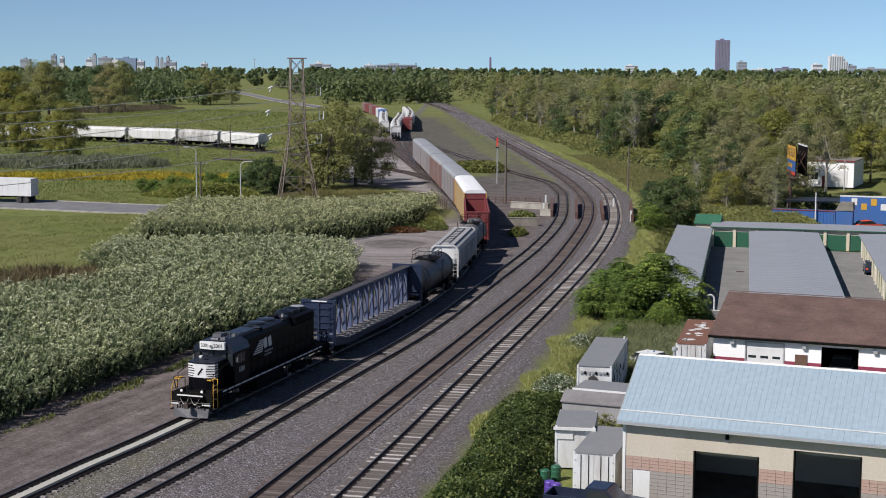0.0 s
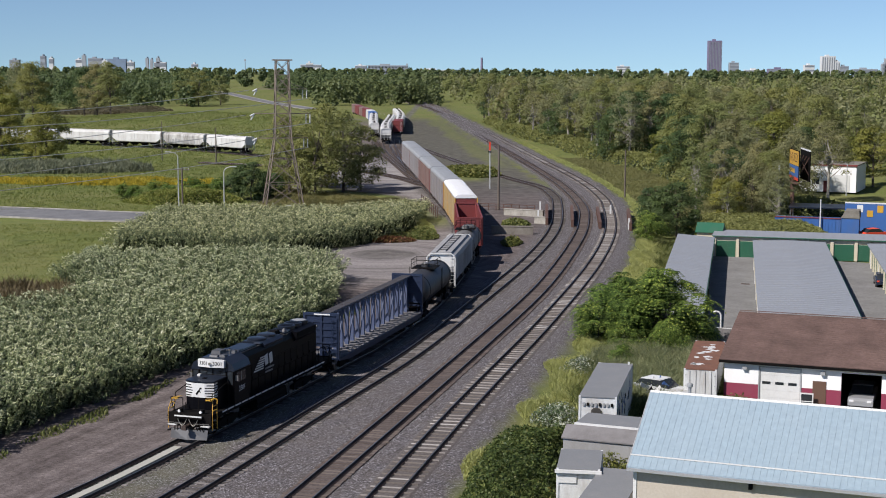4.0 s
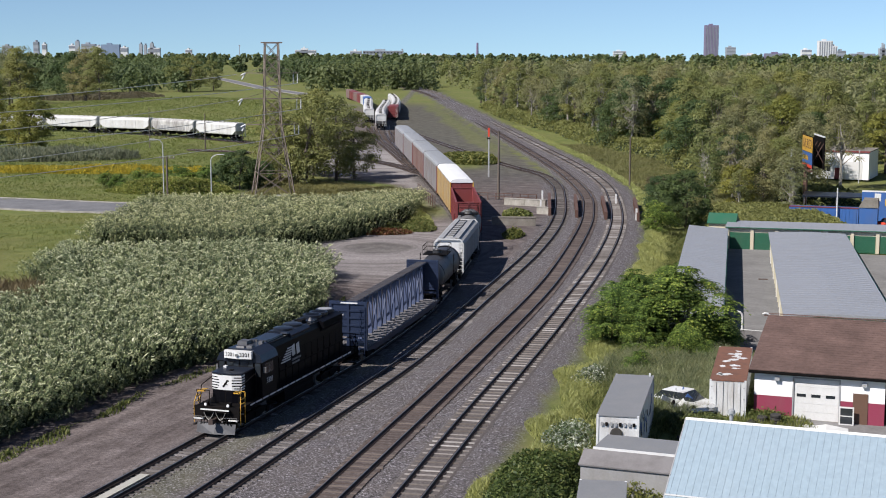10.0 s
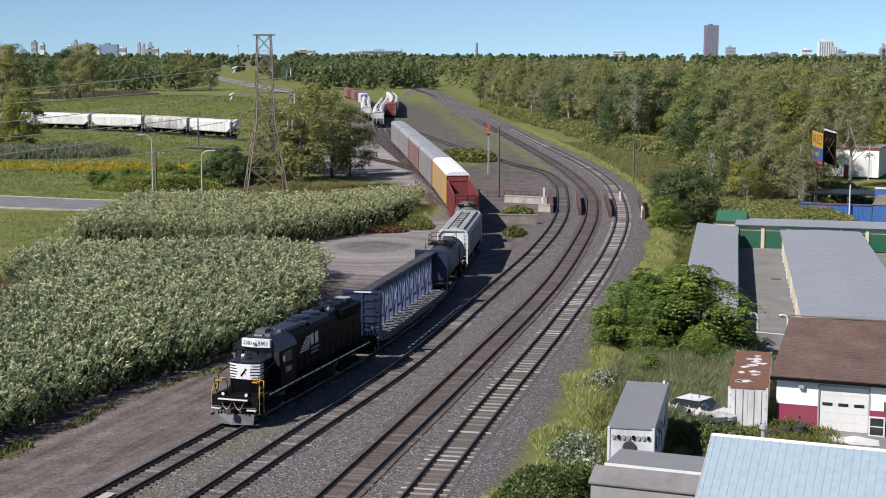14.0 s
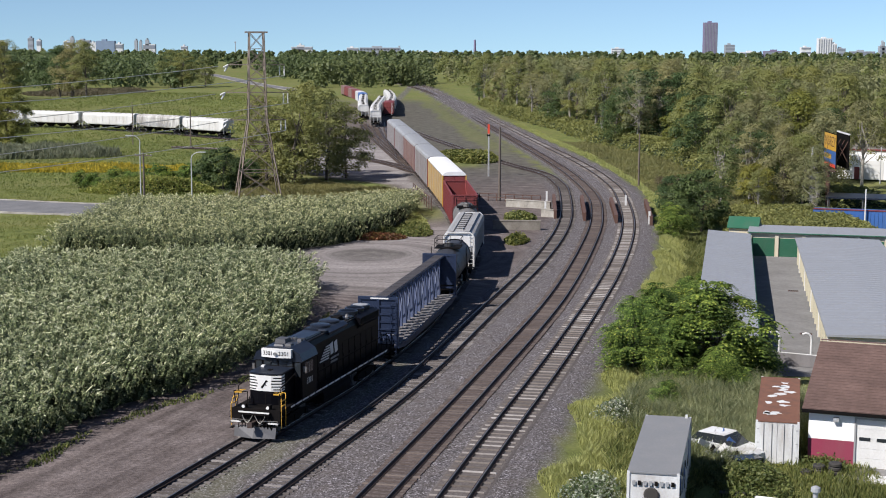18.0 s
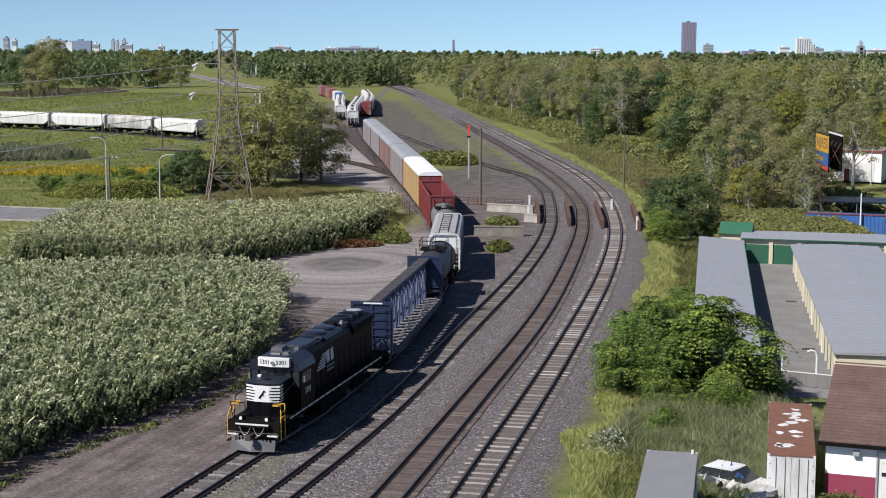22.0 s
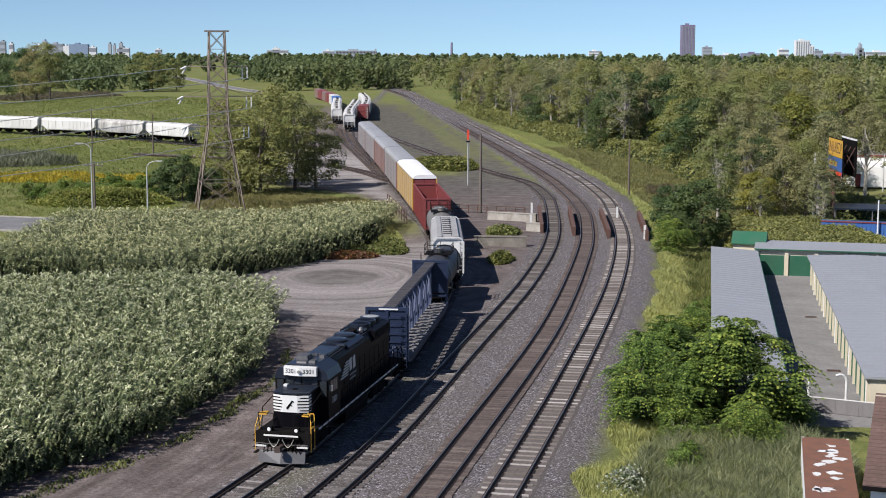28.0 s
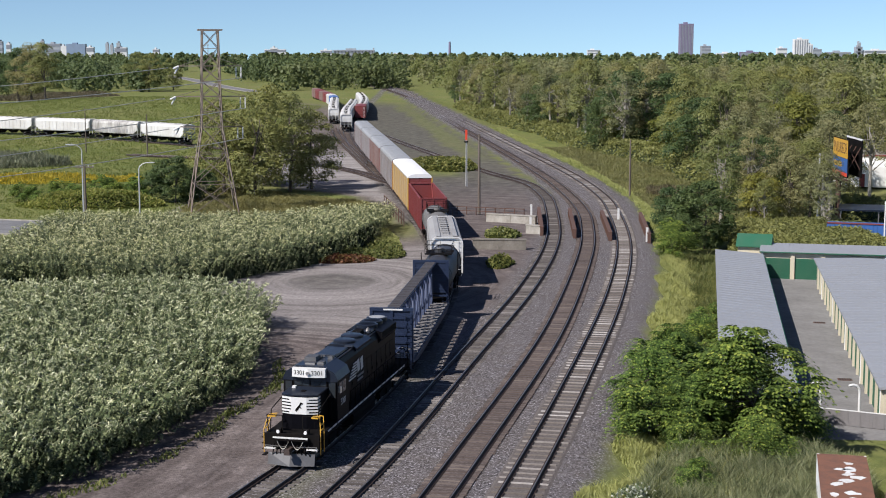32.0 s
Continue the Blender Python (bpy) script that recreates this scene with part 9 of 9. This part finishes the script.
motor_car("parked_car", "old silver car under the carport", "car_silver", frame_of(55.5, 190.0, 0.4, 0.9, float(height(55.5, 190.0))))
PASSING_CAR = motor_car("passing_car", "silver car driving along the road", "car_silver", None)
TRUCK = thing("semi_trailer_truck", "white semi-trailer truck driving along the road", "truck")
part("box_body", Shape().box(-7.6, 6.0, -1.28, 1.28, 1.15, 4.05, taper=0.02), "white", TRUCK)
part("chassis", Shape().box(-7.4, 9.2, -0.45, 0.45, 0.85, 1.15), "frame_black", TRUCK)
part("cab", Shape().side_prism([(6.4, 0.7), (6.4, 3.7), (7.4, 3.9), (8.2, 2.6), (9.6, 2.1), (9.75, 0.7)], -1.2, 1.2), "white", TRUCK)
part("windscreen", Shape().side_prism([(7.55, 3.7), (7.62, 3.72), (8.3, 2.65), (8.22, 2.62)], -1.05, 1.05), "glass", TRUCK)
for x in (-6.6, -5.3, 5.0, 6.3, 8.9):
    for s in (-1, 1):
        part("wheel", Shape().lathe([(s * 0.8, 0.25), (s * 0.8, 0.5), (s * 1.2, 0.5), (s * 1.2, 0.25)], 16, "y", (x, 0, 0.5)), "tyre", TRUCK)
for k in range(14):
    for s in (-1, 1):
        x = -7.3 + k * 0.98
        part("side_panel", Shape().box(x, x + 0.94, s * 1.285 - 0.01, s * 1.285 + 0.01, 1.25, 3.95), "white", TRUCK)

for x, y, mat, lab in ((5.65, 33.8, "purple", "purple plastic barrel on the ground"), (5.5, 36.2, "green_door", "dark green steel barrel on the ground"), (6.2, 37.1, "green_door", "dark green steel barrel on the ground"), (6.0, 33.3, "purple", "purple plastic barrel on the ground")):
    bz = thing("barrel", lab, "barrel", pose(x, y, float(height(x, y)) - 0.02), "barrels in the yard")
    part("drum", Shape().lathe([(0, 0.27), (0.05, 0.3), (0.28, 0.31), (0.30, 0.29), (0.6, 0.31), (0.62, 0.29), (0.86, 0.3), (0.9, 0.27)], 18, "z"), mat, bz, smooth=True)
    part("lid", Shape().lathe([(0.895, 0.25), (0.92, 0.24)], 16, "z"), mat, bz)

gr = thing("green_shed", "small shed with dark green sloping roof", "shed", frame_of(33.4, 163.5, 0.95, -0.3, -1.9))
part("wall", Shape().box(0.1, 3.4, 0.1, 3.0, 0, 2.7), "cream", gr)
part("roof", Shape().prism([(-0.2, 2.65), (-0.2, 2.75), (1.55, 3.9), (3.3, 2.75), (3.3, 2.65)], -0.1, 3.6), "green_door", gr)

# ---- skyline ----
def city_block(name, label, x0, x1, top, mat, y=2600, deep=40, bands=0, base=-12.0, columns=0):
    ob = thing(name, label, "building", group="city skyline")
    part("body", Shape().box(x0, x1, y, y + deep, base, top), mat, ob)
    for k in range(bands):
        z = base + (top - base) * (k + 0.5) / bands
        part("window_band", Shape().box(x0 + 0.3, x1 - 0.3, y - 0.3, y, z, z + (top - base) / bands * 0.4), "city_glass", ob)
    for k in range(columns):
        x = x0 + (x1 - x0) * (k + 0.5) / columns
        part("window_column", Shape().box(x - (x1 - x0) / columns * 0.2, x + (x1 - x0) / columns * 0.2, y - 0.3, y, base + 4, top - 2), "city_glass", ob)
    part("roof_plant", Shape().box(x0 + (x1 - x0) * 0.3, x0 + (x1 - x0) * 0.55, y + 2, y + 12, top, top + 2.5), mat, ob)
    return ob


for lab, x0, x1, top, mat, bands, cols, deep in (
    ("tall dark office tower above the skyline", 436, 459, 59, "city_red", 0, 9, 16),
    ("gray office tower in the city skyline", 473, 489, 21.5, "city_gray", 6, 0, 12),
    ("white office tower in the skyline", 632, 656, 33, "city_white", 0, 6, 14),
    ("stepped shoulder of the white tower", 656, 664, 24, "city_white", 0, 2, 12),
    ("pale office block downtown", 603, 620, 17.8, "city_white", 4, 0, 12),
    ("gray office block downtown", 664, 679, 16, "city_gray", 4, 0, 12),
    ("stone tower with a stepped top", 737, 749, 20, "city_gray", 5, 0, 10),
    ("slim stone spire block", 741, 746, 27, "city_gray", 0, 0, 6),
    ("pale apartment block beyond the woods", 278, 300, 14.4, "city_white", 6, 0, 10),
    ("low pale hall beyond the woods", 338, 368, 3.5, "city_white", 0, 0, 20),
    ("long white factory beyond the yard", -73, -6, 7, "city_white", 2, 11, 20),
    ("blue-gray factory wing beside the white factory", -6, 30, 7.5, "city_blue", 0, 0, 20),
    ("long gray warehouse with rows of windows", -155, -85, 14.6, "city_gray", 3, 12, 20),
    ("pale upper storey above the warehouse", -177, -157, 14.4, "city_white", 2, 0, 14),
    ("pale hotel block on the horizon", -272, -236, 15.5, "city_white", 3, 0, 12),
    ("narrow pale tower on the hotel block", -262, -250, 18.5, "city_white", 0, 0, 8),
    ("small white tower block on the horizon", -462, -451, 16, "city_white", 3, 0, 8),
    ("slim gray tower block on the horizon", -541.6, -536.5, 25.5, "city_gray", 0, 0, 6),
    ("second slim gray tower block", -533.8, -529, 23.6, "city_gray", 0, 0, 6),
    ("white block on the far horizon", -527, -506, 18.8, "city_white", 2, 0, 10),
    ("gray tower rising behind the white block", -523, -517, 26.5, "city_gray", 0, 0, 6),
    ("low pale wing of the hospital", -574, -562, 19.6, "city_white", 2, 0, 10),
    ("blue-gray glazed hospital block", -608, -576, 24.4, "city_blue", 0, 0, 14),
    ("white stair tower of the hospital", -617.7, -608, 21.5, "city_white", 0, 0, 8),
    ("brown-gray hospital wing on the horizon", -642, -618, 25.3, "city_gray", 4, 0, 12),
    ("tall gray hospital stair shaft", -652.6, -645.8, 30, "city_gray", 0, 0, 6),
    ("low pale hospital block on the horizon", -663.5, -652.6, 23.4, "city_white", 3, 0, 8),
    ("gray tower block on the horizon", -725, -716, 29, "city_gray", 4, 0, 8),
    ("small gray block beside the tower block", -710, -702.5, 25.2, "city_white", 2, 0, 8),
    ("gray block on the far horizon", -779, -762, 22.2, "city_gray", 3, 0, 10),
    ("low brown city block downtown", 540, 580, 11, "city_red", 2, 0, 14),
    ("low pale city block downtown", 500, 535, 9, "city_white", 2, 0, 14),
    ("low gray city block downtown", 688, 730, 11, "city_gray", 2, 0, 14),
    ("pale city block in the skyline", 752, 800, 14, "city_white", 3, 0, 14),
):
    city_block("city_building", lab, x0, x1, top, mat, bands=bands, columns=cols, deep=deep)
ch = thing("factory_chimney", "tall brown brick factory chimney", "chimney", pose(43.0, 2590, 0), "city skyline")
part("stack", Shape().tube((0, 0, -0.5), (0, 0, 28.5), 2.4, 1.7, 14), "city_red", ch)
for x, top in ((-366.6, 24), (-86.2, 17.8)):
    mast = thing("radio_mast", "thin lattice radio mast on the horizon", "mast", pose(x, 2590, 0), "city skyline")
    part("mast", Shape().tube((0, 0, -0.5), (0, 0, top), 0.8, 0.5, 6), "city_gray", mast)
    part("mast_head", Shape().box(-1.5, 1.5, -0.4, 0.4, top - 2.5, top), "city_gray", mast)


# ---- motion ----
def motions():
    """The train backs slowly away up its track; a truck and a car pass on the road."""
    front = [(0, 71.0), (4, 74.55), (8, 79.25), (12, 84.55), (16, 89.95), (20, 95.1), (24, 99.65), (28, 103.5), (32, 106.6)]
    ts = np.arange(0, 32.01, 1.0)
    co = np.polyfit([t for t, _ in front], [s for _, s in front], 5)
    ss = np.polyval(co, ts) - 0.7 * np.exp(-ts / 1.1)
    for ob, off, length in TRAIN:
        walk(ob, [(float(t), car_pose(TRAIN_LINE, float(s) + off, length)) for t, s in zip(ts, ss)])
    cars = {ob for ob, _, _ in TRAIN}
    tw = np.arange(0, 32.01, 0.5)
    sw = np.polyval(co, tw) - 0.7 * np.exp(-tw / 1.1)
    for w, r in WHEELS:
        if w.parent in cars:
            x, y, z = w.matrix_basis.translation
            walk(w, [(float(t), Matrix.Translation((x, y, z)) @ Matrix.Rotation(-float(s - sw[0]) / r, 4, "Y")) for t, s in zip(tw, sw)])

    def drive(s, lane, back):
        c, d = ROAD.at(s), ROAD.way(s)
        turn = math.atan2(d[1], d[0]) + (math.pi if back else 0)
        return Matrix.Translation((c[0] - d[1] * lane, c[1] + d[0] * lane, -0.2)) @ Matrix.Rotation(turn, 4, "Z")

    start = ROAD.near_y(199) + 2.0
    walk(TRUCK, [(0.0, drive(start, 3.0, True)), (2.0, drive(start - 34, 3.0, True)), (5.0, drive(start - 84, 3.0, True)), (32.0, drive(2.0, 3.0, True))])
    end = ROAD.length - 1.0
    here = end - 29.7
    rows = [(0.0, end), (21.0, end), (22.5, end - 2.0), (23.5, end - 10.5), (24.25, end - 18.5), (25.0, here), (25.75, here - 10.5), (27.0, here - 29), (32.0, here - 100)]
    walk(PASSING_CAR, [(t, drive(s, 5.2, True)) for t, s in rows])


motions()
